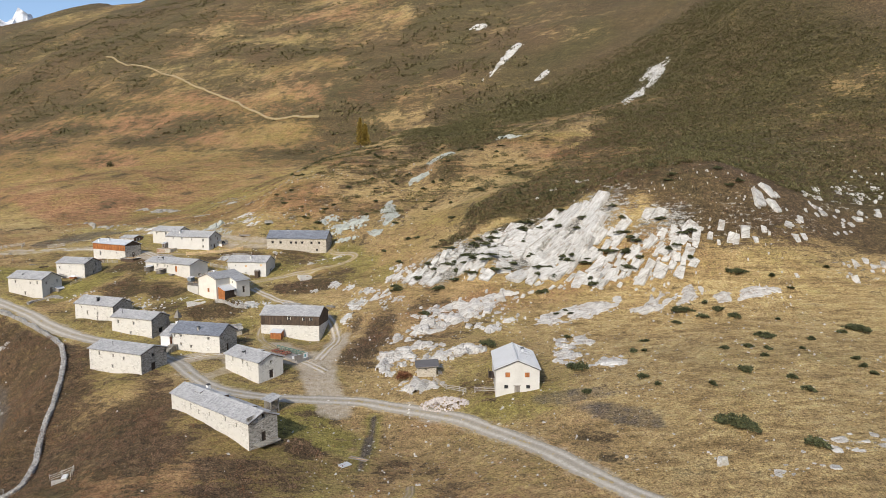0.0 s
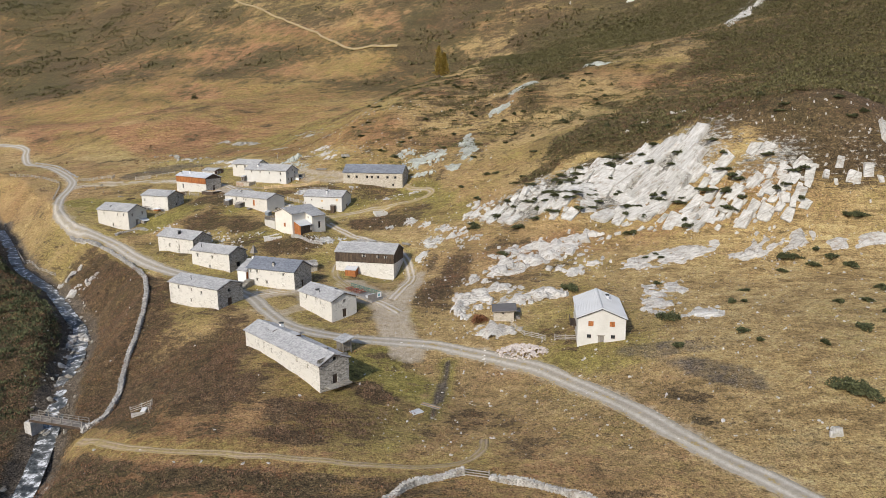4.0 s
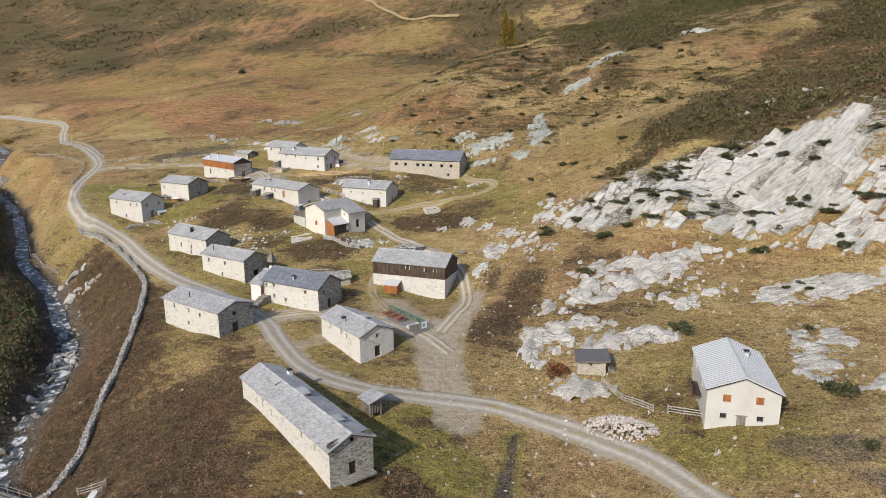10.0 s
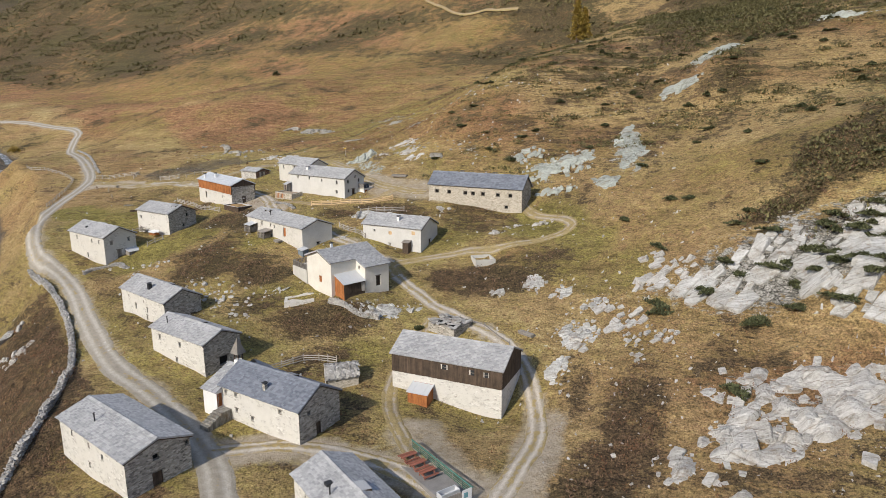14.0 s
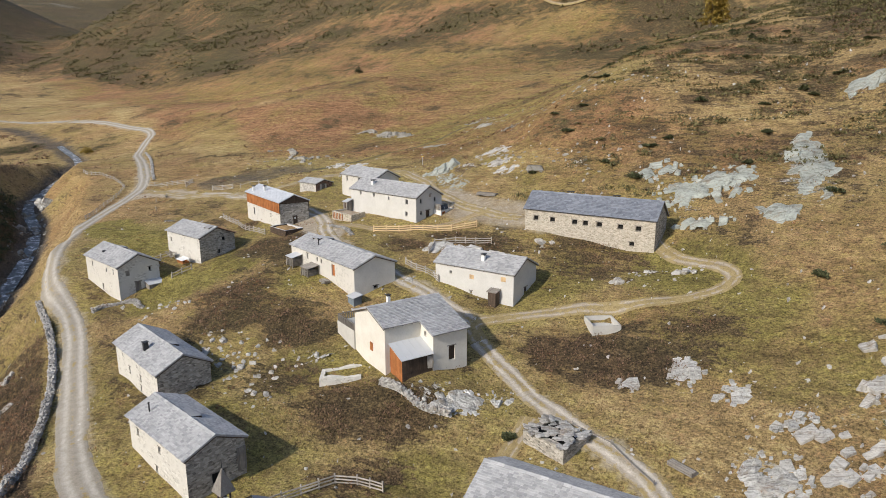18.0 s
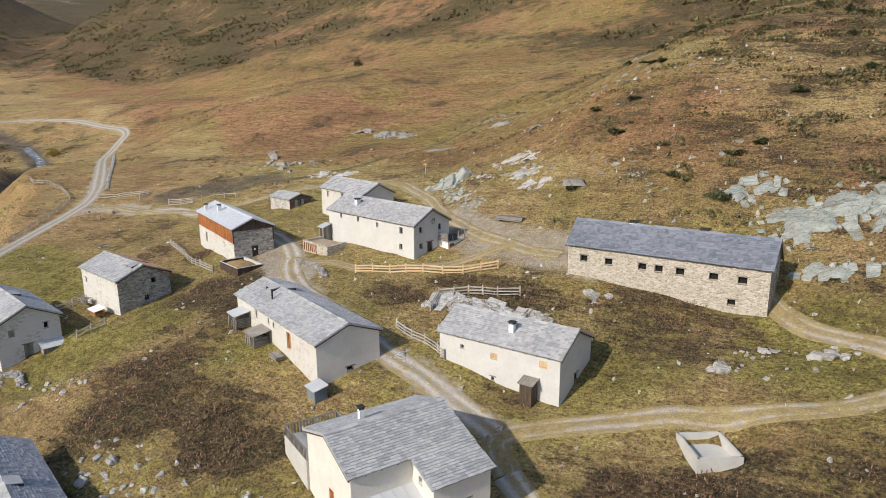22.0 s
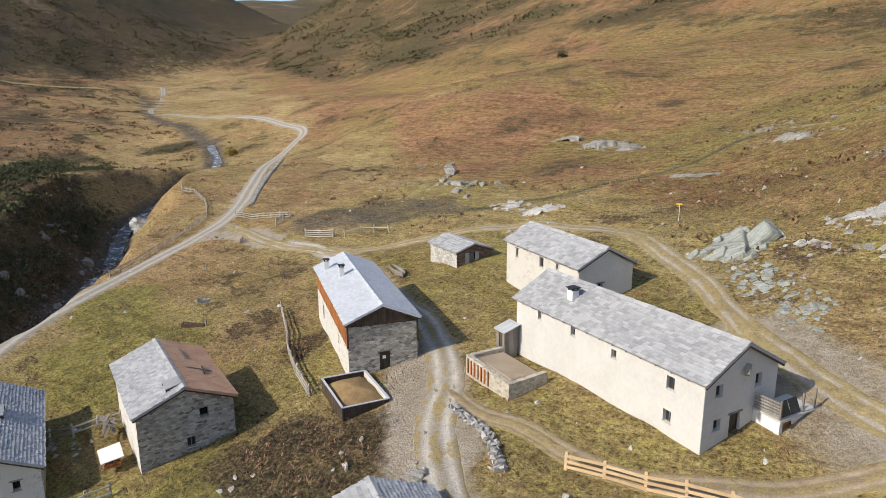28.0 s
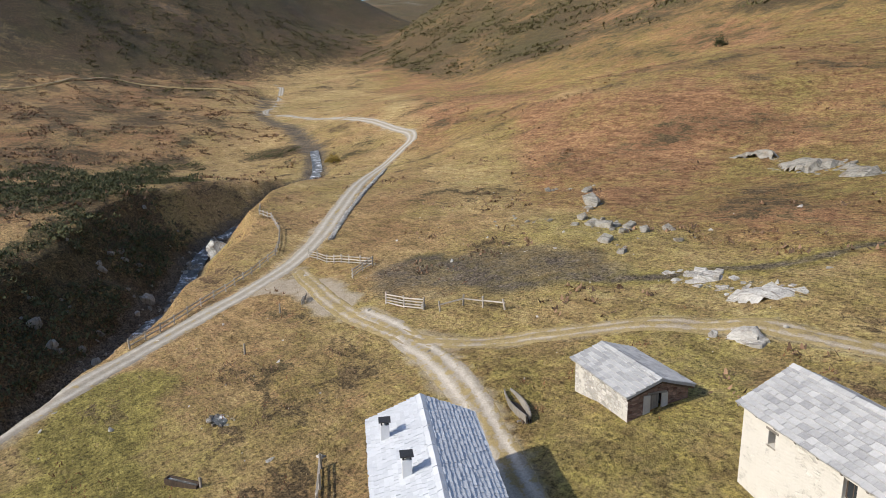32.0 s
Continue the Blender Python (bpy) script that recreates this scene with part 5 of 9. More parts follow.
def boards(own, a, b, low, profile, mat, name="board", wide=0.26, out=0.05, holes=()):
    """Upright boards, each one a part, nailed to a wall between low and a top line of (run, height)."""
    a, b = Vector((*a, 0)), Vector((*b, 0))
    n = (b - a).length
    d = (b - a) / n
    o = Vector((d.y, -d.x, 0))
    rnd = random.Random(int(n * 100))

    def top(u):
        for (u0, t0), (u1, t1) in zip(profile, profile[1:]):
            if u <= u1 + 1e-6:
                return t0 + (t1 - t0) * (u - u0) / (u1 - u0)
        return profile[-1][1]

    k = max(2, round(n / wide))
    for i in range(k):
        u0, u1 = n * i / k + 0.006, n * (i + 1) / k - 0.006
        foot = low - rnd.uniform(0, 0.06)
        spans = [(foot, None)]
        for h0, z0, h1, z1 in holes:
            if h0 < u1 and h1 > u0:
                spans = [(foot, z0), (z1, None)]
        for z0, z1 in spans:
            t0, t1 = (top(u0), top(u1)) if z1 is None else (z1, z1)
            if min(t0, t1) - z0 < 0.05:
                continue
            f, g = o * (out * rnd.uniform(0.8, 1.2)), o * 0.004
            p, q = a + d * u0, a + d * u1
            c = [(p.x + w.x, p.y + w.y, z0) for w in (g, f)] + [(q.x + w.x, q.y + w.y, z0) for w in (f, g)]
            c += [(p.x + g.x, p.y + g.y, t0), (p.x + f.x, p.y + f.y, t0), (q.x + f.x, q.y + f.y, t1), (q.x + g.x, q.y + g.y, t1)]
            Geo().add(c, [(3, 2, 1, 0), (4, 5, 6, 7), (0, 1, 5, 4), (1, 2, 6, 5), (2, 3, 7, 6)]).part(name, mat, own)


def hatch(own, key, x, side, wide=1.3, lift=0.35):
    """A slate-covered vent lifted out of the roof beside the ridge."""
    rise, width = PLAN[key][6], PLAN[key][5]
    p = rise / width
    y0, y1 = 0.05, 1.25
    a, b = (x - wide / 2, side * y1, rise - p * y1 + lift + 0.1), (x + wide / 2, side * y1, rise - p * y1 + lift + 0.1)
    c, d = (x + wide / 2, side * y0, rise + 0.12), (x - wide / 2, side * y0, rise + 0.12)
    q = [a, b, c, d] if side < 0 else [b, a, d, c]
    h = Geo().slab(q, 0.07).part("roof_vent", SLATE, own, "raised slate vent by the ridge")
    g = Geo()
    for xx in (x - wide / 2 + 0.05, x + wide / 2 - 0.05):
        g.add([(xx - 0.04, side * y1, rise - p * y1), (xx + 0.04, side * y1, rise - p * y1), (xx + 0.04, side * y1, rise - p * y1 + lift + 0.04), (xx - 0.04, side * y1, rise - p * y1 + lift + 0.04), (xx, side * y0, rise + 0.06)], [(0, 1, 2, 3), (1, 4, 2), (0, 3, 4), (3, 2, 4)])
    g.part("cheek", DARK_WOOD, h)


def stovepipe(own, x, y, z, tall=0.9, r=0.08):
    p = Geo().tube((x, y, z - 0.2), (x, y, z + tall), r, r, 10).part("stovepipe", IRON, own, "thin iron stovepipe")
    Geo().tube((x, y, z + tall + 0.08), (x, y, z + tall + 0.16), r * 2.1, r * 0.4, 10).part("cowl", IRON, p)


def shed(name, m, label, size, tall_back, tall_front, wall_mat, roof_mat, parent=None, category="shed", deep=0.5, door=True, over=0.18):
    """A small board shed with a sloping roof; its front looks along -y."""
    lx, ly = size
    own = thing(name, m, label, category)
    c = [(-lx / 2, -ly / 2), (lx / 2, -ly / 2), (lx / 2, ly / 2), (-lx / 2, ly / 2)]
    tops = [[(0, tall_front), (lx, tall_front)], [(0, tall_front), (ly, tall_back)], [(0, tall_back), (lx, tall_back)], [(0, tall_back), (ly, tall_front)]]
    for k in range(4):
        a, b = c[k], c[(k + 1) % 4]
        holes = [(lx * 0.3, 0.05, lx * 0.7, min(1.85, tall_front - 0.2))] if k == 0 and door else []
        wall_geo(a, b, -deep, tops[k], holes, 0.06).part("wall", wall_mat, own)
        boards(own, a, b, -0.1, [(u, t - 0.02) for u, t in tops[k]], wall_mat, "board", 0.22, 0.03, holes)
        for h in holes:
            fill_hole(own, a, b, h, "dark_door", 0.06)
    q = [(-lx / 2 - over, -ly / 2 - over, tall_front - 0.02), (lx / 2 + over, -ly / 2 - over, tall_front - 0.02), (lx / 2 + over, ly / 2 + over, tall_back + 0.06), (-lx / 2 - over, ly / 2 + over, tall_back + 0.06)]
    r = Geo().slab(q, 0.06).part("roof", roof_mat, own)
    g = Geo()
    for i in range(5):
        u = i / 4
        p0, p1 = Vector(q[0]).lerp(Vector(q[1]), u), Vector(q[3]).lerp(Vector(q[2]), u)
        g.beam(p0 + Vector((0, 0, 0.02)), p1 + Vector((0, 0, 0.02)), 0.05, 0.04)
    g.part("batten", roof_mat, r)
    return own


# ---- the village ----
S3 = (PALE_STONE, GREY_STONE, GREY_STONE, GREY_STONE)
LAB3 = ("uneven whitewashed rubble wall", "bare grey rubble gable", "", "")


def corners(key, over=0.3):
    half, width = PLAN[key][4] - over, PLAN[key][5] - over
    return (-half, -width), (half, -width), (half, width), (-half, width)


def lip(key, over=0.3, thick=0.14):
    return PLAN[key][6] / PLAN[key][5] * over - thick - 0.03


def gable_line(key, over=0.3):
    w = PLAN[key][5] - over
    e = lip(key, over)
    return [(0, e), (w, e + PLAN[key][6] / PLAN[key][5] * w), (2 * w, e)]


def roof_z(key, y):
    return PLAN[key][6] * (1 - abs(y) / PLAN[key][5])


farm = house("A", "farmhouse", "white plastered farmhouse with a pale sheet-metal roof", (GREY_PLASTER, GREY_PLASTER, GREY_PLASTER, GREY_PLASTER), SHEET,
             [(1, 1.95, 0.95, -1.7, 1.0, "red"), (1, 5.85, 0.95, -1.7, 1.0, "red"), (1, 1.75, 0.8, -4.05, 0.75, "brown"), (1, 6.15, 0.8, -4.05, 0.75, "brown"), (1, 3.8, 1.1, -5.55, 2.05, "door"), (0, 3, 0.8, -1.8, 0.9, "brown"), (0, 9, 0.8, -1.8, 0.9, "brown")],
             sheet=True, chimneys=((-2.5, 1.8, 0.5, 0.55, SHEET),))
Geo().box(7.0, -0.9, -5.75, 8.1, 0.9, -5.6, edge=0.03).part("doorstep", CONCRETE, farm)
bal = Geo().box(-1.5, -5.6, -3.0, 3.0, -4.4, -2.88).part("balcony", DARK_WOOD, farm, "dark wooden side balcony")
for i in range(16):
    Geo().box(-1.45 + i * 0.29, -5.6, -2.88, -1.37 + i * 0.29, -5.55, -2.0).part("baluster", DARK_WOOD, bal)
Geo().box(-1.5, -5.63, -2.0, 3.0, -5.53, -1.92).part("handrail", DARK_WOOD, bal)

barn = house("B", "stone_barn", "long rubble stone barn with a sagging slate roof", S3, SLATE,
             [(0, 7.3, 0.35, -1.5, 0.75, "gap"), (0, 10.2, 0.3, -1.9, 0.6, "gap"), (0, 14.0, 0.25, -1.4, 0.45, "gap"), (0, 19.4, 0.35, -1.2, 0.6, "gap"), (0, 23.0, 0.25, -1.4, 0.45, "gap"), (1, 2.9, 0.65, 0.1, 0.75, "gap"), (1, 2.65, 1.0, -4.3, 1.9, "dark_door")],
             wall_labels=LAB3, chimneys=((-9.0, 2.6, 0.7, 0.6, WHITE),), seed=3)
hatch(barn, "B", -6.5, -1, 2.0, 0.25)
hatch(barn, "B", -0.6, 1, 2.6, 0.55)
hatch(barn, "B", 9.0, 1, 1.8, 0.3)
Geo().box(13.4, -2.0, -4.35, 15.0, 2.6, -4.05, edge=0.05).part("doorstep", GREY_ROCK, barn, "flat stone slabs before the door")

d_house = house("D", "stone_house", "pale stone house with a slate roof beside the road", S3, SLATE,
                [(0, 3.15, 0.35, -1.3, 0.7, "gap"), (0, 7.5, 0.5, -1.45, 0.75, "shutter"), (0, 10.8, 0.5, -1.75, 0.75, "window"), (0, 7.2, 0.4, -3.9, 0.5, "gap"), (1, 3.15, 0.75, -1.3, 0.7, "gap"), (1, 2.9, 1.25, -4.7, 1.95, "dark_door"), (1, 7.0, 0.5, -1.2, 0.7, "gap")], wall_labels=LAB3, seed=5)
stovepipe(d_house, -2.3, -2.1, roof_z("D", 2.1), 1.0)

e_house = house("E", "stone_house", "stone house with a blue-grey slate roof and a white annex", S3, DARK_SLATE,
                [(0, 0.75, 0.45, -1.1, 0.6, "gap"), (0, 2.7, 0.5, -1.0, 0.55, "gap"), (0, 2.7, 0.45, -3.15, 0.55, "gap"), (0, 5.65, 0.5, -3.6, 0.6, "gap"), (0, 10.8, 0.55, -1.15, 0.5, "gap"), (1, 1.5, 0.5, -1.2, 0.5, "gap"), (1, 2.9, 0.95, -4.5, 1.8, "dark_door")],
                wall_labels=LAB3, chimneys=((0.3, -2.6, 0.75, 0.45, GREY_STONE),), seed=7)
hatch(e_house, "E", 1.8, 1, 1.4, 0.3)
fl = -4.3
annex = wall_geo((-9.6, -4.6), (-6.9, -4.6), fl - 1.5, [(0, -0.75), (2.7, -0.75)], [], 0.3).part("annex_wall", WHITE, e_house, "smooth white annex wall")
wall_geo((-6.9, -4.6), (-6.9, -3.66), fl - 1.5, [(0, -0.75), (0.94, -0.4)], [(0.08, -2.9, 0.86, -1.0)], 0.12).part("annex_wall", WHITE, e_house)
fill_hole(e_house, (-6.9, -4.6), (-6.9, -3.66), (0.08, -2.9, 0.86, -1.0), "red_door", 0.12)
wall_geo((-9.6, 0), (-9.6, -4.6), fl - 1.5, [(0, 1.2), (4.6, -0.75)], [], 0.3).part("annex_wall", WHITE, e_house)
wall_geo((-7.14, 0), (-9.6, 0), fl - 1.5, [(0, 1.2), (2.46, 1.2)], [], 0.3).part("annex_wall", WHITE, e_house)
an = Geo().slab([(-9.85, -4.85, -0.68), (-6.75, -4.85, -0.68), (-6.75, 0.2, 1.42), (-9.85, 0.2, 1.42)], 0.12).part("annex_roof", SLATE, e_house)
slates(e_house, an, [(-9.85, -4.85, -0.68), (-7.5, -4.85, -0.68), (-7.5, 0.2, 1.42), (-9.85, 0.2, 1.42)], SLATE, seed=44)
for i in range(6):
    Geo().box(-6.85, -5.0 - i * 0.42 - 0.45, fl - 1.5, -5.2, -5.0 - i * 0.42, -2.92 - i * 0.2, edge=0.03).part("step", GREY_ROCK, e_house, "worn stone step" if i == 0 else "")
Geo().box(-6.85, -5.0, fl - 1.5, -5.2, -3.7, -2.92, edge=0.03).part("landing", GREY_ROCK, e_house)

# bell turret and round choir of the little chapel
tu = Geo().box(-8.5, -0.1, 0.4, -7.6, 0.8, 2.0, edge=0.02).part("turret_base", WHITE, e_house, "short white turret base")
for x in (-8.42, -7.68):
    for y in (-0.02, 0.72):
        Geo().box(x - 0.06, y - 0.06, 2.0, x + 0.06, y + 0.06, 3.0).part("turret_post", DARK_WOOD, tu)
Geo().add([(-8.8, -0.4, 2.95), (-7.3, -0.4, 2.95), (-7.3, 1.1, 2.95), (-8.8, 1.1, 2.95), (-8.05, 0.35, 5.2)], [(3, 2, 1, 0), (0, 1, 4), (1, 2, 4), (2, 3, 4), (3, 0, 4)]).part("turret_spire", GREY_WOOD, tu, "steep pyramid of grey shingles")
Geo().tube((-8.05, 0.35, 2.4), (-8.05, 0.35, 2.75), 0.22, 0.1, 10).part("bell", IRON, tu)
Geo().tube((-8.05, 0.35, 5.1), (-8.05, 0.35, 5.9), 0.03, 0.02, 6).part("finial", IRON, tu)
g, h, k = Geo(), Geo(), 15
for i in range(k + 1):
    a = math.pi * i / k
    for r, z in ((2.0, -5.8), (2.0, -0.6)):
        g.v.append((-8.1 - r * math.cos(a), 3.2 + r * 1.1 * math.sin(a), z))
    for r, z in ((2.35, -0.62), (1.55, 0.0), (0.75, 0.62), (0.05, 1.1)):
        h.v.append((-8.1 - r * math.cos(a), 3.0 + r * 1.1 * math.sin(a), z))
g.f = [(2 * i, 2 * i + 2, 2 * i + 3, 2 * i + 1) for i in range(k)]
h.f = [(4 * i + r, 4 * i + 4 + r, 4 * i + 5 + r, 4 * i + 1 + r) for i in range(k) for r in range(3)]
g.part("choir_wall", LIME, e_house, "rounded lime-washed choir wall")
h.part("choir_roof", SLATE, e_house, "half-round slate roof")
wall_geo((-6.1, 0.2), (-6.1, 3.2), -5.8, [(0, 0.9), (3.0, -0.6)], [], 0.3).part("choir_side", LIME, e_house)
wall_geo((-10.1, 3.2), (-10.1, 0.0), -5.8, [(0, -0.6), (3.2, 1.0)], [], 0.3).part("choir_side", LIME, e_house)
q = [(-5.9, 3.4, -0.6), (-10.3, 3.4, -0.6), (-10.3, 0.0, 1.35), (-5.9, 0.0, 1.35)]
cr = Geo().slab(q, 0.1).part("choir_slope", SLATE, e_house)
slates(e_house, cr, q, SLATE, seed=45)

f_house = house("F", "stone_house", "low stone house with a slate roof and a dark roof hatch", (PALE_STONE, PALE_STONE, GREY_STONE, GREY_STONE), SLATE,
                [(0, 2.9, 0.35, -1.1, 0.75, "gap"), (0, 6.65, 0.35, -1.15, 0.75, "gap"), (0, 8.5, 0.3, -1.45, 0.65, "gap"), (1, 2.9, 1.1, -4.3, 1.85, "dark_door"), (1, 3.2, 0.5, -0.85, 0.5, "gap")], seed=9)
hatch(f_house, "F", 1.6, 1, 1.8, 0.3)
Geo().box(-1.75, -2.0, roof_z("F", 1.6) - 0.3, -1.0, -1.25, roof_z("F", 1.6) + 0.22, edge=0.03).part("skylight", IRON, f_house, "small dark roof hatch")
stovepipe(f_house, 0.1, -2.2, roof_z("F", 2.2), 0.9)

g_barn = house("G", "timber_barn", "barn of dark weathered boards on a whitewashed stone base", (PALE_STONE, PALE_STONE, GREY_STONE, GREY_STONE), SLATE, [], seed=11, chimneys=())
c4 = corners("G")
n = 2 * (PLAN["G"][4] - 0.3)
gaps = [(7.75, -1.15, 8.4, -0.45), (11.95, -1.3, 12.5, -0.55), (13.95, -1.3, 14.5, -0.55)]
boards(g_barn, c4[0], c4[1], -2.65, [(0, lip("G")), (n, lip("G"))], DARK_WOOD, holes=gaps, out=0.07)
for h0, z0, h1, z1 in gaps:
    Geo().box(-PLAN["G"][4] + 0.3 + h0, c4[0][1] - 0.05, z0, -PLAN["G"][4] + 0.3 + h1, c4[0][1] - 0.012, z1).part("window", GLASS, g_barn, "small dark barn window")
    Geo().box(-PLAN["G"][4] + 0.3 + h0, c4[0][1] - 0.07, (z0 + z1) / 2 - 0.03, -PLAN["G"][4] + 0.3 + h1, c4[0][1] - 0.05, (z0 + z1) / 2 + 0.03).part("glazing_bar", GREY_WOOD, g_barn)
boards(g_barn, c4[1], c4[2], -2.65, gable_line("G"), DARK_WOOD, out=0.07)
boards(g_barn, c4[3], c4[0], -2.65, gable_line("G"), DARK_WOOD, out=0.07)
Geo().box(-0.35, -0.6, roof_z("G", 1.9), 0.0, -0.35, roof_z("G", 1.9) + 0.3).part("vent", IRON, g_barn)
x0 = -PLAN["G"][4] + 0.3
lean = shed("lean_to", house_pose("G") @ pose(x0 + 4.95, c4[0][1] - 1.1, -6.35), "orange board lean-to with a sheet roof against the barn", (2.9, 2.1), 2.65, 2.0, RED_WOOD, SHEET, door=False)

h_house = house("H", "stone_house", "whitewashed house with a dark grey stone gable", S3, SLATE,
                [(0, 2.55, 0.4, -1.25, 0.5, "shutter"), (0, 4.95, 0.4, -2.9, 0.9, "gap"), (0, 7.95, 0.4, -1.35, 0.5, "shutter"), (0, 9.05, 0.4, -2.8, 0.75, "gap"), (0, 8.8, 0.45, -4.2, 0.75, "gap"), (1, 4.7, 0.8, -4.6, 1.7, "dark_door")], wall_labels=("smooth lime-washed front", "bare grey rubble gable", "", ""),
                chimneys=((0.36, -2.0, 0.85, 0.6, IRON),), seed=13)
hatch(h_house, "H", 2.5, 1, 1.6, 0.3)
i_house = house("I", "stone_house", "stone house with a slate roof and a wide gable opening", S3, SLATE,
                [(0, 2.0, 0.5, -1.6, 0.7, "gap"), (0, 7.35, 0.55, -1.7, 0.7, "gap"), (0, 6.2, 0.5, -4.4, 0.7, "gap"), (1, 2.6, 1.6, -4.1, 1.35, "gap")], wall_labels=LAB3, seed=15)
stovepipe(i_house, -4.4, -1.85, roof_z("I", 1.85), 1.0)
hatch(i_house, "I", 1.0, 1, 1.5, 0.25)
for i in range(4):
    Geo().box(6.95, 2.2 + i * 0.26, -3.6, 7.05, 2.43 + i * 0.26, -1.0).part("board", GREY_WOOD, i_house)

k_house = house("K", "long_house", "long cream house with a slate roof and low stone buttresses", (LIME, CREAM, LIME, LIME), SLATE,
                [(0, 5.8, 0.5, -1.35, 0.8, "gap"), (0, 9.3, 0.45, -1.15, 0.65, "window"), (0, 10.7, 0.45, -1.25, 0.65, "window"), (0, 14.3, 1.0, -2.6, 1.9, "red_door"), (1, 3.35, 0.85, -3.75, 0.45, "gap"), (1, 3.4, 0.6, -4.75, 0.5, "gap")], seed=17, pieces=240, wall_labels=("patchy old lime plaster", "plain cream plastered gable", "", ""))
hatch(k_house, "K", -6.2, -1, 1.9, 0.35)
hatch(k_house, "K", -5.2, 1, 2.2, 0.35)
stovepipe(k_house, -3.6, -2.0, roof_z("K", 2.0), 1.1, 0.1)
l_house = house("L", "white_house", "white plastered house with a slate roof", (GREY_PLASTER, GREY_PLASTER, LIME, LIME), SLATE,
                [(0, 6.3, 0.35, -4.0, 0.4, "gap"), (0, 2.6, 0.45, -1.4, 0.45, "window"), (0, 6.2, 0.8, -1.75, 0.7, "pale"), (0, 11.6, 0.85, -1.35, 0.75, "pale"), (1, 3.3, 0.9, -4.6, 1.9, "dark_door")], seed=19, pieces=160, chimneys=((0.8, -1.9, 0.8, 0.55, WHITE),))
# Near gable in grey among tan walls: its shade is put into the colour.
m_barn = house("M", "stone_barn", "long tan stone barn with a blue-grey slate roof", (TAN_STONE, GREY_STONE, TAN_STONE, TAN_STONE), DARK_SLATE,
               [(0, u - 0.45, 0.9, -1.85, 0.75, "gap") for u in (2.0, 5.05, 9.0, 10.85, 13.2, 16.7, 19.6)] + [(0, 18.3, 0.8, -4.35, 0.65, "gap")], seed=21, pieces=120, chimneys=((-4.4, 0.35, 0.35, 0.9, WHITE), (3.6, 0.35, 0.3, 0.9, WHITE)), wall_labels=("squared tan rubble wall", "", "", ""))

n_house = house("N", "white_house", "large white house with a slate roof and a side porch", (GREY_PLASTER, GREY_PLASTER, LIME, LIME), SLATE,
                [(0, 2.9, 0.45, -0.95, 0.75, "window"), (0, 7.0, 0.5, -1.0, 0.75, "window"), (0, 11.4, 0.5, -1.2, 0.65, "window"), (0, 16.45, 0.65, -1.45, 0.9, "brown"), (0, 16.35, 0.65, -3.75, 0.85, "window"),
                 (1, 0.95, 0.65, -1.15, 0.8, "window"), (1, 4.65, 0.6, -1.2, 0.85, "window"), (1, 1.0, 0.65, -3.4, 0.75, "window"), (1, 2.5, 1.0, -4.75, 2.1, "dark_door")], seed=23, pieces=280, chimneys=((-4.6, -1.7, 0.7, 0.65, WHITE),), wall_labels=("fresh white plaster", "grey-white plastered gable", "", ""))
l, w = PLAN["N"][4] - 0.3, PLAN["N"][5] - 0.3
po = wall_geo((l, 1.3), (l + 1.9, 1.3), -6.5, [(0, -2.6), (1.9, -2.8)], [], 0.25).part("porch_wall", WHITE, n_house, "white plastered porch block")
wall_geo((l + 1.9, 1.3), (l + 1.9, 4.6), -6.5, [(0, -2.8), (3.3, -2.8)], [(0.3, -4.8, 1.3, -3.0)], 0.25).part("porch_wall", WHITE, n_house)
fill_hole(n_house, (l + 1.9, 1.3), (l + 1.9, 4.6), (0.3, -4.8, 1.3, -3.0), "red_door", 0.25)
wall_geo((l + 1.9, 4.6), (l, 4.6), -6.5, [(0, -2.8), (1.9, -2.6)], [], 0.25).part("porch_wall", WHITE, n_house)
Geo().slab([(l, 1.15, -2.55), (l + 2.05, 1.15, -2.7), (l + 2.05, 4.75, -2.7), (l, 4.75, -2.55)], 0.12).part("porch_deck", CONCRETE, n_house)
for i in range(2):
    so = Geo().slab([(l + 1.9, 1.5 + i * 0.95, -2.6), (l + 1.9, 2.35 + i * 0.95, -2.6), (l + 1.5, 2.35 + i * 0.95, -1.75), (l + 1.5, 1.5 + i * 0.95, -1.75)], 0.05).part("solar_panel", GLASS, n_house, "small dark solar panel leaning on the rail")
for i in range(5):
    Geo().box(l + 0.1, 1.2, -2.5 + i * 0.2, l + 1.9, 1.26, -2.36 + i * 0.2).part("rail", GREY_WOOD, n_house)
for yy in (1.2, 3.4, 4.6):
    Geo().box(l + 1.85, yy, -2.7, l + 1.97, yy + 0.1, -1.4).part("post", GREY_WOOD, n_house)
Geo().beam((l + 0.35, -0.15, 0.0), (l + 0.1, 0.35, 0.5), 0.3, 0.25).part("hoist_beam", GREY_WOOD, n_house, "weathered wooden hoist under the gable")
outhouse = shed("outhouse", house_pose("N") @ pose(-l - 0.1, -w - 0.9, -4.55), "narrow grey board outhouse with a sheet roof", (1.2, 1.3), 2.35, 1.95, GREY_WOOD, SHEET)
nx = thing("raised_bed", house_pose("N") @ pose(-l + 3.2, -w - 3.1, -4.6), "stone-walled raised bed filled with brown litter", "planter")
wall_geo((-3.2, -1.9), (3.0, -1.9), -1.2, [(0, 0.55), (6.2, 0.35)], [], 0.4).part("stone_wall", TAN_STONE, nx)
wall_geo((3.0, -1.9), (3.0, 1.6), -1.2, [(0, 0.35), (3.5, 0.6)], [], 0.4).part("stone_wall", TAN_STONE, nx)
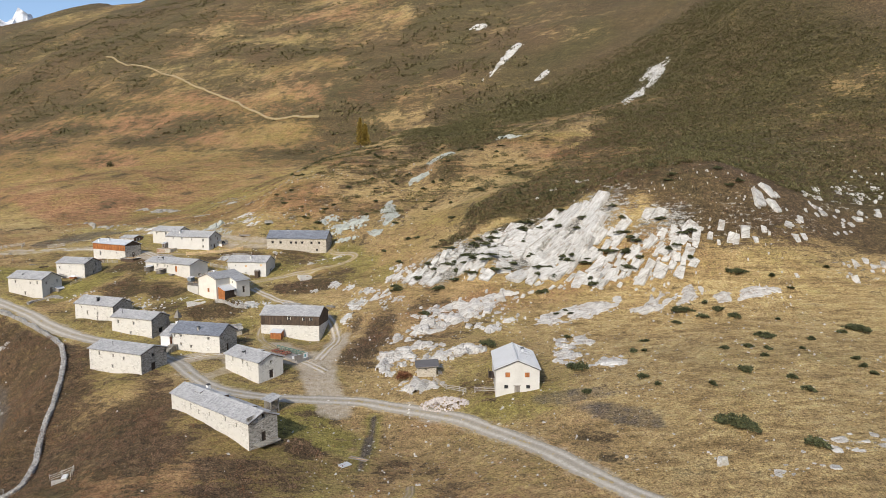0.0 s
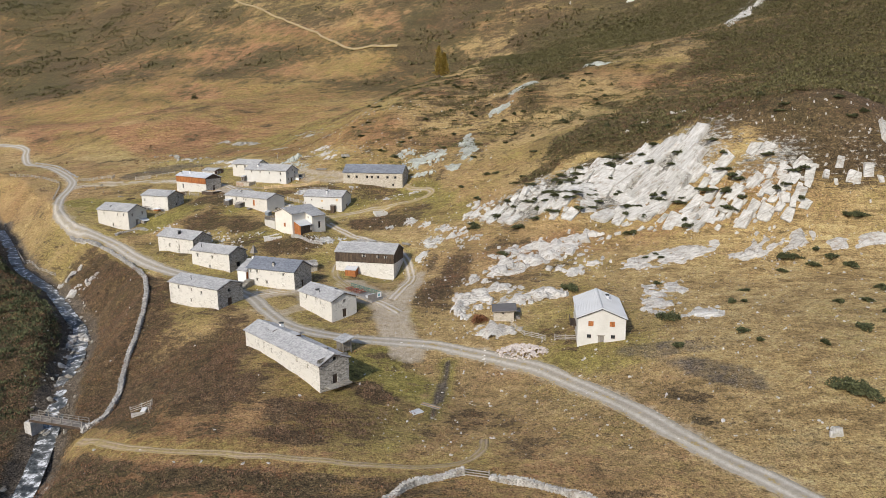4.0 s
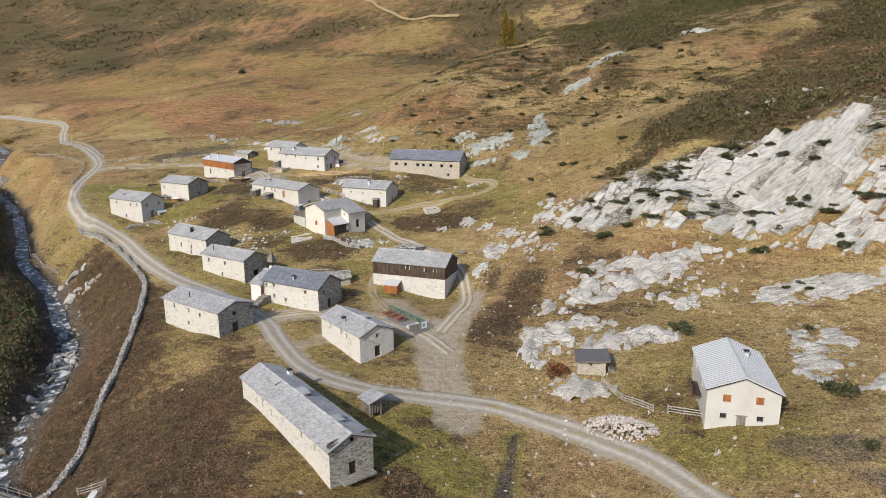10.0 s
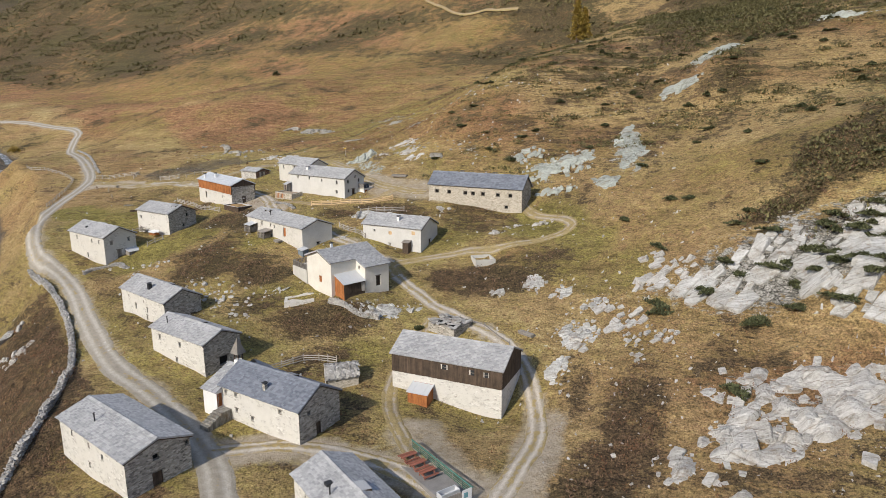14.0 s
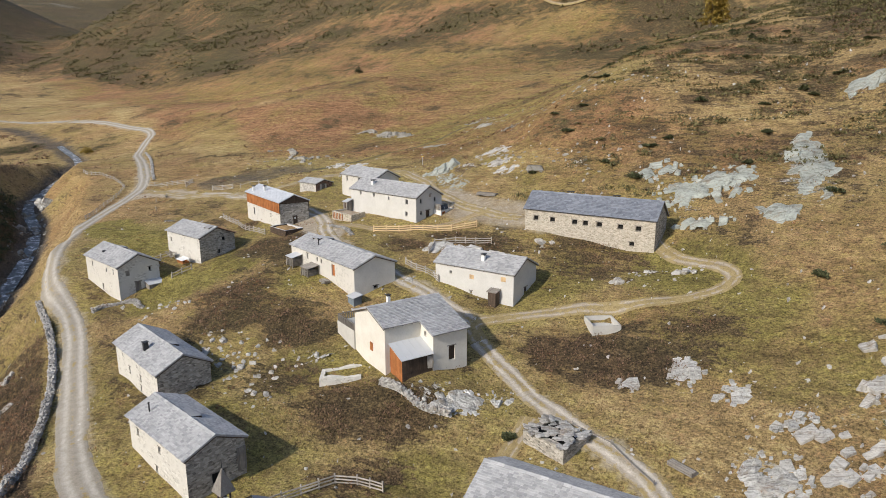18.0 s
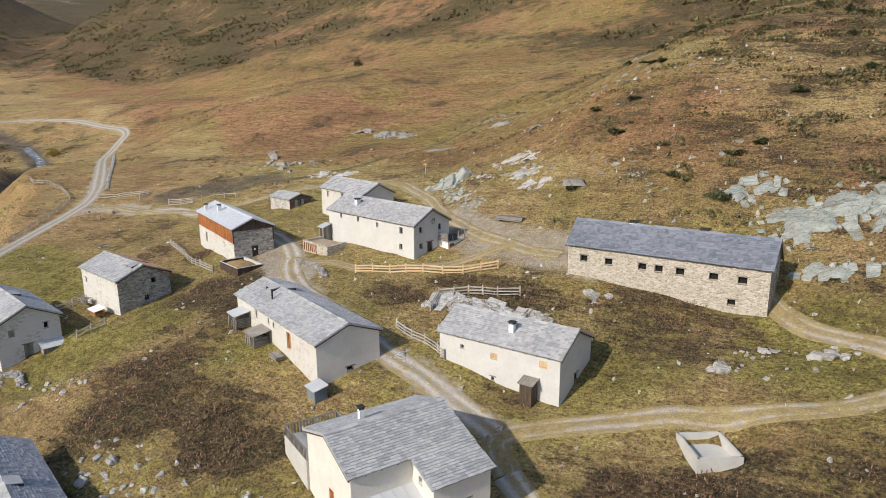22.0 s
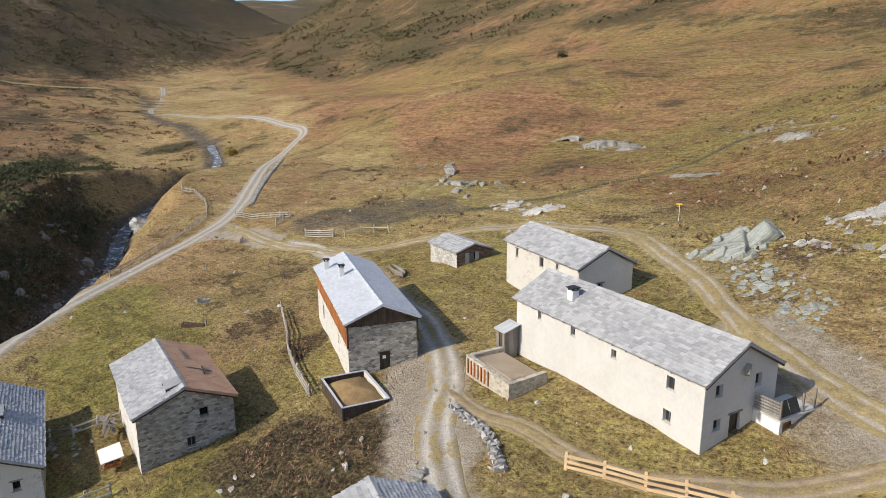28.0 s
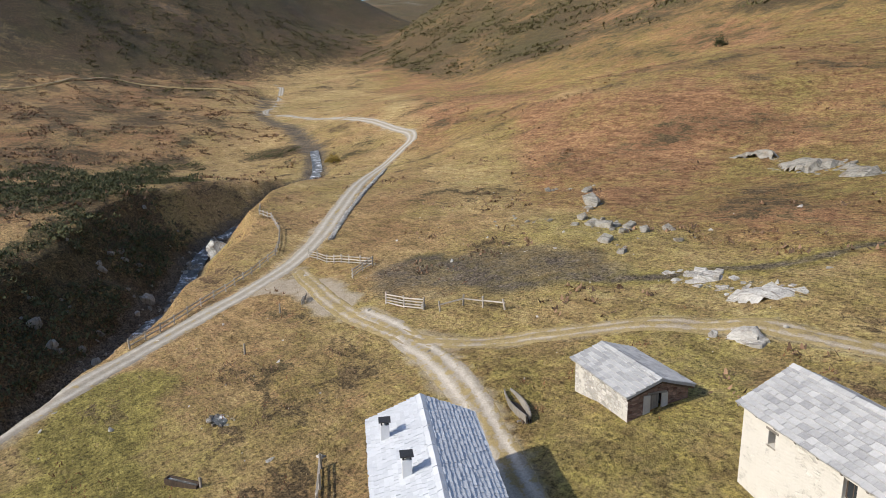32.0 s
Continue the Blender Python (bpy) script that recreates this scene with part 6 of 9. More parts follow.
wall_geo((-3.2, 1.6), (-3.2, -1.9), -1.2, [(0, 0.6), (3.5, 0.55)], [], 0.4).part("stone_wall", TAN_STONE, nx)
Geo().box(-2.8, -1.5, -0.6, 2.6, 1.6, 0.36, edge=0.3).part("litter", DIRT, nx, "heap of brown litter")
for i in range(7):
    Geo().box(-2.9 + i * 0.5, -2.0, -0.9, -2.75 + i * 0.5, -1.92, 0.3).part("stave", RED_WOOD, nx)

n2 = house("N2", "cream_house", "cream house with large stone slates and flaking plaster", (LIME, CREAM, LIME, LIME), SLATE,
           [(0, 1.95, 0.5, -1.35, 0.8, "gap"), (0, 6.7, 0.75, -1.4, 1.05, "brown"), (0, 9.7, 0.4, -0.95, 0.55, "gap"), (1, 2.2, 0.6, -2.6, 0.9, "gap")], seed=25, pieces=280, slate=(0.5, 0.38), wall_labels=("flaking lime plaster over rubble", "", "", ""))

o_house = house("O", "timber_house", "stone house with orange boards under a pale roof", (PALE_STONE, GREY_STONE, GREY_STONE, GREY_STONE), PALE_SHEET,
                [(1, 2.75, 1.0, -4.95, 2.0, "dark_door"), (0, 4.0, 0.9, -4.6, 1.5, "gap"), (0, 14.2, 0.4, -3.6, 0.6, "gap")], seed=27, pieces=200, chimneys=((-6.9, -2.4, 0.95, 0.5, WHITE), (-2.3, -1.5, 1.0, 0.5, WHITE)), wall_labels=LAB3)
c4 = corners("O")
n = 2 * (PLAN["O"][4] - 0.3)
boards(o_house, c4[0], c4[1], -2.25, [(0, lip("O")), (n, lip("O"))], RED_WOOD, out=0.06)
boards(o_house, c4[1], c4[2], -0.35, gable_line("O"), DARK_WOOD, out=0.06)
Geo().box(c4[1][0] - 0.05, c4[1][1] - 0.1, -2.3, c4[1][0] + 0.1, c4[1][1] + 0.06, -0.2).part("corner_post", DARK_WOOD, o_house)
Geo().box(c4[2][0] - 0.05, c4[2][1] - 0.06, -2.3, c4[2][0] + 0.1, c4[2][1] + 0.1, -0.2).part("corner_post", DARK_WOOD, o_house)
Geo().box(c4[1][0] + 0.02, -0.1, -3.6, c4[1][0] + 0.03, 0.2, -3.3).part("notice", WHITE, o_house, "small white notice on the door")

p_house = house("P", "stone_house", "stone house whose back slope is rusted sheet", (PALE_STONE, GREY_STONE, GREY_STONE, GREY_STONE), (SLATE, RUST_SHEET),
                [(1, 4.7, 0.7, -1.25, 0.75, "gap"), (1, 3.55, 0.7, -3.6, 0.85, "window"), (1, 3.2, 0.6, -4.85, 0.6, "gap"), (0, 1.2, 0.45, -1.9, 0.6, "gap")], seed=29, pieces=120, wall_labels=LAB3)
hatch(p_house, "P", 4.6, -1, 1.6, 0.25)
Geo().beam((-3.6, 1.5, roof_z("P", 1.5) + 0.14), (-1.2, 1.6, roof_z("P", 1.6) + 0.14), 0.12, 0.08).part("loose_batten", GREY_WOOD, p_house)
Geo().beam((0.4, 2.6, roof_z("P", 2.6) + 0.14), (2.3, 2.4, roof_z("P", 2.4) + 0.14), 0.12, 0.08).part("loose_batten", DARK_WOOD, p_house)
Geo().beam((1.2, 1.2, roof_z("P", 1.2) + 0.14), (1.3, 3.2, roof_z("P", 3.2) + 0.14), 0.1, 0.08).part("loose_batten", GREY_WOOD, p_house)

q_house = house("Q", "stone_house", "whitewashed stone house with a board lean-to at its gable", (LIME, PALE_STONE, GREY_STONE, GREY_STONE), SLATE,
                [(0, 3.0, 0.4, -1.5, 0.7, "gap"), (0, 9.4, 0.45, -1.6, 0.75, "window"), (0, 12.4, 0.4, -1.5, 0.7, "gap"), (0, 7.0, 0.5, -5.2, 0.9, "gap"), (1, 1.3, 0.7, -1.8, 0.95, "shutter"), (1, 5.4, 0.5, -1.55, 0.75, "gap"), (1, 2.75, 1.1, -5.1, 1.95, "door")], seed=31, pieces=120)
hatch(q_house, "Q", -0.6, 1, 2.2, 0.35)
Geo().box(-2.9, -2.2, roof_z("Q", 1.8) - 0.2, -2.3, -1.6, roof_z("Q", 1.8) + 0.2, edge=0.03).part("skylight", IRON, q_house)
lq, wq = PLAN["Q"][4] - 0.3, PLAN["Q"][5] - 0.3
shed("lean_to", house_pose("Q") @ pose(lq + 0.95, 2.15, -5.35, 0, 0, 90), "grey plank lean-to with a crooked sheet roof", (2.6, 1.7), 2.15, 1.7, GREY_WOOD, SHEET, door=False)

r_hut = house("R", "stone_hut", "small hut of red-brown rubble with big stone slates", (masonry("bare_rubble", (0.3, 0.29, 0.27), (0.6, 0.58, 0.54), (0.34, 0.31, 0.27), 2.4, 0.44, (0.62, 0.6, 0.55)), masonry("red_rubble", (0.12, 0.06, 0.045), (0.36, 0.24, 0.19), (0.2, 0.15, 0.12), 2.8), TAN_STONE, TAN_STONE), SLATE,
              [(1, 1.75, 1.1, -2.15, 1.9, "gap")], seed=33, pieces=160, slate=(0.55, 0.42), wall_labels=("flaking whitewashed rubble", "red-brown rubble gable", "", ""))
lr = PLAN["R"][4] - 0.3
for yy in (-0.95, 0.45):
    Geo().box(lr + 0.0, yy - 0.25 + 0.0, -2.3, lr + 0.08, yy + 0.25, -0.25).part("door_jamb", CONCRETE, r_hut, "pale rendered door jamb")
Geo().box(lr - 0.2, -0.62, -2.2, lr - 0.12, 0.1, -0.35).part("door", GREY_WOOD, r_hut, "half-open grey board door")

j_house = house("J", "cream_house", "cream house with a long slate roof and a front wing", (CREAM, CREAM, CREAM, CREAM), SLATE, [(1, 4.1, 0.9, -4.2, 1.2, "red"), (2, 5.2, 0.6, -1.5, 0.6, "window"), (2, 7.6, 0.0 + 0.6, -1.5, 0.6, "window")], seed=35, pieces=0)
l, w = PLAN["J"][4] - 0.3, PLAN["J"][5] - 0.3
pj = PLAN["J"][6] / PLAN["J"][5]
y2 = 7.1
xw = -l + 5.1
e1, e2 = lip("J"), lip("J") - pj * (y2 - w)
wall_geo((xw, w), (xw, y2), -7.5, [(0, e1), (y2 - w, e2)], [(0.9, -1.75, 1.4, -1.15)], 0.4).part("wing_wall", CREAM, j_house, "cream plastered wing wall")
fill_hole(j_house, (xw, w), (xw, y2), (0.9, -1.75, 1.4, -1.15), "window", 0.4)
wall_geo((xw, y2), (-l, y2), -7.5, [(0, e2), (5.1, e2)], [(2.3, -4.95, 3.25, -3.05)], 0.4).part("wing_wall", CREAM, j_house)
fill_hole(j_house, (xw, y2), (-l, y2), (2.3, -4.95, 3.25, -3.05), "dark_door", 0.4)
wall_geo((-l, y2), (-l, w), -7.5, [(0, e2), (y2 - w, e1)], [], 0.4).part("wing_wall", CREAM, j_house)
q = [(xw + 0.3, 7.4, -pj * 3.0), (-l - 0.3, 7.4, -pj * 3.0), (-l - 0.3, 4.4, 0), (xw + 0.3, 4.4, 0)]
wr = Geo().slab(q, 0.14).part("wing_roof", SLATE, j_house)
slates(j_house, wr, q, SLATE, seed=51)
chimney(j_house, 1.6, -1.2, roof_z("J", 1.2), 0.9, 0.4, WHITE)
xa, xb, ya, yb = xw + 0.05, l - 0.7, w + 0.02, w + 2.9
jf = -5.2
boards(j_house, (xb, ya), (xb, yb), jf, [(0, -2.35), (yb - ya, -3.35)], RED_WOOD, "porch_board", 0.2)
boards(j_house, (xb, yb), (xa + 0.9, yb), jf, [(0, -3.35), (xb - xa - 0.9, -3.35)], DARK_WOOD, "porch_board", 0.22)
wall_geo((xb, ya), (xb, yb), jf - 1.5, [(0, -2.4), (yb - ya, -3.4)], [], 0.08).part("porch_side", RED_WOOD, j_house, "bright larch boards of the porch")
wall_geo((xb, yb), (xa, yb), jf - 1.5, [(0, -3.42), (xb - xa, -3.42)], [], 0.08).part("porch_front", DARK_WOOD, j_house, "dark boards of the porch")
Geo().beam((xa + 0.5, yb + 0.3, jf), (xa + 0.45, yb + 0.06, -3.7), 0.7, 0.06).part("leaning_board", GREY_WOOD, j_house)
pr = Geo().slab([(xb + 0.25, yb + 0.35, -3.4), (xa, yb + 0.35, -3.4), (xa, ya, -2.15), (xb + 0.25, ya, -2.15)], 0.08).part("porch_roof", SHEET, j_house, "grey sheet roof of the porch")
for i in range(6):
    u = i / 5
    Geo().beam(Vector((xb + 0.25, yb + 0.35, -3.37)).lerp(Vector((xa, yb + 0.35, -3.37)), u), Vector((xb + 0.25, ya, -2.12)).lerp(Vector((xa, ya, -2.12)), u), 0.05, 0.04).part("batten", SHEET, pr)
te = Geo().box(0.2, -w - 5.2, -6.8, l + 0.2, -w - 0.02, -2.9, edge=0.03).part("terrace", CONCRETE, j_house, "raised terrace with a grey railing")
for a, b in (((0.3, -w - 5.1), (l + 0.1, -w - 5.1)), ((l + 0.1, -w - 5.1), (l + 0.1, -w - 0.1)), ((0.3, -w - 5.1), (0.3, -w - 0.1))):
    k = int(math.dist(a, b) / 0.28)
    for i in range(k + 1):
        p = Vector((*a, 0)).lerp(Vector((*b, 0)), i / k)
        Geo().box(p.x - 0.05, p.y - 0.05, -2.95, p.x + 0.05, p.y + 0.05, -1.95).part("picket", GREY_WOOD, te)
    Geo().beam((*a, -1.93), (*b, -1.93), 0.12, 0.08).part("handrail", GREY_WOOD, te)


# ---- fences, walls, small buildings ----
def on_ground(x, y, turn=0.0, lift=0.0):
    return pose(x, y, gz(x, y) + lift, 0, 0, turn)


def beside(key, x, y, turn=0.0, lift=0.0):
    """A place on the ground beside a house, in the house's own directions."""
    w = house_pose(key) @ Vector((x, y, 0))
    return house_pose(key) @ pose(x, y, gz(w.x, w.y) - PLAN[key][2] + lift, 0, 0, turn)


def fence(line, label, mat, rails=3, tall=1.1, gap=2.3, group="fences", rail_size=(0.07, 0.14), post=0.15, lean=0.03, caps=False):
    """Posts along a line with rails between them."""
    pts = []
    for a, b in zip(line, line[1:]):
        k = max(1, round(math.dist(a, b) / gap))
        pts += [(a[0] + (b[0] - a[0]) * i / k, a[1] + (b[1] - a[1]) * i / k) for i in range(k)]
    pts.append(line[-1])
    ox, oy, oz = pts[0][0], pts[0][1], gz(*pts[0])
    own = thing("fence", pose(ox, oy, oz), label, "fence", group)
    rnd = random.Random(int(abs(ox) * 10))
    tops = []
    me = Geo().box(-post / 2, -post / 2, -0.6, post / 2, post / 2, tall + 0.12, edge=0.03).mesh("post")
    me.materials.append(mat)
    for x, y in pts:
        z = gz(x, y)
        piece("post", me, own, pose(x - ox, y - oy, z - oz, rnd.uniform(-90, 90) * lean, rnd.uniform(-90, 90) * lean, rnd.uniform(-10, 10)))
        tops.append((x - ox, y - oy, z - oz))
    for a, b in zip(tops, tops[1:]):
        for r in range(rails):
            h = tall * (r + 0.75) / rails - 0.05
            j = [rnd.uniform(-0.04, 0.04) for _ in range(2)]
            d = Vector(b) - Vector(a)
            side = Vector((d.y, -d.x, 0)).normalized() * (post / 2 + 0.02)
            Geo().beam(Vector(a) + side + Vector((0, 0, h + j[0])), Vector(b) + side + Vector((0, 0, h + j[1])) + d.normalized() * 0.08, *rail_size).part("rail", mat, own)
    return own


fence([(-52.5, 158), (-47.5, 158.4), (-42.9, 158.8), (-37.5, 159.4), (-33.3, 160.8)], "fresh pale larch fence along the upper lane", NEW_WOOD, gap=2.5, rail_size=(0.05, 0.2), post=0.2, tall=1.15)
fence([(-37.9, 149.8), (-38.2, 153), (-34.9, 154.4), (-31.5, 155.2), (-28.9, 155.8)], "weathered rail fence above the rock step", RAIL_WOOD, gap=2.2)
fence([(-40.5, 146.2), (-37.9, 144.8), (-36.1, 144.3), (-34.2, 143.4), (-33.2, 142.6)], "weathered rail fence beside the lane", RAIL_WOOD, gap=1.8)
fence([(-99, 172), (-93, 168), (-87.6, 164), (-81.5, 160.2), (-76.9, 157.8)], "old grey rail fence below the orange-boarded house", RAIL_WOOD, gap=2.1)
fence([(-190, 212), (-185.7, 209.7), (-179.5, 209.2), (-170, 206), (-163.5, 202.5), (-157.9, 198.8), (-153.6, 192.5), (-150.6, 187), (-147, 180), (-142, 171)], "grey rail fence on the edge of the gorge", RAIL_WOOD, gap=2.4, rails=2)
fence([(-151, 201), (-145.6, 201), (-139.8, 201.3), (-134.4, 201.6), (-133.2, 197.5)], "grey rail fence round the muddy pen", RAIL_WOOD, gap=2.2, tall=1.25)
fence([(-120.6, 193.8), (-113.9, 194)], "grey board gate of the muddy pen", RAIL_WOOD, gap=3.4, rails=4, tall=1.35)
fence([(-111.6, 194.4), (-110, 196.3), (-107.5, 196.8), (-105, 197.5)], "broken grey fence by the muddy pen", RAIL_WOOD, gap=2.0, rails=1, lean=0.09)
fence([(-34, 97.5), (-32.5, 99.4), (-30, 102.3), (-28.9, 103.7), (-26.6, 104.3), (-23.6, 104.2)], "grey rail fence behind the slate-roofed houses", RAIL_WOOD, gap=1.9)
fence([(33.7, 61.8), (36.4, 57.3), (40.3, 53.6)], "grey rail fence beside the small shed", RAIL_WOOD, gap=1.9)
fence([(42.1, 53), (46, 50.4)], "grey rail fence beside the white farmhouse", RAIL_WOOD, gap=2.1)
fence([(-34.5, 32.8), (-30.5, 33.2), (-29.4, 30)], "short rail fence round the spring", RAIL_WOOD, gap=1.7)
fence([(-140, 146), (-128, 133), (-118, 126), (-109, 121)], "grey rail fence along the stream bank", RAIL_WOOD, gap=2.6, rails=2)
fence([(26.6, 9.4), (30, 8.6)], "pale pole gate between the dry-stone walls", GREY_WOOD, gap=3.4, rails=3, tall=1.1)
fence([(-99, 143), (-95, 145.5), (-93, 149)], "crooked grey fence behind the stone house", RAIL_WOOD, gap=1.9, rails=2, lean=0.08)
fence([(-84.5, 140), (-82.5, 143)], "short crooked fence between two stone houses", RAIL_WOOD, gap=1.5, rails=2, lean=0.08)


def rubble_stone(seed):
    r = random.Random(seed)
    bm = bmesh.new()
    for _ in range(11):
        v = Vector((r.gauss(0, 1), r.gauss(0, 1), r.gauss(0, 1))).normalized()
        bm.verts.new((max(-0.42, min(0.42, v.x * 0.6)), max(-0.4, min(0.4, v.y * 0.6)), max(-0.36, min(0.36, v.z * 0.6))))
    bmesh.ops.convex_hull(bm, input=bm.verts)
    for v in [v for v in bm.verts if not v.link_faces]:
        bm.verts.remove(v)
    co = [tuple(v.co) for v in bm.verts]
    fa = [tuple(v.index for v in f.verts) for f in (bm.verts.index_update() or bm.faces)]
    bm.free()
    return co, fa


RUBBLE = [rubble_stone(s) for s in range(14)]


def rubble_mesh(k, material):
    key = (k, material.name)
    if key not in SLATE_MESHES:
        me = Geo().add(*RUBBLE[k]).mesh("stone")
        me.materials.append(material)
        SLATE_MESHES[key] = me
    return SLATE_MESHES[key]


def dry_stone_wall(line, label, tall=1.0, thick=0.75, singles=260, material=GREY_ROCK, size=0.42, name="dry_stone_wall", start=0.0):
    """A wall of piled stones: the nearest stones single, the rest joined."""
    c = smooth_line(line, size)
    ox, oy, oz = c[0][0], c[0][1], gz(*c[0])
    own = thing(name, pose(ox, oy, oz), label, "wall", "dry-stone walls")
    rnd = random.Random(int(abs(ox * 7 + oy)))
    d = np.gradient(c, axis=0)
    zz = ground(c[:, 0], c[:, 1])
    layers = max(2, round(tall / (size * 0.72)))
    rest = Geo()
    core = Geo()
    n = len(c)
    for i in range(n):
        s = Vector((-d[i][1], d[i][0], 0)).normalized()
        h = tall * (0.8 + 0.25 * math.sin(i * 0.31 + ox))
        for k, t in ((-1, -0.5), (1, -0.5), (1, h - 0.18), (-1, h - 0.18)):
            f = 0.36 if t > 0 else 0.45
            core.v.append((c[i][0] - ox + s.x * thick * f * k, c[i][1] - oy + s.y * thick * f * k, zz[i] - oz + t))
        for layer in range(layers):
            for k in (-1, 0, 1) if layer == layers - 1 else (-1, 1):
                m = Matrix.Translation((c[i][0] - ox + s.x * k * thick * (0.42 - 0.1 * layer / layers) + rnd.uniform(-0.08, 0.08), c[i][1] - oy + s.y * k * thick * (0.42 - 0.1 * layer / layers) + rnd.uniform(-0.08, 0.08), zz[i] - oz + h * (layer + 0.5) / layers))
                m = m @ Euler((rnd.uniform(-0.5, 0.5), rnd.uniform(-0.5, 0.5), rnd.uniform(0, 6.3))).to_matrix().to_4x4() @ Matrix.Diagonal((size * rnd.uniform(0.9, 1.7), size * rnd.uniform(0.9, 1.4), size * rnd.uniform(0.7, 1.15), 1))
                q = rnd.randrange(len(RUBBLE))
                if singles > 0 and i / n >= start:
                    singles -= 1
                    piece("stone", rubble_mesh(q, material), own, m)
                else:
                    rest.add(*RUBBLE[q], m)
    core.f = [(4 * i + a, 4 * i + 4 + a, 4 * i + 4 + (a + 1) % 4, 4 * i + (a + 1) % 4) for i in range(n - 1) for a in range(4)] + [(3, 2, 1, 0), (4 * n - 4, 4 * n - 3, 4 * n - 2, 4 * n - 1)]
    core.part("core", material, own)
    if rest.f:
        tagged(rest.part("stone_fill", material, own), "piled grey field stones", kind="stuff")
    return own


WALL_STONE = two_scale("wall_stones", (0.17, 0.16, 0.145), (0.46, 0.44, 0.41), 0.5, 4, 0.92, 0.6, 0.05, 0.2, 0.0, 0.5)
dry_stone_wall([(-110, 132.5), (-93.5, 121.8), (-84, 114.5), (-75.5, 106.8), (-66, 96.5), (-60, 87), (-54.5, 76.5), (-50.5, 65), (-47.5, 54), (-43, 42.5), (-41.8, 36.5), (-44.5, 33.2)], "long dry-stone wall between road and stream", 1.15, 0.8, 280, WALL_STONE, 0.45, start=0.25)
dry_stone_wall([(12, -4), (17, 2.5), (20.5, 6.6), (26.4, 9.6)], "pale dry-stone wall by the pole gate", 1.1, 0.7, 160, ROCK, 0.42)
dry_stone_wall([(30.3, 8.4), (35, 6.8), (40, 5), (46, 1), (52, -6)], "pale dry-stone wall by the meadow", 1.1, 0.7, 160, ROCK, 0.42)
dry_stone_wall([(-155, 207.5), (-163, 215), (-172, 224), (-190, 241), (-213, 261.5)], "low dark stone edging along the road", 0.45, 0.6, 60, WALL_STONE, 0.42)
dry_stone_wall([(-92.6, 129.5), (-91.5, 131.4), (-87, 132.8), (-83, 131)], "ruined stone enclosure below the house", 0.8, 0.6, 90, WALL_STONE, 0.42)
dry_stone_wall([(-30.3, 117.4), (-27, 116.6), (-24, 115.6), (-21, 115.9)], "tumbled retaining wall below the cream house", 0.9, 0.7, 90, ROCK, 0.48)
dry_stone_wall([(-56, 156), (-59, 158.5), (-63, 160)], "low stone kerb beside the raised bed", 0.5, 0.6, 40, WALL_STONE, 0.4)

# low ruin below the cream house
ruin = thing("ruined_walls", on_ground(-36.6, 118.6, 28), "roofless low rubble walls in the dwarf shrubs", "ruin")
wall_geo((-2.8, -1.3), (2.4, -1.5), -0.8, [(0, 0.3), (1.4, 0.6), (3.4, 0.35), (5.2, 0.6)], [], 0.5).part("wall", PALE_STONE, ruin)
wall_geo((2.5, 1.6), (-2.6, 1.5), -0.8, [(0, 0.8), (1.5, 0.9), (3, 0.5), (5.1, 0.4)], [], 0.5).part("wall", PALE_STONE, ruin, "whitewashed remnant")
wall_geo((-2.6, 1.5), (-2.8, -1.3), -0.8, [(0, 0.4), (2.8, 0.3)], [], 0.5).part("wall", PALE_STONE, ruin)

# domed stone hut
hut = thing("root_cellar", on_ground(-20.6, 99.4, -62), "small domed stone cellar with a red door", "hut", "village houses")
g = Geo()
for k in range(9):
    y = -2.5 + 4.7 * k / 8
    for i in range(11):
        a = math.pi * i / 10
        s = 1.0 - 0.12 * max(0, k - 5) / 3
        g.v.append((-2.15 * s * math.cos(a), y, 1.25 + (1.35 * s + 0.08 * math.sin(k * 2.1 + i)) * math.sin(a) ** 0.8))
g.f = [(k * 11 + i, k * 11 + i + 1, k * 11 + 12 + i, k * 11 + 11 + i) for k in range(8) for i in range(10)] + [tuple(range(10, -1, -1)), tuple(range(88, 99))]
dome = g.part("vault", WALL_STONE, hut, "low vault of loose stone slabs")
rnd = random.Random(4)
for i in range(150):
    a, y = rnd.uniform(0.04, 0.96) * math.pi, rnd.uniform(-2.5, 2.2)
    m = Matrix.Translation((-2.2 * math.cos(a), y, 1.28 + 1.38 * math.sin(a) ** 0.8)) @ Euler((rnd.uniform(-0.15, 0.15), (a - math.pi / 2) * 0.75 + rnd.uniform(-0.15, 0.15), rnd.uniform(-0.4, 0.4))).to_matrix().to_4x4() @ Matrix.Diagonal((rnd.uniform(0.6, 1.1), rnd.uniform(0.5, 1.0), rnd.uniform(0.14, 0.24), 1))
    piece("slab", rubble_mesh(rnd.randrange(14), WALL_STONE), dome, m)
wall_geo((1.9, -2.3), (1.9, 2.1), -1.2, [(0, 1.35), (4.4, 1.35)], [], 0.4).part("side_wall", TAN_STONE, hut, "bare rubble side wall")
wall_geo((1.9, 2.1), (-1.9, 2.1), -1.2, [(0, 1.3), (3.8, 1.3)], [], 0.4).part("back_wall", TAN_STONE, hut)
wall_geo((-1.9, 2.1), (-1.9, -2.3), -1.2, [(0, 1.35), (4.4, 1.35)], [], 0.4).part("side_wall", TAN_STONE, hut)
wall_geo((-1.95, -2.55), (1.95, -2.55), -1.2, [(0, 1.35), (1.95, 2.3), (3.9, 1.35)], [(0.7, -0.2, 1.5, 1.35)], 0.35).part("front_wall", LIME, hut, "whitewashed front wall")
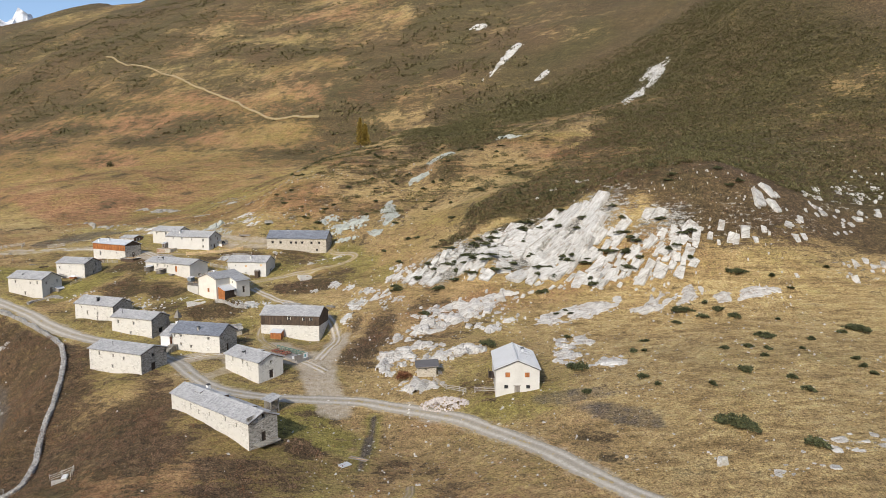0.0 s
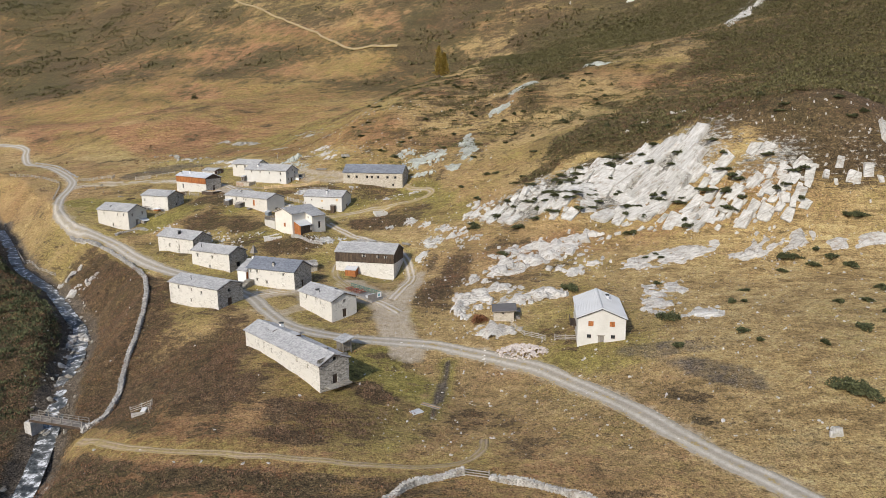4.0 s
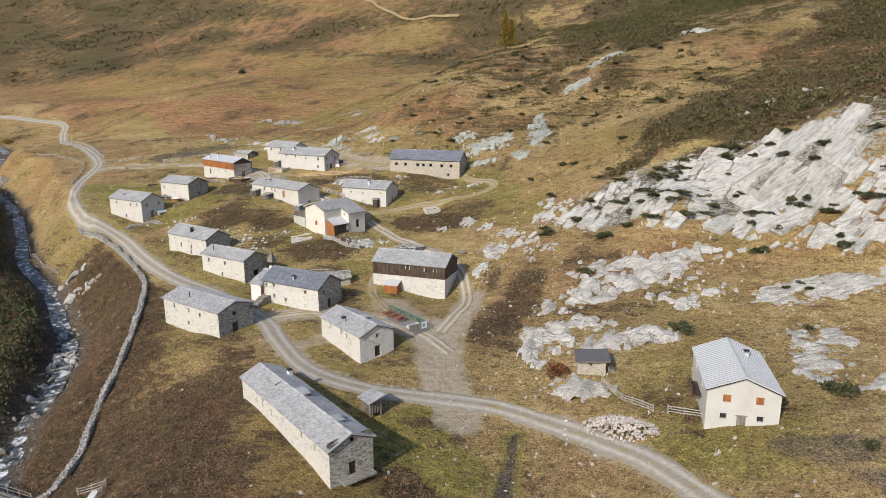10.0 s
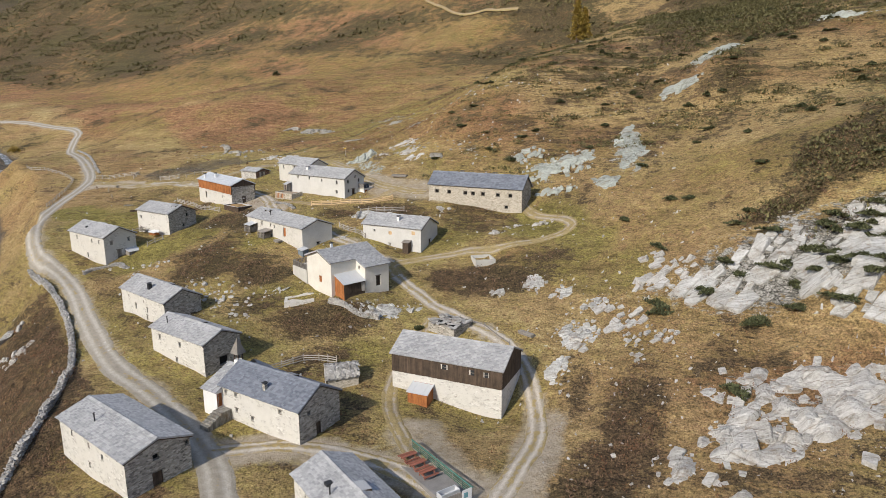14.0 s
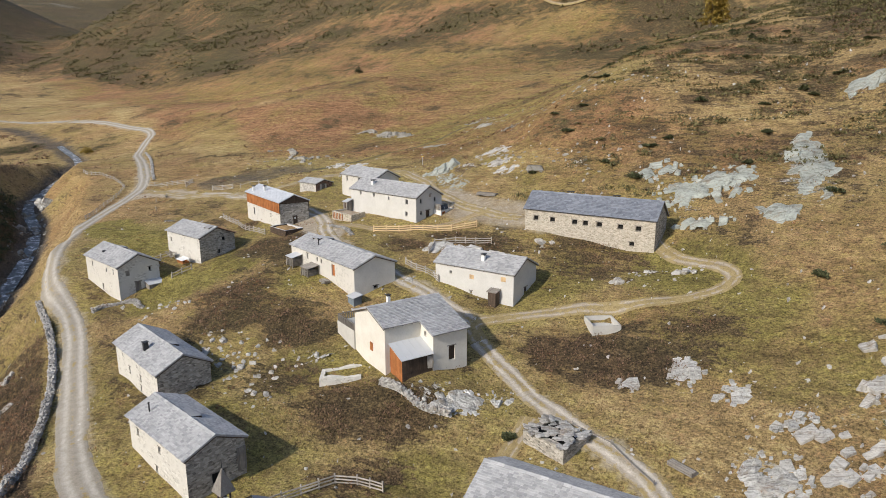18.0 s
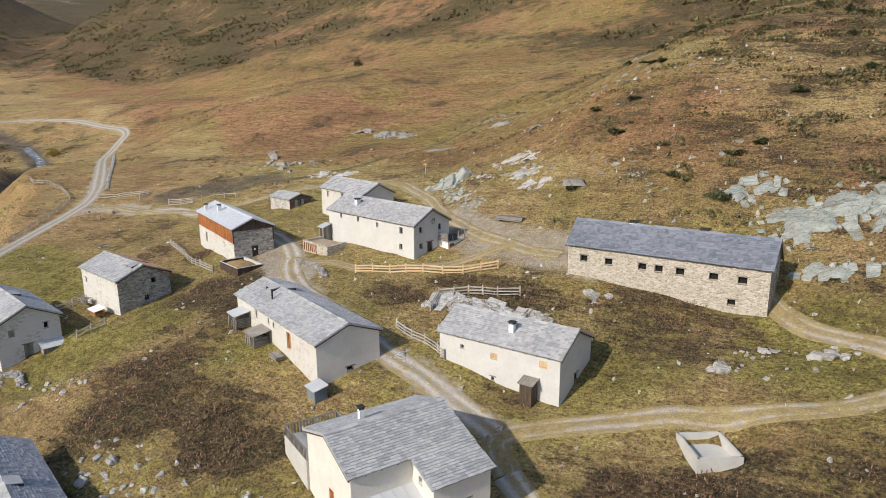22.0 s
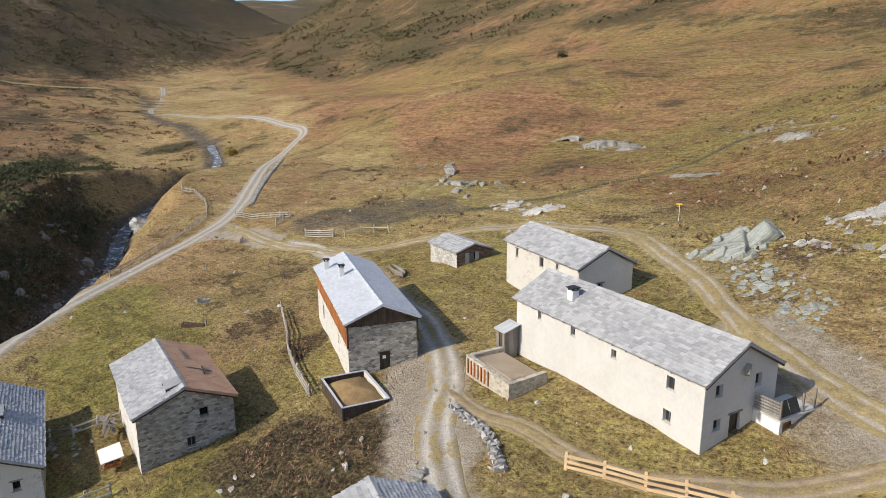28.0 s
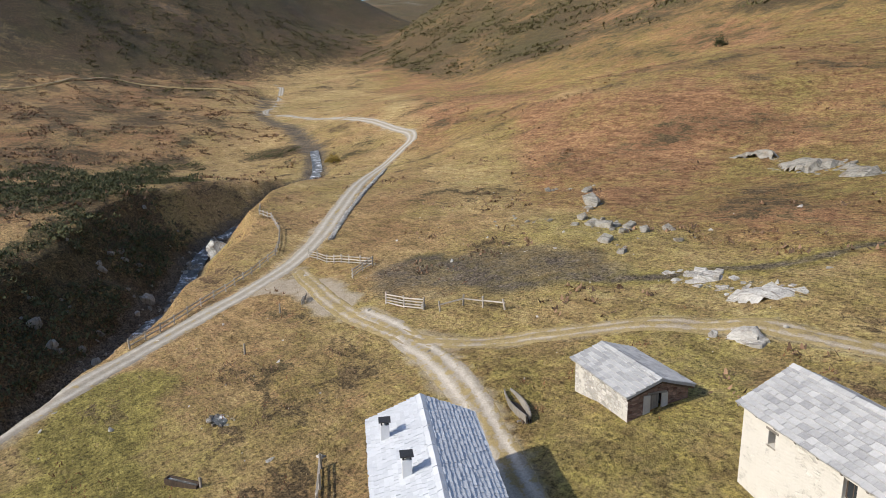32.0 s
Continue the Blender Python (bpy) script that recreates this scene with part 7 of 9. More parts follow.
fill_hole(hut, (-1.95, -2.55), (1.95, -2.55), (0.7, -0.2, 1.5, 1.35), "red_door", 0.35)

# ruined cellar behind the timber barn
cel = thing("stone_cellar", on_ground(-6.2, 113.6, -28), "half-buried stone cellar with a collapsed roof", "ruin")
wall_geo((-5.2, -2.0), (0.4, -2.0), -1, [(0, 1.2), (5.6, 1.4)], [], 0.6).part("wall", GREY_STONE, cel)
wall_geo((0.4, -2.0), (0.4, 2.4), -1, [(0, 1.4), (4.4, 1.2)], [], 0.6).part("wall", GREY_STONE, cel)
wall_geo((0.4, 2.4), (-5.2, 2.4), -1, [(0, 1.2), (5.6, 1.2)], [], 0.6).part("wall", GREY_STONE, cel)
wall_geo((-5.2, 2.4), (-5.2, -2.0), -1, [(0, 1.2), (4.4, 1.2)], [], 0.6).part("wall", GREY_STONE, cel)
rnd = random.Random(8)
for i in range(70):
    x, y = rnd.uniform(-5.3, 0.5), rnd.uniform(-2.1, 2.4)
    if abs(x + 2.6) < 0.6 and abs(y - 0.2) < 0.5:
        continue
    piece("slab", rubble_mesh(rnd.randrange(14), ROCK), cel, pose(x, y, 1.35 + 0.35 * math.cos((y - 0.2) * 0.6) + rnd.uniform(-0.05, 0.08), rnd.uniform(-12, 12), rnd.uniform(-12, 12), rnd.uniform(0, 360)) @ Matrix.Diagonal((rnd.uniform(0.9, 1.7), rnd.uniform(0.8, 1.3), rnd.uniform(0.15, 0.3), 1)))
# Black sheet just under the slabs, put in for the darkness below the hole.
Geo().box(-5.0, -1.8, 0.9, 0.2, 2.2, 1.0).part("floor", BLACK, cel)
pole = fence([(-9.5, 114.6), (-7, 117.2), (-2.5, 114.8), (2.2, 110.4)], "thin grey pole fence behind the barn", GREY_WOOD, rails=1, tall=0.6, gap=3.2, rail_size=(0.1, 0.1), post=0.09)

# lattice shed by the road fork
sh = thing("open_shed", on_ground(0.6, 50.2, -42), "grey slatted shed with a slate roof on stilts", "shed")
for x in (-1.1, 1.1):
    for y in (-0.9, 0.9):
        Geo().box(x - 0.08, y - 0.08, -0.6, x + 0.08, y + 0.08, 2.7 + 0.25 * y).part("post", GREY_WOOD, sh)
for k in range(9):
    for y in (-0.95, 0.95):
        Geo().box(-1.0 + k * 0.24, y - 0.025, 0.5, -0.9 + k * 0.24, y + 0.025, 2.3).part("slat", GREY_WOOD, sh)
    if k < 7:
        for x in (-1.15, 1.15):
            Geo().box(x - 0.025, -0.85 + k * 0.26, 0.5, x + 0.025, -0.75 + k * 0.26, 2.3).part("slat", GREY_WOOD, sh)
Geo().box(-1.1, -0.9, 0.4, 1.1, 0.9, 0.5).part("floor", DARK_WOOD, sh)
q = [(-1.6, -1.4, 2.4), (1.6, -1.4, 2.4), (1.6, 1.4, 3.1), (-1.6, 1.4, 3.1)]
r = Geo().slab(q, 0.08).part("roof", SLATE, sh)
slates(sh, r, q, SLATE, seed=71)
Geo().beam((-1.7, -0.9, -0.4), (-1.15, -0.9, 0.5), 0.8, 0.1).part("ramp", GREY_WOOD, sh)

# shed beside the farmhouse
cs = thing("garden_shed", on_ground(32.3, 64.6, 3), "low stone shed with a dark sheet roof", "shed")
wall_geo((-2.3, -1.3), (2.0, -1.3), -1.2, [(0, 1.9), (4.3, 2.1)], [(1.8, 1.2, 2.2, 1.6)], 0.3).part("wall", TAN_STONE, cs)
wall_geo((2.0, -1.3), (2.0, 1.6), -1.2, [(0, 2.1), (2.9, 2.7)], [], 0.3).part("wall", DARK_WOOD, cs)
wall_geo((2.0, 1.6), (-2.3, 1.6), -1.2, [(0, 2.7), (4.3, 2.5)], [], 0.3).part("wall", GREY_WOOD, cs)
wall_geo((-2.3, 1.6), (-2.3, -1.3), -1.2, [(0, 2.5), (2.9, 1.9)], [], 0.3).part("wall", TAN_STONE, cs)
Geo().slab([(-2.7, -1.8, 1.95), (2.6, -1.8, 2.2), (2.6, 1.9, 2.85), (-2.7, 1.9, 2.6)], 0.1).part("roof", two_scale("dark_sheet", (0.09, 0.085, 0.085), (0.16, 0.15, 0.15), rough=0.7), cs, "dark grey sheet roof")
Geo().beam((-2.75, -1.83, 1.93), (2.65, -1.83, 2.18), 0.08, 0.14).part("fascia", GREY_WOOD, cs)
for i in range(10):
    Geo().tube((2.5 + 0.25 * (i % 4), -1.0 + 0.0 * i, 0.12 + 0.24 * (i // 4)), (2.5 + 0.25 * (i % 4), 0.2, 0.12 + 0.24 * (i // 4)), 0.11, 0.11, 8).part("log", GREY_WOOD, cs)

# picnic terrace behind the low house
pic = thing("deck", pose(-2.4, 79.2, gz(-2.4, 79.2) + 0.25, 0, 0, -41), "timber deck with a green railing", "deck")
Geo().box(-5.4, -1.0, -1.6, 6.2, 2.3, 0.0, edge=0.03).part("platform", two_scale("grey_deck_boards", (0.17, 0.16, 0.15), (0.32, 0.30, 0.28), 0.8, 7), pic)
for i in range(8):
    x = -6.0 + i * 1.7
    Geo().box(x - 0.05, 2.1, 0, x + 0.05, 2.2, 1.1).part("post", GREY_WOOD, pic)
GREEN_MESH = two_scale("green_netting", (0.03, 0.10, 0.07), (0.09, 0.2, 0.15), 0.8, 8)
for k in range(4):
    Geo().box(-6.0, 2.13, 0.2 + 0.25 * k, 6.0, 2.17, 0.28 + 0.25 * k).part("green_rail", GREEN_MESH, pic, "green netting rail")
Geo().box(-6.1, 2.08, 1.1, 6.1, 2.22, 1.18).part("handrail", two_scale("teal_rail_paint", (0.05, 0.14, 0.11), (0.14, 0.27, 0.22), 0.8, 8), pic)
Geo().box(6.1, -2.0, 0.0, 6.2, 0.6, 1.2).part("panel", GREY_WOOD, pic)
Geo().box(6.21, 0.7, 0.1, 6.26, 1.9, 1.35).part("notice_board", WHITE, pic, "pale notice board with blue shapes")
Geo().box(6.262, 0.9, 0.4, 6.27, 1.4, 1.0).part("poster", two_scale("blue_print", (0.1, 0.25, 0.3), (0.25, 0.5, 0.5)), pic)
tbl = thing("picnic_table", pose(-2.4, 79.2, gz(-2.4, 79.2) + 0.25, 0, 0, -41) @ pose(-4, 0.4, 0), "red-brown wooden picnic table on the deck", "table", "picnic tables")
RED_PAINT = timber("red_brown_table_wood", (0.16, 0.055, 0.035), (0.36, 0.14, 0.09), axis=1)
for i in range(4):
    Geo().box(-0.38 + i * 0.19, -1.0, 0.71, -0.21 + i * 0.19, 1.0, 0.75).part("tabletop_board", RED_PAINT, tbl)
for x in (-0.78, 0.78):
    Geo().box(x - 0.15, -1.0, 0.42, x + 0.15, 1.0, 0.46).part("bench_seat", RED_PAINT, tbl)
for y in (-0.7, 0.7):
    Geo().beam((-0.6, y, 0), (-0.25, y, 0.7), 0.07, 0.1).part("leg", RED_PAINT, tbl)
    Geo().beam((0.6, y, 0), (0.25, y, 0.7), 0.07, 0.1).part("leg", RED_PAINT, tbl)
    Geo().box(-0.9, y - 0.04, 0.34, 0.9, y + 0.04, 0.42).part("crossbar", RED_PAINT, tbl)
for dx in (2.0, 4.0):
    copy_thing(tbl, tbl.matrix_world @ pose(dx, 0, 0))
tk = thing("water_trough", pose(-2.4, 79.2, gz(-2.4, 79.2) + 0.25, 0, 0, -41) @ pose(4.4, 0.2, 0), "grey metal trough standing on the deck", "trough")
for q in ((-0.5, -1.2, 0, 0.5, 1.2, 0.08), (-0.5, -1.2, 0.08, -0.42, 1.2, 0.6), (0.42, -1.2, 0.08, 0.5, 1.2, 0.6), (-0.42, -1.2, 0.08, 0.42, -1.12, 0.6), (-0.42, 1.12, 0.08, 0.42, 1.2, 0.6)):
    Geo().box(*q).part("side", SHEET, tk)

# planter box before the orange-boarded house
pb = thing("plank_yard", pose(-72.6, 159.0, gz(-72.6, 159.0), 0, 0, -26), "dark plank enclosure with a heap of brown hay", "enclosure")
for a, b in (((-3.0, -1.9), (3.0, -1.9)), ((3.0, -1.9), (3.0, 1.9)), ((-3.0, 1.9), (-3.0, -1.9))):
    boards(pb, a, b, -0.8, [(0, 0.9), (math.dist(a, b), 0.9)], DARK_WOOD, "board", 0.2, 0.06)
    wall_geo(a, b, -0.8, [(0, 0.88), (math.dist(a, b), 0.88)], [], 0.1).part("panel", DARK_WOOD, pb)
    Geo().beam((*a, 0.94), (*b, 0.94), 0.17, 0.06).part("coping", SHEET, pb)
wall_geo((3.0, 1.9), (-3.0, 1.9), -0.8, [(0, 0.9), (6.0, 0.9)], [], 0.1).part("white_wall", LIME, pb, "whitewashed back wall")
Geo().beam((3.0, 1.9, 0.94), (-3.0, 1.9, 0.94), 0.22, 0.07).part("coping", SHEET, pb)
g = Geo()
for r in range(4):
    for i in range(12):
        a = math.tau * i / 12
        cx_, sy_ = math.copysign(abs(math.cos(a)) ** 0.4, math.cos(a)), math.copysign(abs(math.sin(a)) ** 0.4, math.sin(a))
        g.v.append(((2.85 - r * 0.75) * cx_, (1.78 - r * 0.45) * sy_, [0.55, 0.85, 1.0, 1.15][r] + 0.1 * math.sin(5 * a + r)))
g.f = [(r * 12 + i, r * 12 + (i + 1) % 12, r * 12 + 12 + (i + 1) % 12, r * 12 + 12 + i) for r in range(3) for i in range(12)] + [tuple(range(36, 48))]
g.part("hay", two_scale("brown_hay", (0.20, 0.11, 0.045), (0.47, 0.33, 0.16), 1.2, 9, 0.95, 1.0, 0.1), pb, "heap of brown hay", True)

# concrete trough by the track
tr = thing("concrete_basin", on_ground(-7.1, 136.7, 26, 1.0), "square pale concrete basin sunk in the slope", "basin")
for a, b in (((-1.9, -2.1), (1.9, -2.1)), ((1.9, -2.1), (1.9, 2.1)), ((1.9, 2.1), (-1.9, 2.1)), ((-1.9, 2.1), (-1.9, -2.1))):
    wall_geo(a, b, -1.4, [(0, 0.55), (math.dist(a, b), 0.55)], [], 0.2).part("side", CONCRETE, tr)
Geo().box(-1.7, -1.9, -0.8, 1.7, 1.9, -0.3).part("bottom", CONCRETE, tr)

# boat-shaped wooden trough
bt = thing("hollowed_log", on_ground(-91.2, 184.5, -28), "pale hollowed log trough lying in the grass", "trough")
for s in (-1, 1):
    g = Geo()
    for i in range(9):
        t = i / 8
        x, w_ = -2.4 + 4.8 * t, 0.12 + 0.38 * math.sin(math.pi * min(1, 0.08 + t * 0.92))
        for y, z in ((w_ * s, 0.55), ((w_ + 0.1) * s, 0.55), ((w_ * 0.8 + 0.1) * s, -0.1), (w_ * 0.7 * s, -0.1)):
            g.v.append((x, y, z + 0.12 * t))
    order = (0, 1, 2, 3) if s > 0 else (3, 2, 1, 0)
    g.f = [(4 * i + order[a], 4 * i + order[(a + 1) % 4], 4 * i + 4 + order[(a + 1) % 4], 4 * i + 4 + order[a]) for i in range(8) for a in range(4)]
    g.part("side", GREY_WOOD, bt, "pale weathered timber side")
Geo().box(-2.2, -0.35, -0.1, 2.2, 0.35, 0.12).part("bottom", DARK_WOOD, bt)
for x in (-1.6, 1.6):
    Geo().box(x - 0.08, -0.6, -0.25, x + 0.08, 0.6, -0.08).part("bearer", GREY_WOOD, bt)

# bench and posts by the road fork
be = thing("bench", on_ground(-133.8, 190.3, -38), "plain pale plank bench beside the road fork", "bench")
Geo().box(-1.0, -0.2, 0.42, 1.0, 0.2, 0.48).part("seat", GREY_WOOD, be)
Geo().box(-1.0, 0.22, 0.6, 1.0, 0.28, 0.85).part("backrest", GREY_WOOD, be)
for x in (-0.75, 0.75):
    Geo().box(x - 0.1, -0.2, -0.2, x + 0.1, 0.2, 0.42).part("leg", GREY_ROCK, be)
    Geo().box(x - 0.04, 0.2, 0.3, x + 0.04, 0.24, 0.86).part("back_post", GREY_WOOD, be)
for x, y in ((-134.3, 187.1), (-125.8, 178.4)):
    po = Geo().tube((0, 0, -0.4), (0.05, 0.02, 1.25), 0.13, 0.1, 8).part("wooden_post", GREY_WOOD)
    po.matrix_world = on_ground(x, y)
    tagged(po, "weathered wooden post standing in dry grass", "post", "marker posts")
sp = thing("spring_pool", on_ground(-113.5, 170.5, 20), "small dark pool edged with stones", "pool")
Geo().box(-1.1, -0.7, -0.2, 1.1, 0.7, 0.06).part("water", WATER, sp)
for i in range(12):
    a = math.tau * i / 12
    piece("stone", rubble_mesh(i, GREY_ROCK), sp, pose(1.25 * math.cos(a), 0.85 * math.sin(a), 0.05, 0, 0, i * 50) @ Matrix.Diagonal((0.6, 0.5, 0.4, 1)))
lt = thing("log_trough", on_ground(-106.5, 164.5, 28), "dark wooden water trough in the meadow", "trough")
for q in ((-1.5, -0.3, -0.1, 1.5, -0.2, 0.4), (-1.5, 0.2, -0.1, 1.5, 0.3, 0.4), (-1.5, -0.2, -0.1, -1.4, 0.2, 0.4), (1.4, -0.2, -0.1, 1.5, 0.2, 0.4)):
    Geo().box(*q).part("side", DARK_WOOD, lt)
Geo().box(-1.4, -0.2, -0.05, 1.4, 0.2, 0.25).part("water", WATER, lt)
Geo().box(1.6, -0.08, -0.3, 1.76, 0.08, 1.0).part("spout_post", GREY_WOOD, lt)

# footbridge
br = thing("footbridge", pose(-50.6, 36, -17.0, 0, 0, -12), "grey timber footbridge with railings over the stream", "bridge")
for k in range(22):
    Geo().box(-6.2 + k * 0.56, -0.9, -0.06, -5.7 + k * 0.56, 0.9, 0.0).part("plank", GREY_WOOD, br)
for y in (-0.8, 0.8):
    Geo().box(-6.4, y - 0.15, -0.5, 6.4, y + 0.15, -0.07).part("girder", DARK_WOOD, br)
    for k in range(6):
        Geo().box(-6 + k * 2.4 - 0.06, y - 0.06 + 0.1 * (y > 0), -0.3, -6 + k * 2.4 + 0.06, y + 0.06 + 0.1 * (y > 0), 1.05).part("post", GREY_WOOD, br)
    for z in (0.5, 0.98):
        Geo().box(-6.1, y + 0.06, z, 6.1, y + 0.12, z + 0.12).part("rail", GREY_WOOD, br)
for x in (-6.6, 6.6):
    Geo().box(x - 0.8, -1.3, -4.5, x + 0.8, 1.3, -0.5, edge=0.1).part("abutment", WALL_STONE, br, "stone abutment")

# spring box, plank over ditch, stone slabs
bx = thing("spring_box", on_ground(-32, 31.2, 15), "small concrete spring box dug into the bank", "spring")
wall_geo((-1.2, -0.6), (1.2, -0.6), -1.0, [(0, 0.5), (2.4, 0.7)], [], 0.25).part("wall", WALL_STONE, bx)
Geo().box(0.3, -0.5, -0.3, 1.2, 1.2, 0.75, edge=0.05).part("lid", WHITE, bx, "white concrete lid")
pk = thing("plank_bridge", on_ground(19.6, 33.2, -28, 0.1), "pale planks laid across the ditch", "bridge")
for i in range(3):
    Geo().box(-1.9, -0.5 + i * 0.34, -0.02, 1.9, -0.2 + i * 0.34, 0.06).part("plank", NEW_WOOD if i == 1 else GREY_WOOD, pk)
sl = thing("sheet_cover", on_ground(17.4, 30.8, 40, 0.12), "white sheet lid over a stone spring box", "cover")
Geo().box(-1.0, -0.8, -0.05, 1.0, 0.8, 0.05, edge=0.02).part("sheet", SHEET, sl)
Geo().box(-0.9, -0.7, -0.6, 0.9, 0.7, -0.06).part("box", WALL_STONE, sl)


# lean-to stores against the long cream house
def store(x, y, turn, label, w_, d_, h_, roof_mat):
    own = thing("wood_store", beside("K", x, y, turn), label, "shed", "wood stores")
    for px in (-w_ / 2, w_ / 2):
        for py, ph in ((-d_ / 2, h_ - 0.35), (d_ / 2, h_)):
            Geo().box(px - 0.05, py - 0.05, -0.5, px + 0.05, py + 0.05, ph).part("post", GREY_WOOD, own)
    Geo().slab([(-w_ / 2 - 0.2, -d_ / 2 - 0.2, h_ - 0.3), (w_ / 2 + 0.2, -d_ / 2 - 0.2, h_ - 0.3), (w_ / 2 + 0.2, d_ / 2 + 0.1, h_ + 0.08), (-w_ / 2 - 0.2, d_ / 2 + 0.1, h_ + 0.08)], 0.06).part("roof", roof_mat, own)
    rr = random.Random(int(x * 10))
    for r_ in range(int((h_ - 0.5) / 0.2)):
        for i in range(int(w_ / 0.22)):
            Geo().tube((-w_ / 2 + 0.12 + i * 0.22, -d_ / 2 + 0.05 + rr.uniform(-0.05, 0.1), 0.1 + r_ * 0.2), (-w_ / 2 + 0.12 + i * 0.22, d_ / 2 - 0.1, 0.1 + r_ * 0.2), 0.1, 0.1, 6).part("log", GREY_WOOD, own)
    for i in range(5):
        Geo().beam((-w_ / 2 + i * w_ / 4, -d_ / 2 - 0.1, 0), (-w_ / 2 + i * w_ / 4 + rr.uniform(-0.1, 0.1), -d_ / 2 - 0.02, h_ - 0.5), 0.18, 0.03).part("leaning_board", GREY_WOOD, own)


xk = -PLAN["K"][4] + 0.3
yk = -PLAN["K"][5] + 0.3
store(xk + 3.0, yk - 1.0, 0, "small wood store with a patched sheet roof", 2.2, 1.7, 1.9, SHEET)
store(xk + 8.9, yk - 1.1, 0, "sagging wood store with a rusted roof", 2.4, 1.9, 1.7, GREY_WOOD)
ps = thing("log_stack", beside("K", xk + 13.6, yk - 0.9), "low stack of pale logs against the wall", "wood stack")
for i in range(9):
    Geo().tube((-0.9, -0.5 + 0.25 * (i % 5) + 0.12 * (i // 5), 0.12 + 0.22 * (i // 5)), (0.9, -0.5 + 0.25 * (i % 5) + 0.12 * (i // 5), 0.12 + 0.22 * (i // 5)), 0.12, 0.12, 8).part("log", GREY_WOOD, ps)
shed("tool_box", beside("K", 11.6, yk - 0.6), "blue-grey board hutch with a sheet lid", (1.7, 1.3), 1.3, 1.05, two_scale("blue_grey_paint", (0.13, 0.16, 0.18), (0.24, 0.28, 0.31), 0.8, 8), SHEET, door=False, category="hutch")
shed("privy", house_pose("L") @ pose(-PLAN["L"][4] + 0.3 + 10.85, -PLAN["L"][5] - 0.35, -4.75), "narrow dark board privy against the white wall", (1.25, 1.2), 2.25, 2.0, DARK_WOOD, GREY_WOOD, category="privy")
hp = thing("woodpile", house_pose("P") @ pose(-3.0, -PLAN["P"][5] - 0.9, -4.8), "untidy pile of planks beside the wall", "wood stack")
rnd = random.Random(12)
for i in range(14):
    Geo().beam((rnd.uniform(-1.2, -0.6), rnd.uniform(-0.7, 0.6), 0.08 + 0.09 * i), (rnd.uniform(0.7, 1.6), rnd.uniform(-0.7, 0.6), 0.1 + 0.09 * i), 0.18, 0.06).part("plank", GREY_WOOD, hp)
cv = thing("covered_pile", house_pose("P") @ pose(2.6, -PLAN["P"][5] - 1.4, -4.9), "pile of red-brown logs under a white sheet", "wood stack")
for i in range(12):
    Geo().tube((-1.0, -0.6 + 0.22 * (i % 6), 0.12 + 0.22 * (i // 6)), (1.0, -0.6 + 0.22 * (i % 6), 0.12 + 0.22 * (i // 6)), 0.11, 0.11, 7).part("log", RED_WOOD, cv)
Geo().slab([(-1.2, -0.9, 0.75), (1.2, -0.9, 0.7), (1.25, 0.8, 0.95), (-1.2, 0.8, 1.0)], 0.06).part("sheet", WHITE, cv)
lg = thing("log_heap", on_ground(4.6, 112.6, -35), "short grey logs stacked at the track's edge", "wood stack")
for i in range(7):
    Geo().tube((-1.4, -0.45 + 0.3 * (i % 4), 0.15 + 0.26 * (i // 4)), (1.4, -0.45 + 0.3 * (i % 4), 0.15 + 0.26 * (i // 4)), 0.15, 0.14, 8).part("log", GREY_WOOD, lg)
st = thing("slate_stack", on_ground(-28.2, 181.5, 10), "stack of grey stone slabs on timber bearers", "stone stack")
for i in range(7):
    Geo().box(-1.8 + 0.05 * i, -1.0, 0.2 + i * 0.14, 1.8 - 0.1 * i, 1.0 - 0.06 * i, 0.32 + i * 0.14, edge=0.03).part("slab", GREY_ROCK, st)
for x in (-1.3, 1.3):
    Geo().box(x - 0.1, -1.2, -0.2, x + 0.1, 1.2, 0.2).part("bearer", GREY_WOOD, st)
st2 = thing("plank_stack", on_ground(-35.5, 173.5, -12), "low stack of weathered planks in the grass", "wood stack")
for i in range(5):
    Geo().box(-2.2, -0.8 + i * 0.1, 0.05 + i * 0.1, 2.0, 0.7, 0.13 + i * 0.1).part("plank", GREY_WOOD, st2)
wl = thing("outdoor_stove_pole", house_pose("N") @ pose(3.2, 5.6, -4.0), "orange wooden pole with a pale cap", "pole")
Geo().tube((0, 0, -0.6), (0, 0, 3.2), 0.14, 0.13, 9).part("pole", NEW_WOOD, wl)
Geo().tube((0, 0, 3.2), (0, 0, 3.55), 0.26, 0.02, 9).part("cap", SHEET, wl)
Geo().slab([(-0.6 - 3.5, -1.6, 2.0), (-0.4, -1.6, 2.0), (-0.4, 0.9, 2.5), (-4.1, 0.9, 2.5)], 0.12).part("canopy", DARK_WOOD, wl, "flat board canopy behind the house")
for x in (-3.9, -0.6):
    Geo().box(x - 0.06, 0.7, -1.0, x + 0.06, 0.82, 2.4).part("canopy_post", GREY_WOOD, wl)
sg = thing("trail_sign", on_ground(-62.5, 203.5, 20), "yellow trail sign on a thin post", "sign")
Geo().tube((0, 0, -0.3), (0, 0, 2.2), 0.04, 0.04, 8).part("post", SHEET, sg)
YEL = two_scale("yellow_sign_paint", (0.75, 0.5, 0.02), (0.85, 0.6, 0.04), rough=0.5)
Geo().box(-0.4, -0.02, 1.95, 0.3, 0.02, 2.12).part("arrow", YEL, sg)
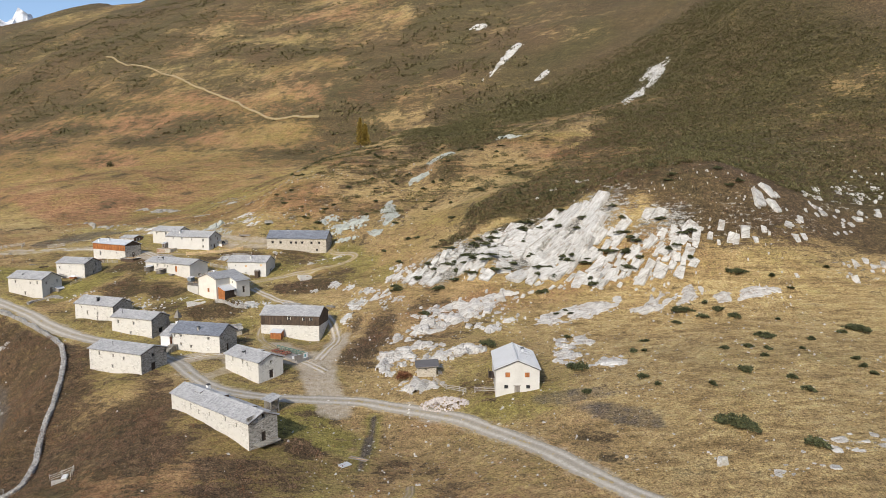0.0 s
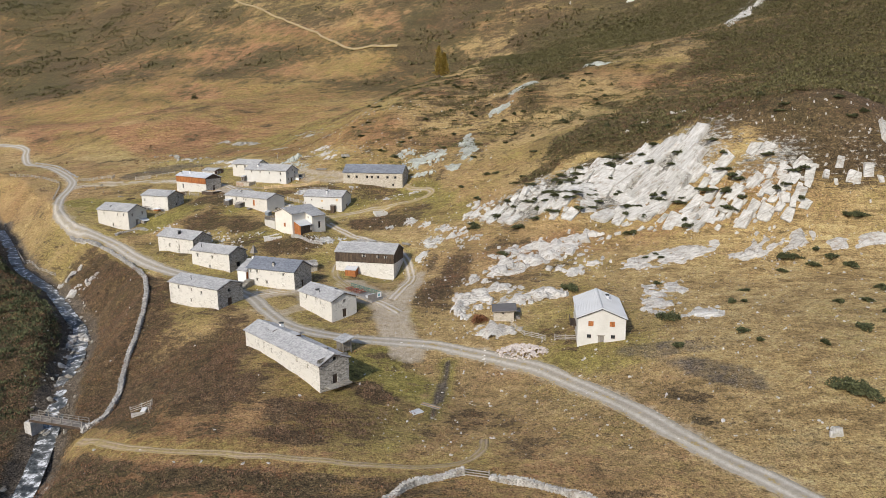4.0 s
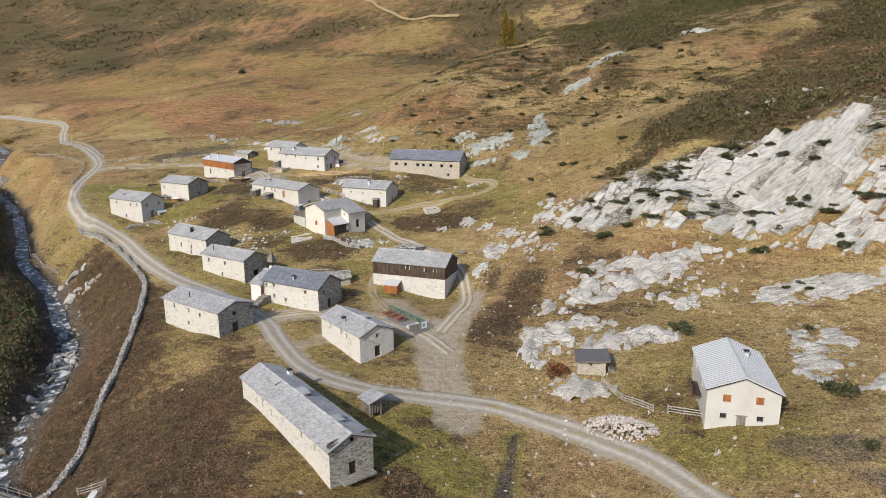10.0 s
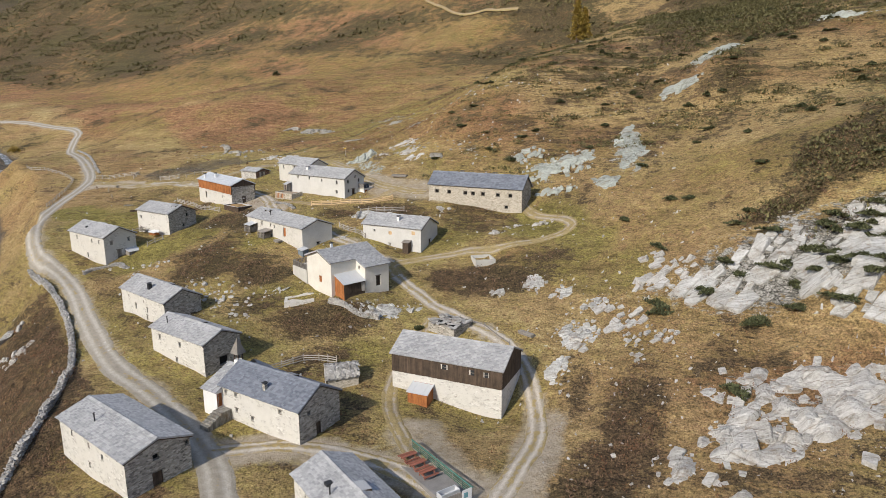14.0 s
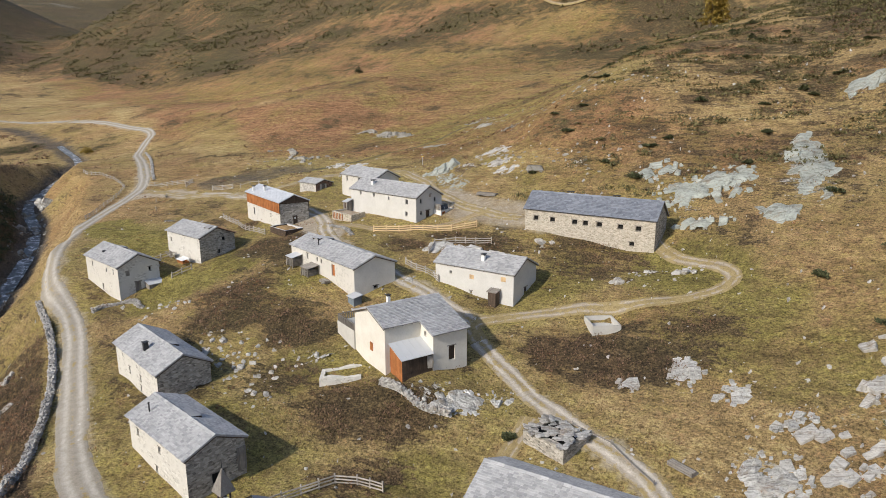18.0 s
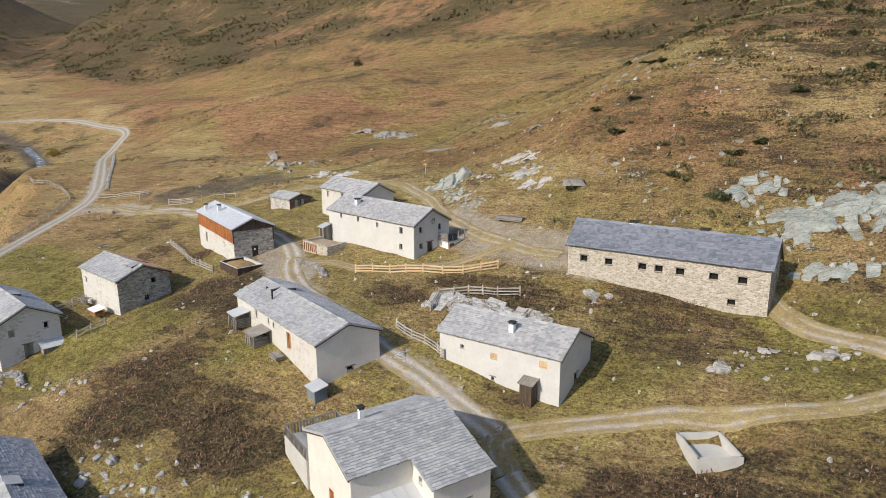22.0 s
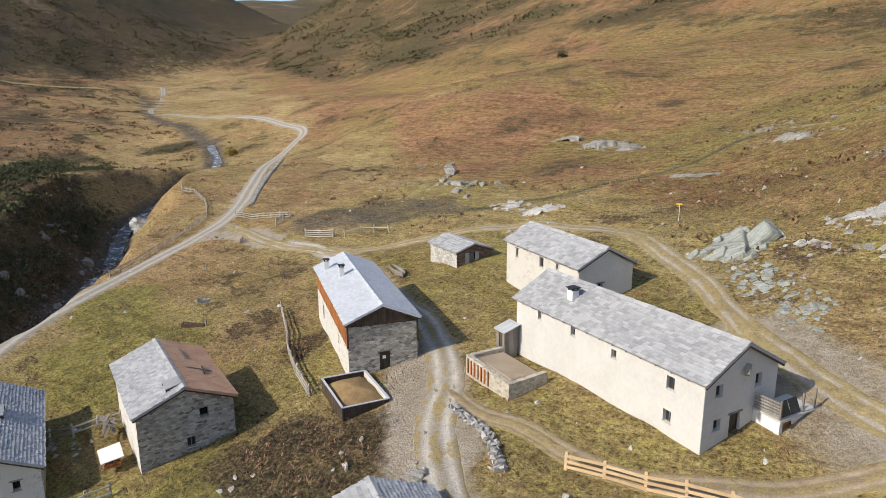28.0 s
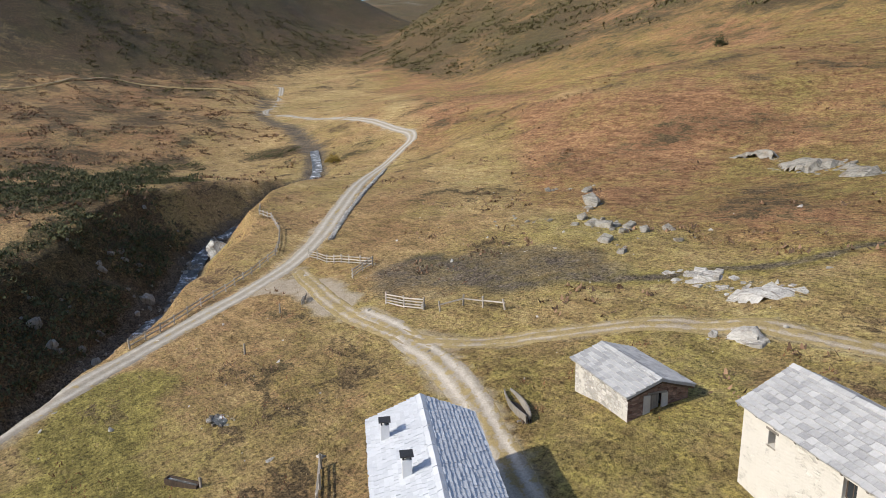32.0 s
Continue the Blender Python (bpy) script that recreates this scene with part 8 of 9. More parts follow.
for i, (x, y) in enumerate(((-16.3, 12.7), (-12, 12.4), (-5.6, 12.2), (-1.7, 12.0))):
    s = piece("edge_stone", rubble_mesh(i, ROCK), None, on_ground(x, y, i * 40, 0.1) @ Matrix.Diagonal((0.9, 0.7, 0.55, 1)))
    tagged(s, "white stone set beside the footpath", "stone", "path stones")


# ---- rocks ----
def crag(seed, slabby=False):
    """An angular block with flat breaks."""
    r = random.Random(seed)
    bm = bmesh.new()
    for _ in range(22 if not slabby else 18):
        v = Vector((r.uniform(-1, 1), r.uniform(-1, 1), r.uniform(-1, 1)))
        k = max(abs(v.x), abs(v.y), abs(v.z))
        v = v / k * r.uniform(0.62, 1.0)
        bm.verts.new((v.x * 0.5, v.y * 0.5, v.z * 0.5))
    bmesh.ops.convex_hull(bm, input=bm.verts)
    for v in [v for v in bm.verts if not v.link_faces]:
        bm.verts.remove(v)
    bm.verts.index_update()
    out = [tuple(v.co) for v in bm.verts], [tuple(v.index for v in f.verts) for f in bm.faces]
    bm.free()
    return out


CRAGS = [crag(s) for s in range(16)]


def plate(seed):
    """A flat slab of rock with a skewed, broken outline and blunt upper edges; its length runs along y, its face looks up."""
    r = random.Random(seed)
    skew = r.uniform(-0.12, 0.22)
    line = []
    for cx, cy in ((-0.5, -0.5), (0.5, -0.5), (0.5, 0.5), (-0.5, 0.5)):
        p = Vector((cx + skew * cy + r.uniform(-0.1, 0.1), cy + r.uniform(-0.12, 0.12)))
        if r.random() < 0.55:
            k = r.uniform(0.12, 0.34)
            a, b = Vector((p.x, p.y * (1 - k))), Vector((p.x * (1 - k), p.y))
            line += [a, b] if cx * cy > 0 else [b, a]
        else:
            line.append(p)
    n = len(line)
    tip = r.uniform(-0.12, 0.12)
    v = [(p.x * 1.06, p.y * 1.04, -0.6) for p in line] + [(p.x, p.y, 0.3 + tip * p.x) for p in line] + [(p.x * 0.93, p.y * 0.95, 0.45 + tip * p.x) for p in line]
    f = [(k * n + i, k * n + (i + 1) % n, (k + 1) * n + (i + 1) % n, (k + 1) * n + i) for k in range(2) for i in range(n)] + [tuple(range(2 * n, 3 * n))]
    return v, f


PLATES = [plate(40 + s) for s in range(14)]
SHAPES = CRAGS[:8] + PLATES


def crag_mesh(k, material):
    key = ("crag", k, material.name)
    if key not in SLATE_MESHES:
        me = Geo().add(*SHAPES[k]).mesh("rock")
        me.materials.append(material)
        SLATE_MESHES[key] = me
    return SLATE_MESHES[key]


def slope_frame(x, y):
    """Axes along the contour, up the slope and out of it."""
    e = 1.5
    z = ground([x + e, x - e, x, x], [y, y, y + e, y - e], False)
    n = Vector((-(z[0] - z[1]) / (2 * e), -(z[2] - z[3]) / (2 * e), 1)).normalized()
    c = n.cross((0, 0, 1))
    c = c.normalized() if c.length > 0.02 else Vector((1, 0, 0))
    return c, n.cross(c).normalized() * (1 if n.cross(c).z > 0 else -1), n


def mesh_of(name, v, q, material):
    me = bpy.data.meshes.new(name)
    me.vertices.add(len(v))
    me.vertices.foreach_set("co", np.asarray(v, np.float32).ravel())
    k = q.shape[1]
    me.loops.add(q.size)
    me.loops.foreach_set("vertex_index", q.ravel())
    me.polygons.add(len(q))
    me.polygons.foreach_set("loop_start", np.arange(len(q)) * k)
    me.polygons.foreach_set("use_smooth", np.zeros(len(q), bool))
    me.update(calc_edges=True)
    me.materials.append(material)
    return me


def bedrock(own, spots, material, seed, lift, cell, turn, step, ragged=0.0):
    """Living rock standing out of the turf: slabs split along parallel joints, stepped and tipped against one another."""
    px, py, rx, ry = (np.array([q[k] for q in spots], float) for k in range(4))
    far = np.maximum(rx, ry) * 1.2
    xs_, ys_ = np.arange((px - far).min(), (px + far).max(), step), np.arange((py - far).min(), (py + far).max(), step)
    x, y = np.meshgrid(xs_, ys_)
    shape = x.shape
    r = np.random.RandomState(seed)
    x, y = (x + r.uniform(-0.3, 0.3, shape) * step).ravel(), (y + r.uniform(-0.3, 0.3, shape) * step).ravel()
    mask = patches(x, y, [(*q, 1.0) for q in spots])
    near = ramp(mask, 0.0, 0.3)
    mask = mask + near * (0.36 * lumps(x, y, 2.0 * cell[0], seed) + 0.22 * lumps(x, y, 0.6 * cell[0], seed + 1)) - 0.22 - 0.6 * (1 - near)
    mask = mask + near * ragged * (lumps(x, y, 0.7 * cell[0] + 1.4, seed + 11) + 0.6 * lumps(x, y, 0.4 * cell[0] + 0.6, seed + 12)) - 0.3 * ragged
    a = radians(turn)
    along_, across = x * math.cos(a) + y * math.sin(a), y * math.cos(a) - x * math.sin(a)
    across = across + 0.12 * cell[0] * lumps(x, y, 3 * cell[0], seed + 3)
    # joints: long strips split across at uneven lengths
    strip = np.floor(across / cell[0])
    shift = np.abs(np.sin(strip * 12.9898 + seed) * 43758.5453) % 1
    run = along_ / cell[1] * (0.7 + 0.6 * shift) + shift * 7
    block = np.floor(run)
    chance = lambda k: np.abs(np.sin(strip * 78.233 + block * 37.719 + k * 11.13 + seed) * 43758.5453) % 1
    fu, fv = across / cell[0] - strip, run - block
    edge = np.minimum(np.minimum(fu, 1 - fu) * cell[0], np.minimum(fv, 1 - fv) * cell[1])
    mask = mask + 0.5 * (chance(5) - 0.5)
    up = lift * (1.5 * np.clip(mask, -0.3, 1) - 0.25)
    up = up + lift * (0.85 * (chance(1) - 0.45) + 0.8 * (fu - 0.5) * (chance(2) - 0.2) + 0.7 * (fv - 0.5) * (chance(3) - 0.5))
    up = up - 0.7 * lift * (chance(4) < 0.2) * (mask < 0.6) - 0.5 * lift * np.exp(-edge / 0.28)
    up = up + (0.3 - 0.25 * ragged) * lift * lumps(x, y, 1.4 * cell[0], seed + 7) + 0.06 * lift * lumps(x, y, 1.3, seed + 5) + r.uniform(-0.03, 0.03, x.size) * min(1.0, lift) * step / 0.5 + 0.05 * lift * lumps(along_, across * 5, 3.0, seed + 6)
    z = ground(x, y) + np.clip(up, -0.4, 3 * lift)
    keep = (mask > -0.25).reshape(shape)
    idx = np.arange(x.size).reshape(shape)
    ok = keep[:-1, :-1] & keep[1:, :-1] & keep[:-1, 1:] & keep[1:, 1:]
    q = np.stack([idx[:-1, :-1], idx[:-1, 1:], idx[1:, 1:], idx[1:, :-1]], -1)[ok]
    used, q = np.unique(q.ravel(), return_inverse=True)
    o = own.matrix_world.translation
    co = np.stack([x - o[0], y - o[1], z - o[2]], -1)[used]
    ob = new("bedrock", mesh_of("bedrock", co, q.reshape(-1, 4), material))
    ob.parent = own
    tagged(ob, "fractured slabs of living rock", kind="stuff")


def outcrop(label, spots, count, size, material, seed, spread=1.0, name="rock_outcrop", tilt=12, shape=(1.0, 1.5, 0.6), sink=0.25, group="outcrops", singles=50, bed=None, step=0.5, mound=0.0, ragged=0.0):
    """Bedrock broken into blocks. spots: middle, half lengths, turn of each patch."""
    x0, y0 = spots[0][:2]
    z0 = gz(x0, y0)
    own = thing(name, pose(x0, y0, z0), label, "rock", group)
    if bed:
        bedrock(own, spots, material, seed, 0.75 * bed[0], bed[1:3], bed[3], step, ragged + 0.25)
        count, size, singles = int(count * (0.6 + 0.9 * ragged)), (size[0] * 0.5, size[1] * 0.5), 18
    rnd = random.Random(seed)
    total = sum(s[2] * s[3] for s in spots)
    rest = Geo()
    for px, py, rx, ry, turn in spots:
        k = max(3, round(count * rx * ry / total))
        a = radians(turn)
        for _ in range(k):
            r, t = math.sqrt(rnd.random()), rnd.uniform(0, math.tau)
            u, v = r * rx * math.cos(t), r * ry * math.sin(t)
            x, y = px + u * math.cos(a) - v * math.sin(a), py + u * math.sin(a) + v * math.cos(a)
            c, up, n = slope_frame(x, y)
            s = size[0] + (size[1] - size[0]) * rnd.random() ** 2.2
            s *= 1.15 - 0.55 * r
            rot = Matrix((c, up, n)).transposed().to_4x4() @ Euler((radians(rnd.uniform(-tilt, tilt) + 8), radians(rnd.uniform(-tilt, tilt)), radians(rnd.gauss(-18, 16)))).to_matrix().to_4x4()
            m = Matrix.Translation((x - x0, y - y0, gz(x, y) - z0 + s * shape[2] * (0.5 - sink) - 0.1 + mound * (1 - r * r))) @ rot @ Matrix.Diagonal((s * shape[0] * rnd.uniform(0.7, 1.3), s * shape[1] * rnd.uniform(0.7, 1.3), s * shape[2] * rnd.uniform(0.7, 1.4), 1))
            q = rnd.randrange(len(SHAPES) if bed else 8)
            if singles > 0:
                singles -= 1
                piece("rock", crag_mesh(q, material), own, m)
            else:
                rest.add(*SHAPES[q], m)
    if rest.f:
        tagged(rest.part("rock_debris", material, own), "smaller broken blocks", kind="stuff")
    return own


PINK_ROCK = gneiss("pinkish_quartz", (0.40, 0.33, 0.29), (0.82, 0.75, 0.70), 10)


def inside(x, y, ring):
    """True where a point lies within a ring of corners."""
    hit_ = False
    for (ax, ay), (bx, by) in zip(ring, ring[1:] + ring[:1]):
        if (ay > y) != (by > y) and x < ax + (y - ay) * (bx - ax) / (by - ay):
            hit_ = not hit_
    return hit_


def slab_cliff(label, ring, heart, material, seed, tries, size, lean=-14, steep=5, singles=120, gap=0.33, upright=0.0, hollow=0.28, group="outcrops"):
    """A rock face split into long parallel slabs inside a ring of corners, largest round its heart (x, y, reach)."""
    x0, y0 = heart[:2]
    z0 = gz(x0, y0)
    own = thing("rock_cliff", pose(x0, y0, z0), label, "rock", group)
    rnd = random.Random(seed)
    meshes = {}
    rest, taken = Geo(), []
    lo_x, hi_x, lo_y, hi_y = min(p[0] for p in ring), max(p[0] for p in ring), min(p[1] for p in ring), max(p[1] for p in ring)
    picks = []
    for _ in range(tries):
        x, y = rnd.uniform(lo_x, hi_x), rnd.uniform(lo_y, hi_y)
        if inside(x, y, ring) and lumps(np.array([x]), np.array([y]), 7.0, 60 + seed)[0] + 0.6 * lumps(np.array([x]), np.array([y]), 3.0, 70 + seed)[0] < hollow:
            f = math.exp(-((x - heart[0]) ** 2 + (y - heart[1]) ** 2) / heart[2] ** 2)
            picks.append((size[0] + (size[1] - size[0]) * rnd.random() ** 1.7 * (0.3 + 0.7 * f), x, y))
    picks[: tries // 2] = sorted(picks[: tries // 2], reverse=True)
    for s, x, y in picks:
        if any((x - ox) ** 2 + (y - oy) ** 2 < (gap * (s + so)) ** 2 for ox, oy, so in taken):
            continue
        taken.append((x, y, s))
        c, up, n = slope_frame(x, y)
        thick = 0.5 + 0.16 * s
        tip = Euler((radians(steep + rnd.gauss(0, 5 + 8 * upright)), radians(rnd.gauss(0, 5 + 8 * upright)), 0)).to_matrix().to_4x4()
        m = Matrix.Translation(Vector((x - x0, y - y0, gz(x, y) - z0)) + n * (thick * rnd.uniform(-0.2, 0.25))) @ Matrix((-c, up, n)).transposed().to_4x4() @ tip @ Matrix.Rotation(radians(lean + rnd.gauss(0, 5 + 14 * upright)), 4, "Z") @ Matrix.Diagonal((s * rnd.uniform(0.55, 0.95), s * rnd.uniform(0.95, 1.4), thick, 1))
        k = rnd.randrange(len(PLATES))
        if singles > 0:
            singles -= 1
            if k not in meshes:
                meshes[k] = Geo().add(*PLATES[k]).mesh("slab")
                meshes[k].materials.append(material)
            piece("slab", meshes[k], own, m)
        else:
            rest.add(*PLATES[k], m)
    if rest.f:
        tagged(rest.part("slab_rubble", material, own), "smaller split slabs", kind="stuff")
    return own


CLIFF = [(24, 118), (36, 113), (47, 106), (58, 105), (67, 99), (80, 88), (89, 85), (100, 83), (106, 91), (96, 100), (89, 105), (82, 116), (74, 124), (58, 127), (47, 128), (36, 123)]
slab_cliff("cliff of pale fractured gneiss slabs on the hillside", CLIFF, (72, 114, 16), BRIGHT, 1, 3000, (1.0, 9.5))
slab_cliff("upright pale slabs scattered under the cliff", [(45, 106), (52, 97), (62, 96), (84, 84), (92, 82), (84, 90), (66, 100), (55, 105)], (54, 101, 8), BRIGHT, 2, 130, (0.6, 2.6), steep=14, singles=40, gap=0.6, upright=1.0)
slab_cliff("broken band of pale slabs running up the dark slope", [(104, 92), (108, 87), (124, 87), (150, 97), (170, 110), (181, 130), (176, 134), (158, 123), (137, 108), (118, 98)], (128, 96, 20), BRIGHT, 3, 420, (0.7, 5.0), singles=30, gap=0.42, upright=0.5)
slab_cliff("low ribs of pale rock along the ridge above the cliff", [(66, 134), (76, 138), (90, 147), (104, 152), (104, 156), (88, 150), (72, 141)], (84, 144, 14), ROCK, 4, 120, (0.6, 2.6), singles=16, gap=0.5, upright=0.5)
slab_cliff("low pale slabs in the dry pasture", [(122, 79), (128, 76), (150, 81), (154, 87), (138, 84)], (136, 81, 14), ROCK, 5, 120, (0.6, 3.0), singles=16, gap=0.5, upright=0.5)
outcrop("pale rock blocks under the cliff", [(41, 95, 13, 7, -12), (50, 84, 8, 4, 0), (33, 88, 6, 5, 10), (54, 97, 7, 4, 0)], 150, (0.7, 4.2), ROCK, 3, shape=(1.1, 1.3, 0.6), bed=(1.5, 2.8, 5, 50), ragged=0.4)
outcrop("low pale rocks in the pasture", [(70, 82, 13, 4, 5), (92, 79, 9, 3, 0), (110, 76, 10, 2, 0), (64, 62, 4, 9, -10), (72, 55, 6, 3, 0), (67, 70, 5, 5, 0)], 130, (0.4, 2.6), ROCK, 4, shape=(1.2, 1.0, 0.5), bed=(0.5, 1.8, 4, 20), ragged=0.55)
outcrop("grey rock ribs beside the small shed", [(32, 74, 10, 6, -5), (24, 72, 4, 7, 0), (42, 73, 6, 3, 0), (27, 84, 5, 4, 0), (30, 60, 6, 2.5, -10)], 150, (0.5, 3.2), ROCK, 5, shape=(1.1, 1.3, 0.5), bed=(1.1, 2.2, 4.5, 65), ragged=0.55)
outcrop("pinkish white rubble heap beside the road", [(35.6, 51.0, 5.4, 2.3, -22)], 520, (0.3, 0.8), PINK_ROCK, 6, name="rubble_heap", tilt=60, shape=(1, 1, 0.8), sink=0.1, mound=1.3, singles=240)
outcrop("bleached rock slab beside the road", [(28.5, 60.2, 4.5, 1.3, -8)], 40, (0.5, 2.2), BRIGHT, 7, shape=(1.6, 0.9, 0.35), bed=(0.35, 1.5, 4, -10), ragged=0.3)
outcrop("pale rocks beside the timber barn", [(12, 112, 3.6, 3.6, 30), (14.5, 119, 2.6, 1.6, 30), (10, 104, 2, 3, 0), (4, 127, 2, 2.6, 20), (-2, 124.5, 1.4, 1.4, 0), (9, 123, 2, 2, 0)], 240, (0.4, 2.4), BRIGHT, 8, shape=(1.0, 1.3, 0.6), bed=(0.45, 1.8, 3.5, 60), ragged=0.5)
outcrop("sunlit pale rocks below the cream house", [(-22, 118, 5, 2.4, 15), (-16.5, 120, 2.5, 2, 30), (-42, 121.5, 3, 1.2, 10)], 90, (0.4, 2.0), BRIGHT, 9, shape=(0.8, 1.1, 0.8), bed=(0.6, 1.4, 2.6, 70), ragged=0.4)
outcrop("pale green scree scar on the hillside", [(19.5, 172, 3.6, 11, 4), (15, 160, 3, 3, 0)], 60, (1.0, 4.5), GREEN_ROCK, 10, shape=(1.0, 1.8, 0.3), sink=0.35, bed=(0.5, 2.0, 7, 80), ragged=0.35)
outcrop("grey broken rock face above the stone barn", [(7, 171, 6, 5, 10), (0, 170, 4, 5, 30), (-4, 176, 4, 3, 0), (4, 161, 5, 1.6, -10)], 110, (0.8, 3.6), GREEN_ROCK, 11, shape=(1.0, 1.3, 0.5), bed=(0.7, 1.6, 3.5, 60), ragged=0.65)
slab_cliff("tall pale green rock face beside the track", [(-57, 191), (-51, 189.5), (-49, 195), (-55, 198)], (-53, 193.5, 5), GREEN_ROCK, 9, 60, (0.9, 5.0), steep=20, singles=14, gap=0.28, upright=0.2, hollow=2.0)
outcrop("pale green rubble slope beside the track", [(-48.5, 185.5, 3, 4.5, 42), (-44, 180.5, 2.4, 3, 40)], 240, (0.2, 1.0), GREEN_ROCK, 13, shape=(1.0, 1.2, 0.45), sink=0.38)
outcrop("pale rock step behind the white house", [(-31.2, 152.3, 5.4, 0.9, -2)], 46, (0.7, 2.6), BRIGHT, 14, shape=(1.3, 0.9, 0.9), bed=(0.7, 1.6, 2.4, 0))
slab_cliff("pale green-white ledges above the timber barn", [(9, 111), (14, 106), (24, 103), (27, 110), (20, 117), (12, 119)], (16, 112, 8), ROCK, 7, 260, (0.35, 2.0), steep=8, singles=24, gap=0.36, upright=0.6, hollow=-0.1)
slab_cliff("pale ledges at the foot of the cliff slope", [(18, 122), (26, 119), (30, 124), (24, 131), (17, 129)], (23, 125, 7), ROCK, 8, 150, (0.4, 2.2), steep=8, singles=16, gap=0.36, upright=0.5, hollow=0.0)
slab_cliff("broken pale rock face between fence and white house", [(-39, 150.6), (-24, 149.4), (-24, 152.2), (-39, 153.6)], (-31, 151.4, 9), BRIGHT, 6, 300, (0.5, 2.2), steep=6, singles=20, gap=0.27, upright=0.0, hollow=1.2)
outcrop("rounded grey rocks in the upper meadow", [(-90, 209, 5, 2, -15), (-84, 207.5, 4, 2.2, 0), (-82.6, 199.5, 3, 1.2, 0)], 110, (0.4, 2.0), ROCK, 15, shape=(1.3, 1.0, 0.6), bed=(0.6, 1.8, 3.5, -15), ragged=0.4)
outcrop("dark rock knoll in the meadow", [(-100, 262, 7, 4, -25), (-92, 256, 4, 3, -30), (-112, 266, 5, 1.2, 0)], 110, (0.6, 2.8), GREY_ROCK, 16, shape=(1.0, 1.3, 0.6), bed=(1.0, 2.2, 4.5, -20))
outcrop("scattered boulders in the dry meadow", [(-121, 233, 3, 2, 0), (-132, 243, 5, 4, 0), (-110, 222, 14, 4, -10), (-125, 222, 6, 3, 0), (-104, 216, 8, 2, -20)], 60, (0.3, 2.2), GREY_ROCK, 17, shape=(1.2, 1.0, 0.6))
outcrop("square grey boulder in the meadow", [(-122, 234.5, 0.5, 0.5, 0)], 3, (3.0, 4.0), GREY_ROCK, 31, name="boulder", shape=(1.2, 0.9, 0.5))
outcrop("pale rock knob high on the hillside", [(40, 205, 7, 5, 10), (31, 195, 6, 3, 0), (43, 210, 4, 4, 0), (71, 214, 8, 2.4, -5)], 190, (0.6, 3.4), GREEN_ROCK, 18, shape=(1.0, 1.3, 0.55), bed=(1.1, 2.6, 5, 55), step=1.0)
outcrop("long pale rock streaks on the upper slope", [(147, 262, 5, 34, -38), (158, 282, 6, 14, -38), (91, 397, 4, 24, -45), (100, 408, 5, 10, -45), (82, 486, 9, 8, 0), (112, 360, 7, 4, 40)], 60, (2.0, 6.0), BRIGHT, 19, shape=(0.8, 1.8, 0.4), sink=0.3, bed=(1.0, 3, 10, 60), step=1.0)
outcrop("grey ledges along the hillside", [(-25, 184, 14, 4, -20), (-12, 186, 10, 4, -10), (-40, 190, 8, 3, -20), (-30, 212, 20, 5, -20), (-60, 250, 18, 4, -25)], 220, (0.3, 1.3), GREY_ROCK, 20, shape=(1.5, 0.9, 0.4), sink=0.42)
outcrop("broken grey ledges above the upper track", [(-65, 250, 4, 2, -25), (-58, 238, 8, 2.4, -20), (-68, 224, 5, 2, -10), (-66, 216, 2, 1.4, 0), (-42, 211, 4, 2.4, -20)], 120, (0.4, 2.0), GREY_ROCK, 41, shape=(1.3, 1.0, 0.45), bed=(0.5, 1.6, 3.5, -20), ragged=0.6)
outcrop("whitish flat rocks beside the upper track", [(-41, 195, 5, 2.2, -20), (-44.5, 190.5, 4, 1.4, -20), (-38, 189, 3, 1.8, 0), (-35, 184.5, 3, 1.8, 0)], 110, (0.4, 2.0), ROCK, 42, shape=(1.3, 1.0, 0.4), bed=(0.4, 1.5, 3.2, -20), ragged=0.55)
outcrop("pale stones between the old stone houses", [(-94.5, 144.5, 3.2, 2.2, 20), (-73.0, 147.6, 1.6, 1.2, 0)], 60, (0.2, 0.9), ROCK, 43, shape=(1.2, 1.0, 0.35))
outcrop("wet boulders along the stream", [(x, y, 4.2, 5.5, 30) for x, y, _ in STREAM[1:9]] + [(x, y, 3.5, 6, 40) for x, y, _ in STREAM[12:17]], 290, (0.35, 1.7), GREY_ROCK, 21, name="stream_rocks", tilt=40, shape=(1.2, 1.0, 0.7), group="stream rocks")
outcrop("grey rock bank above the stream", [(-76, 80, 3, 8, 28), (-70, 66, 2, 5, 20), (-92, 106, 6, 3, 40), (-100, 114, 5, 2.5, 40)], 90, (0.6, 3.0), ROCK, 22, shape=(1.0, 1.2, 0.7))
outcrop("white cliff edge over the stream", [(-205.5, 208.5, 1.6, 3.2, 40)], 14, (2.0, 4.2), BRIGHT, 23, name="cliff_edge", shape=(0.8, 0.9, 1.4))
outcrop("dark broken crags of the gorge", [(-196, 186, 12, 7, 45), (-180, 168, 12, 6, 45), (-216, 203, 8, 4, 30)], 45, (0.6, 2.8), GREY_ROCK, 24, shape=(0.8, 1.2, 1.0))
outcrop("grey stones in the shrubs below the houses", [(-50, 117, 8, 4, 10), (-58, 121, 7, 4, 0), (-36, 130, 2, 2, 0), (-46, 112, 5, 2, 0), (-85, 131, 3, 2, 0), (-77, 130, 5, 3, 20)], 130, (0.25, 1.2), ROCK, 25, shape=(1.1, 1.0, 0.7))
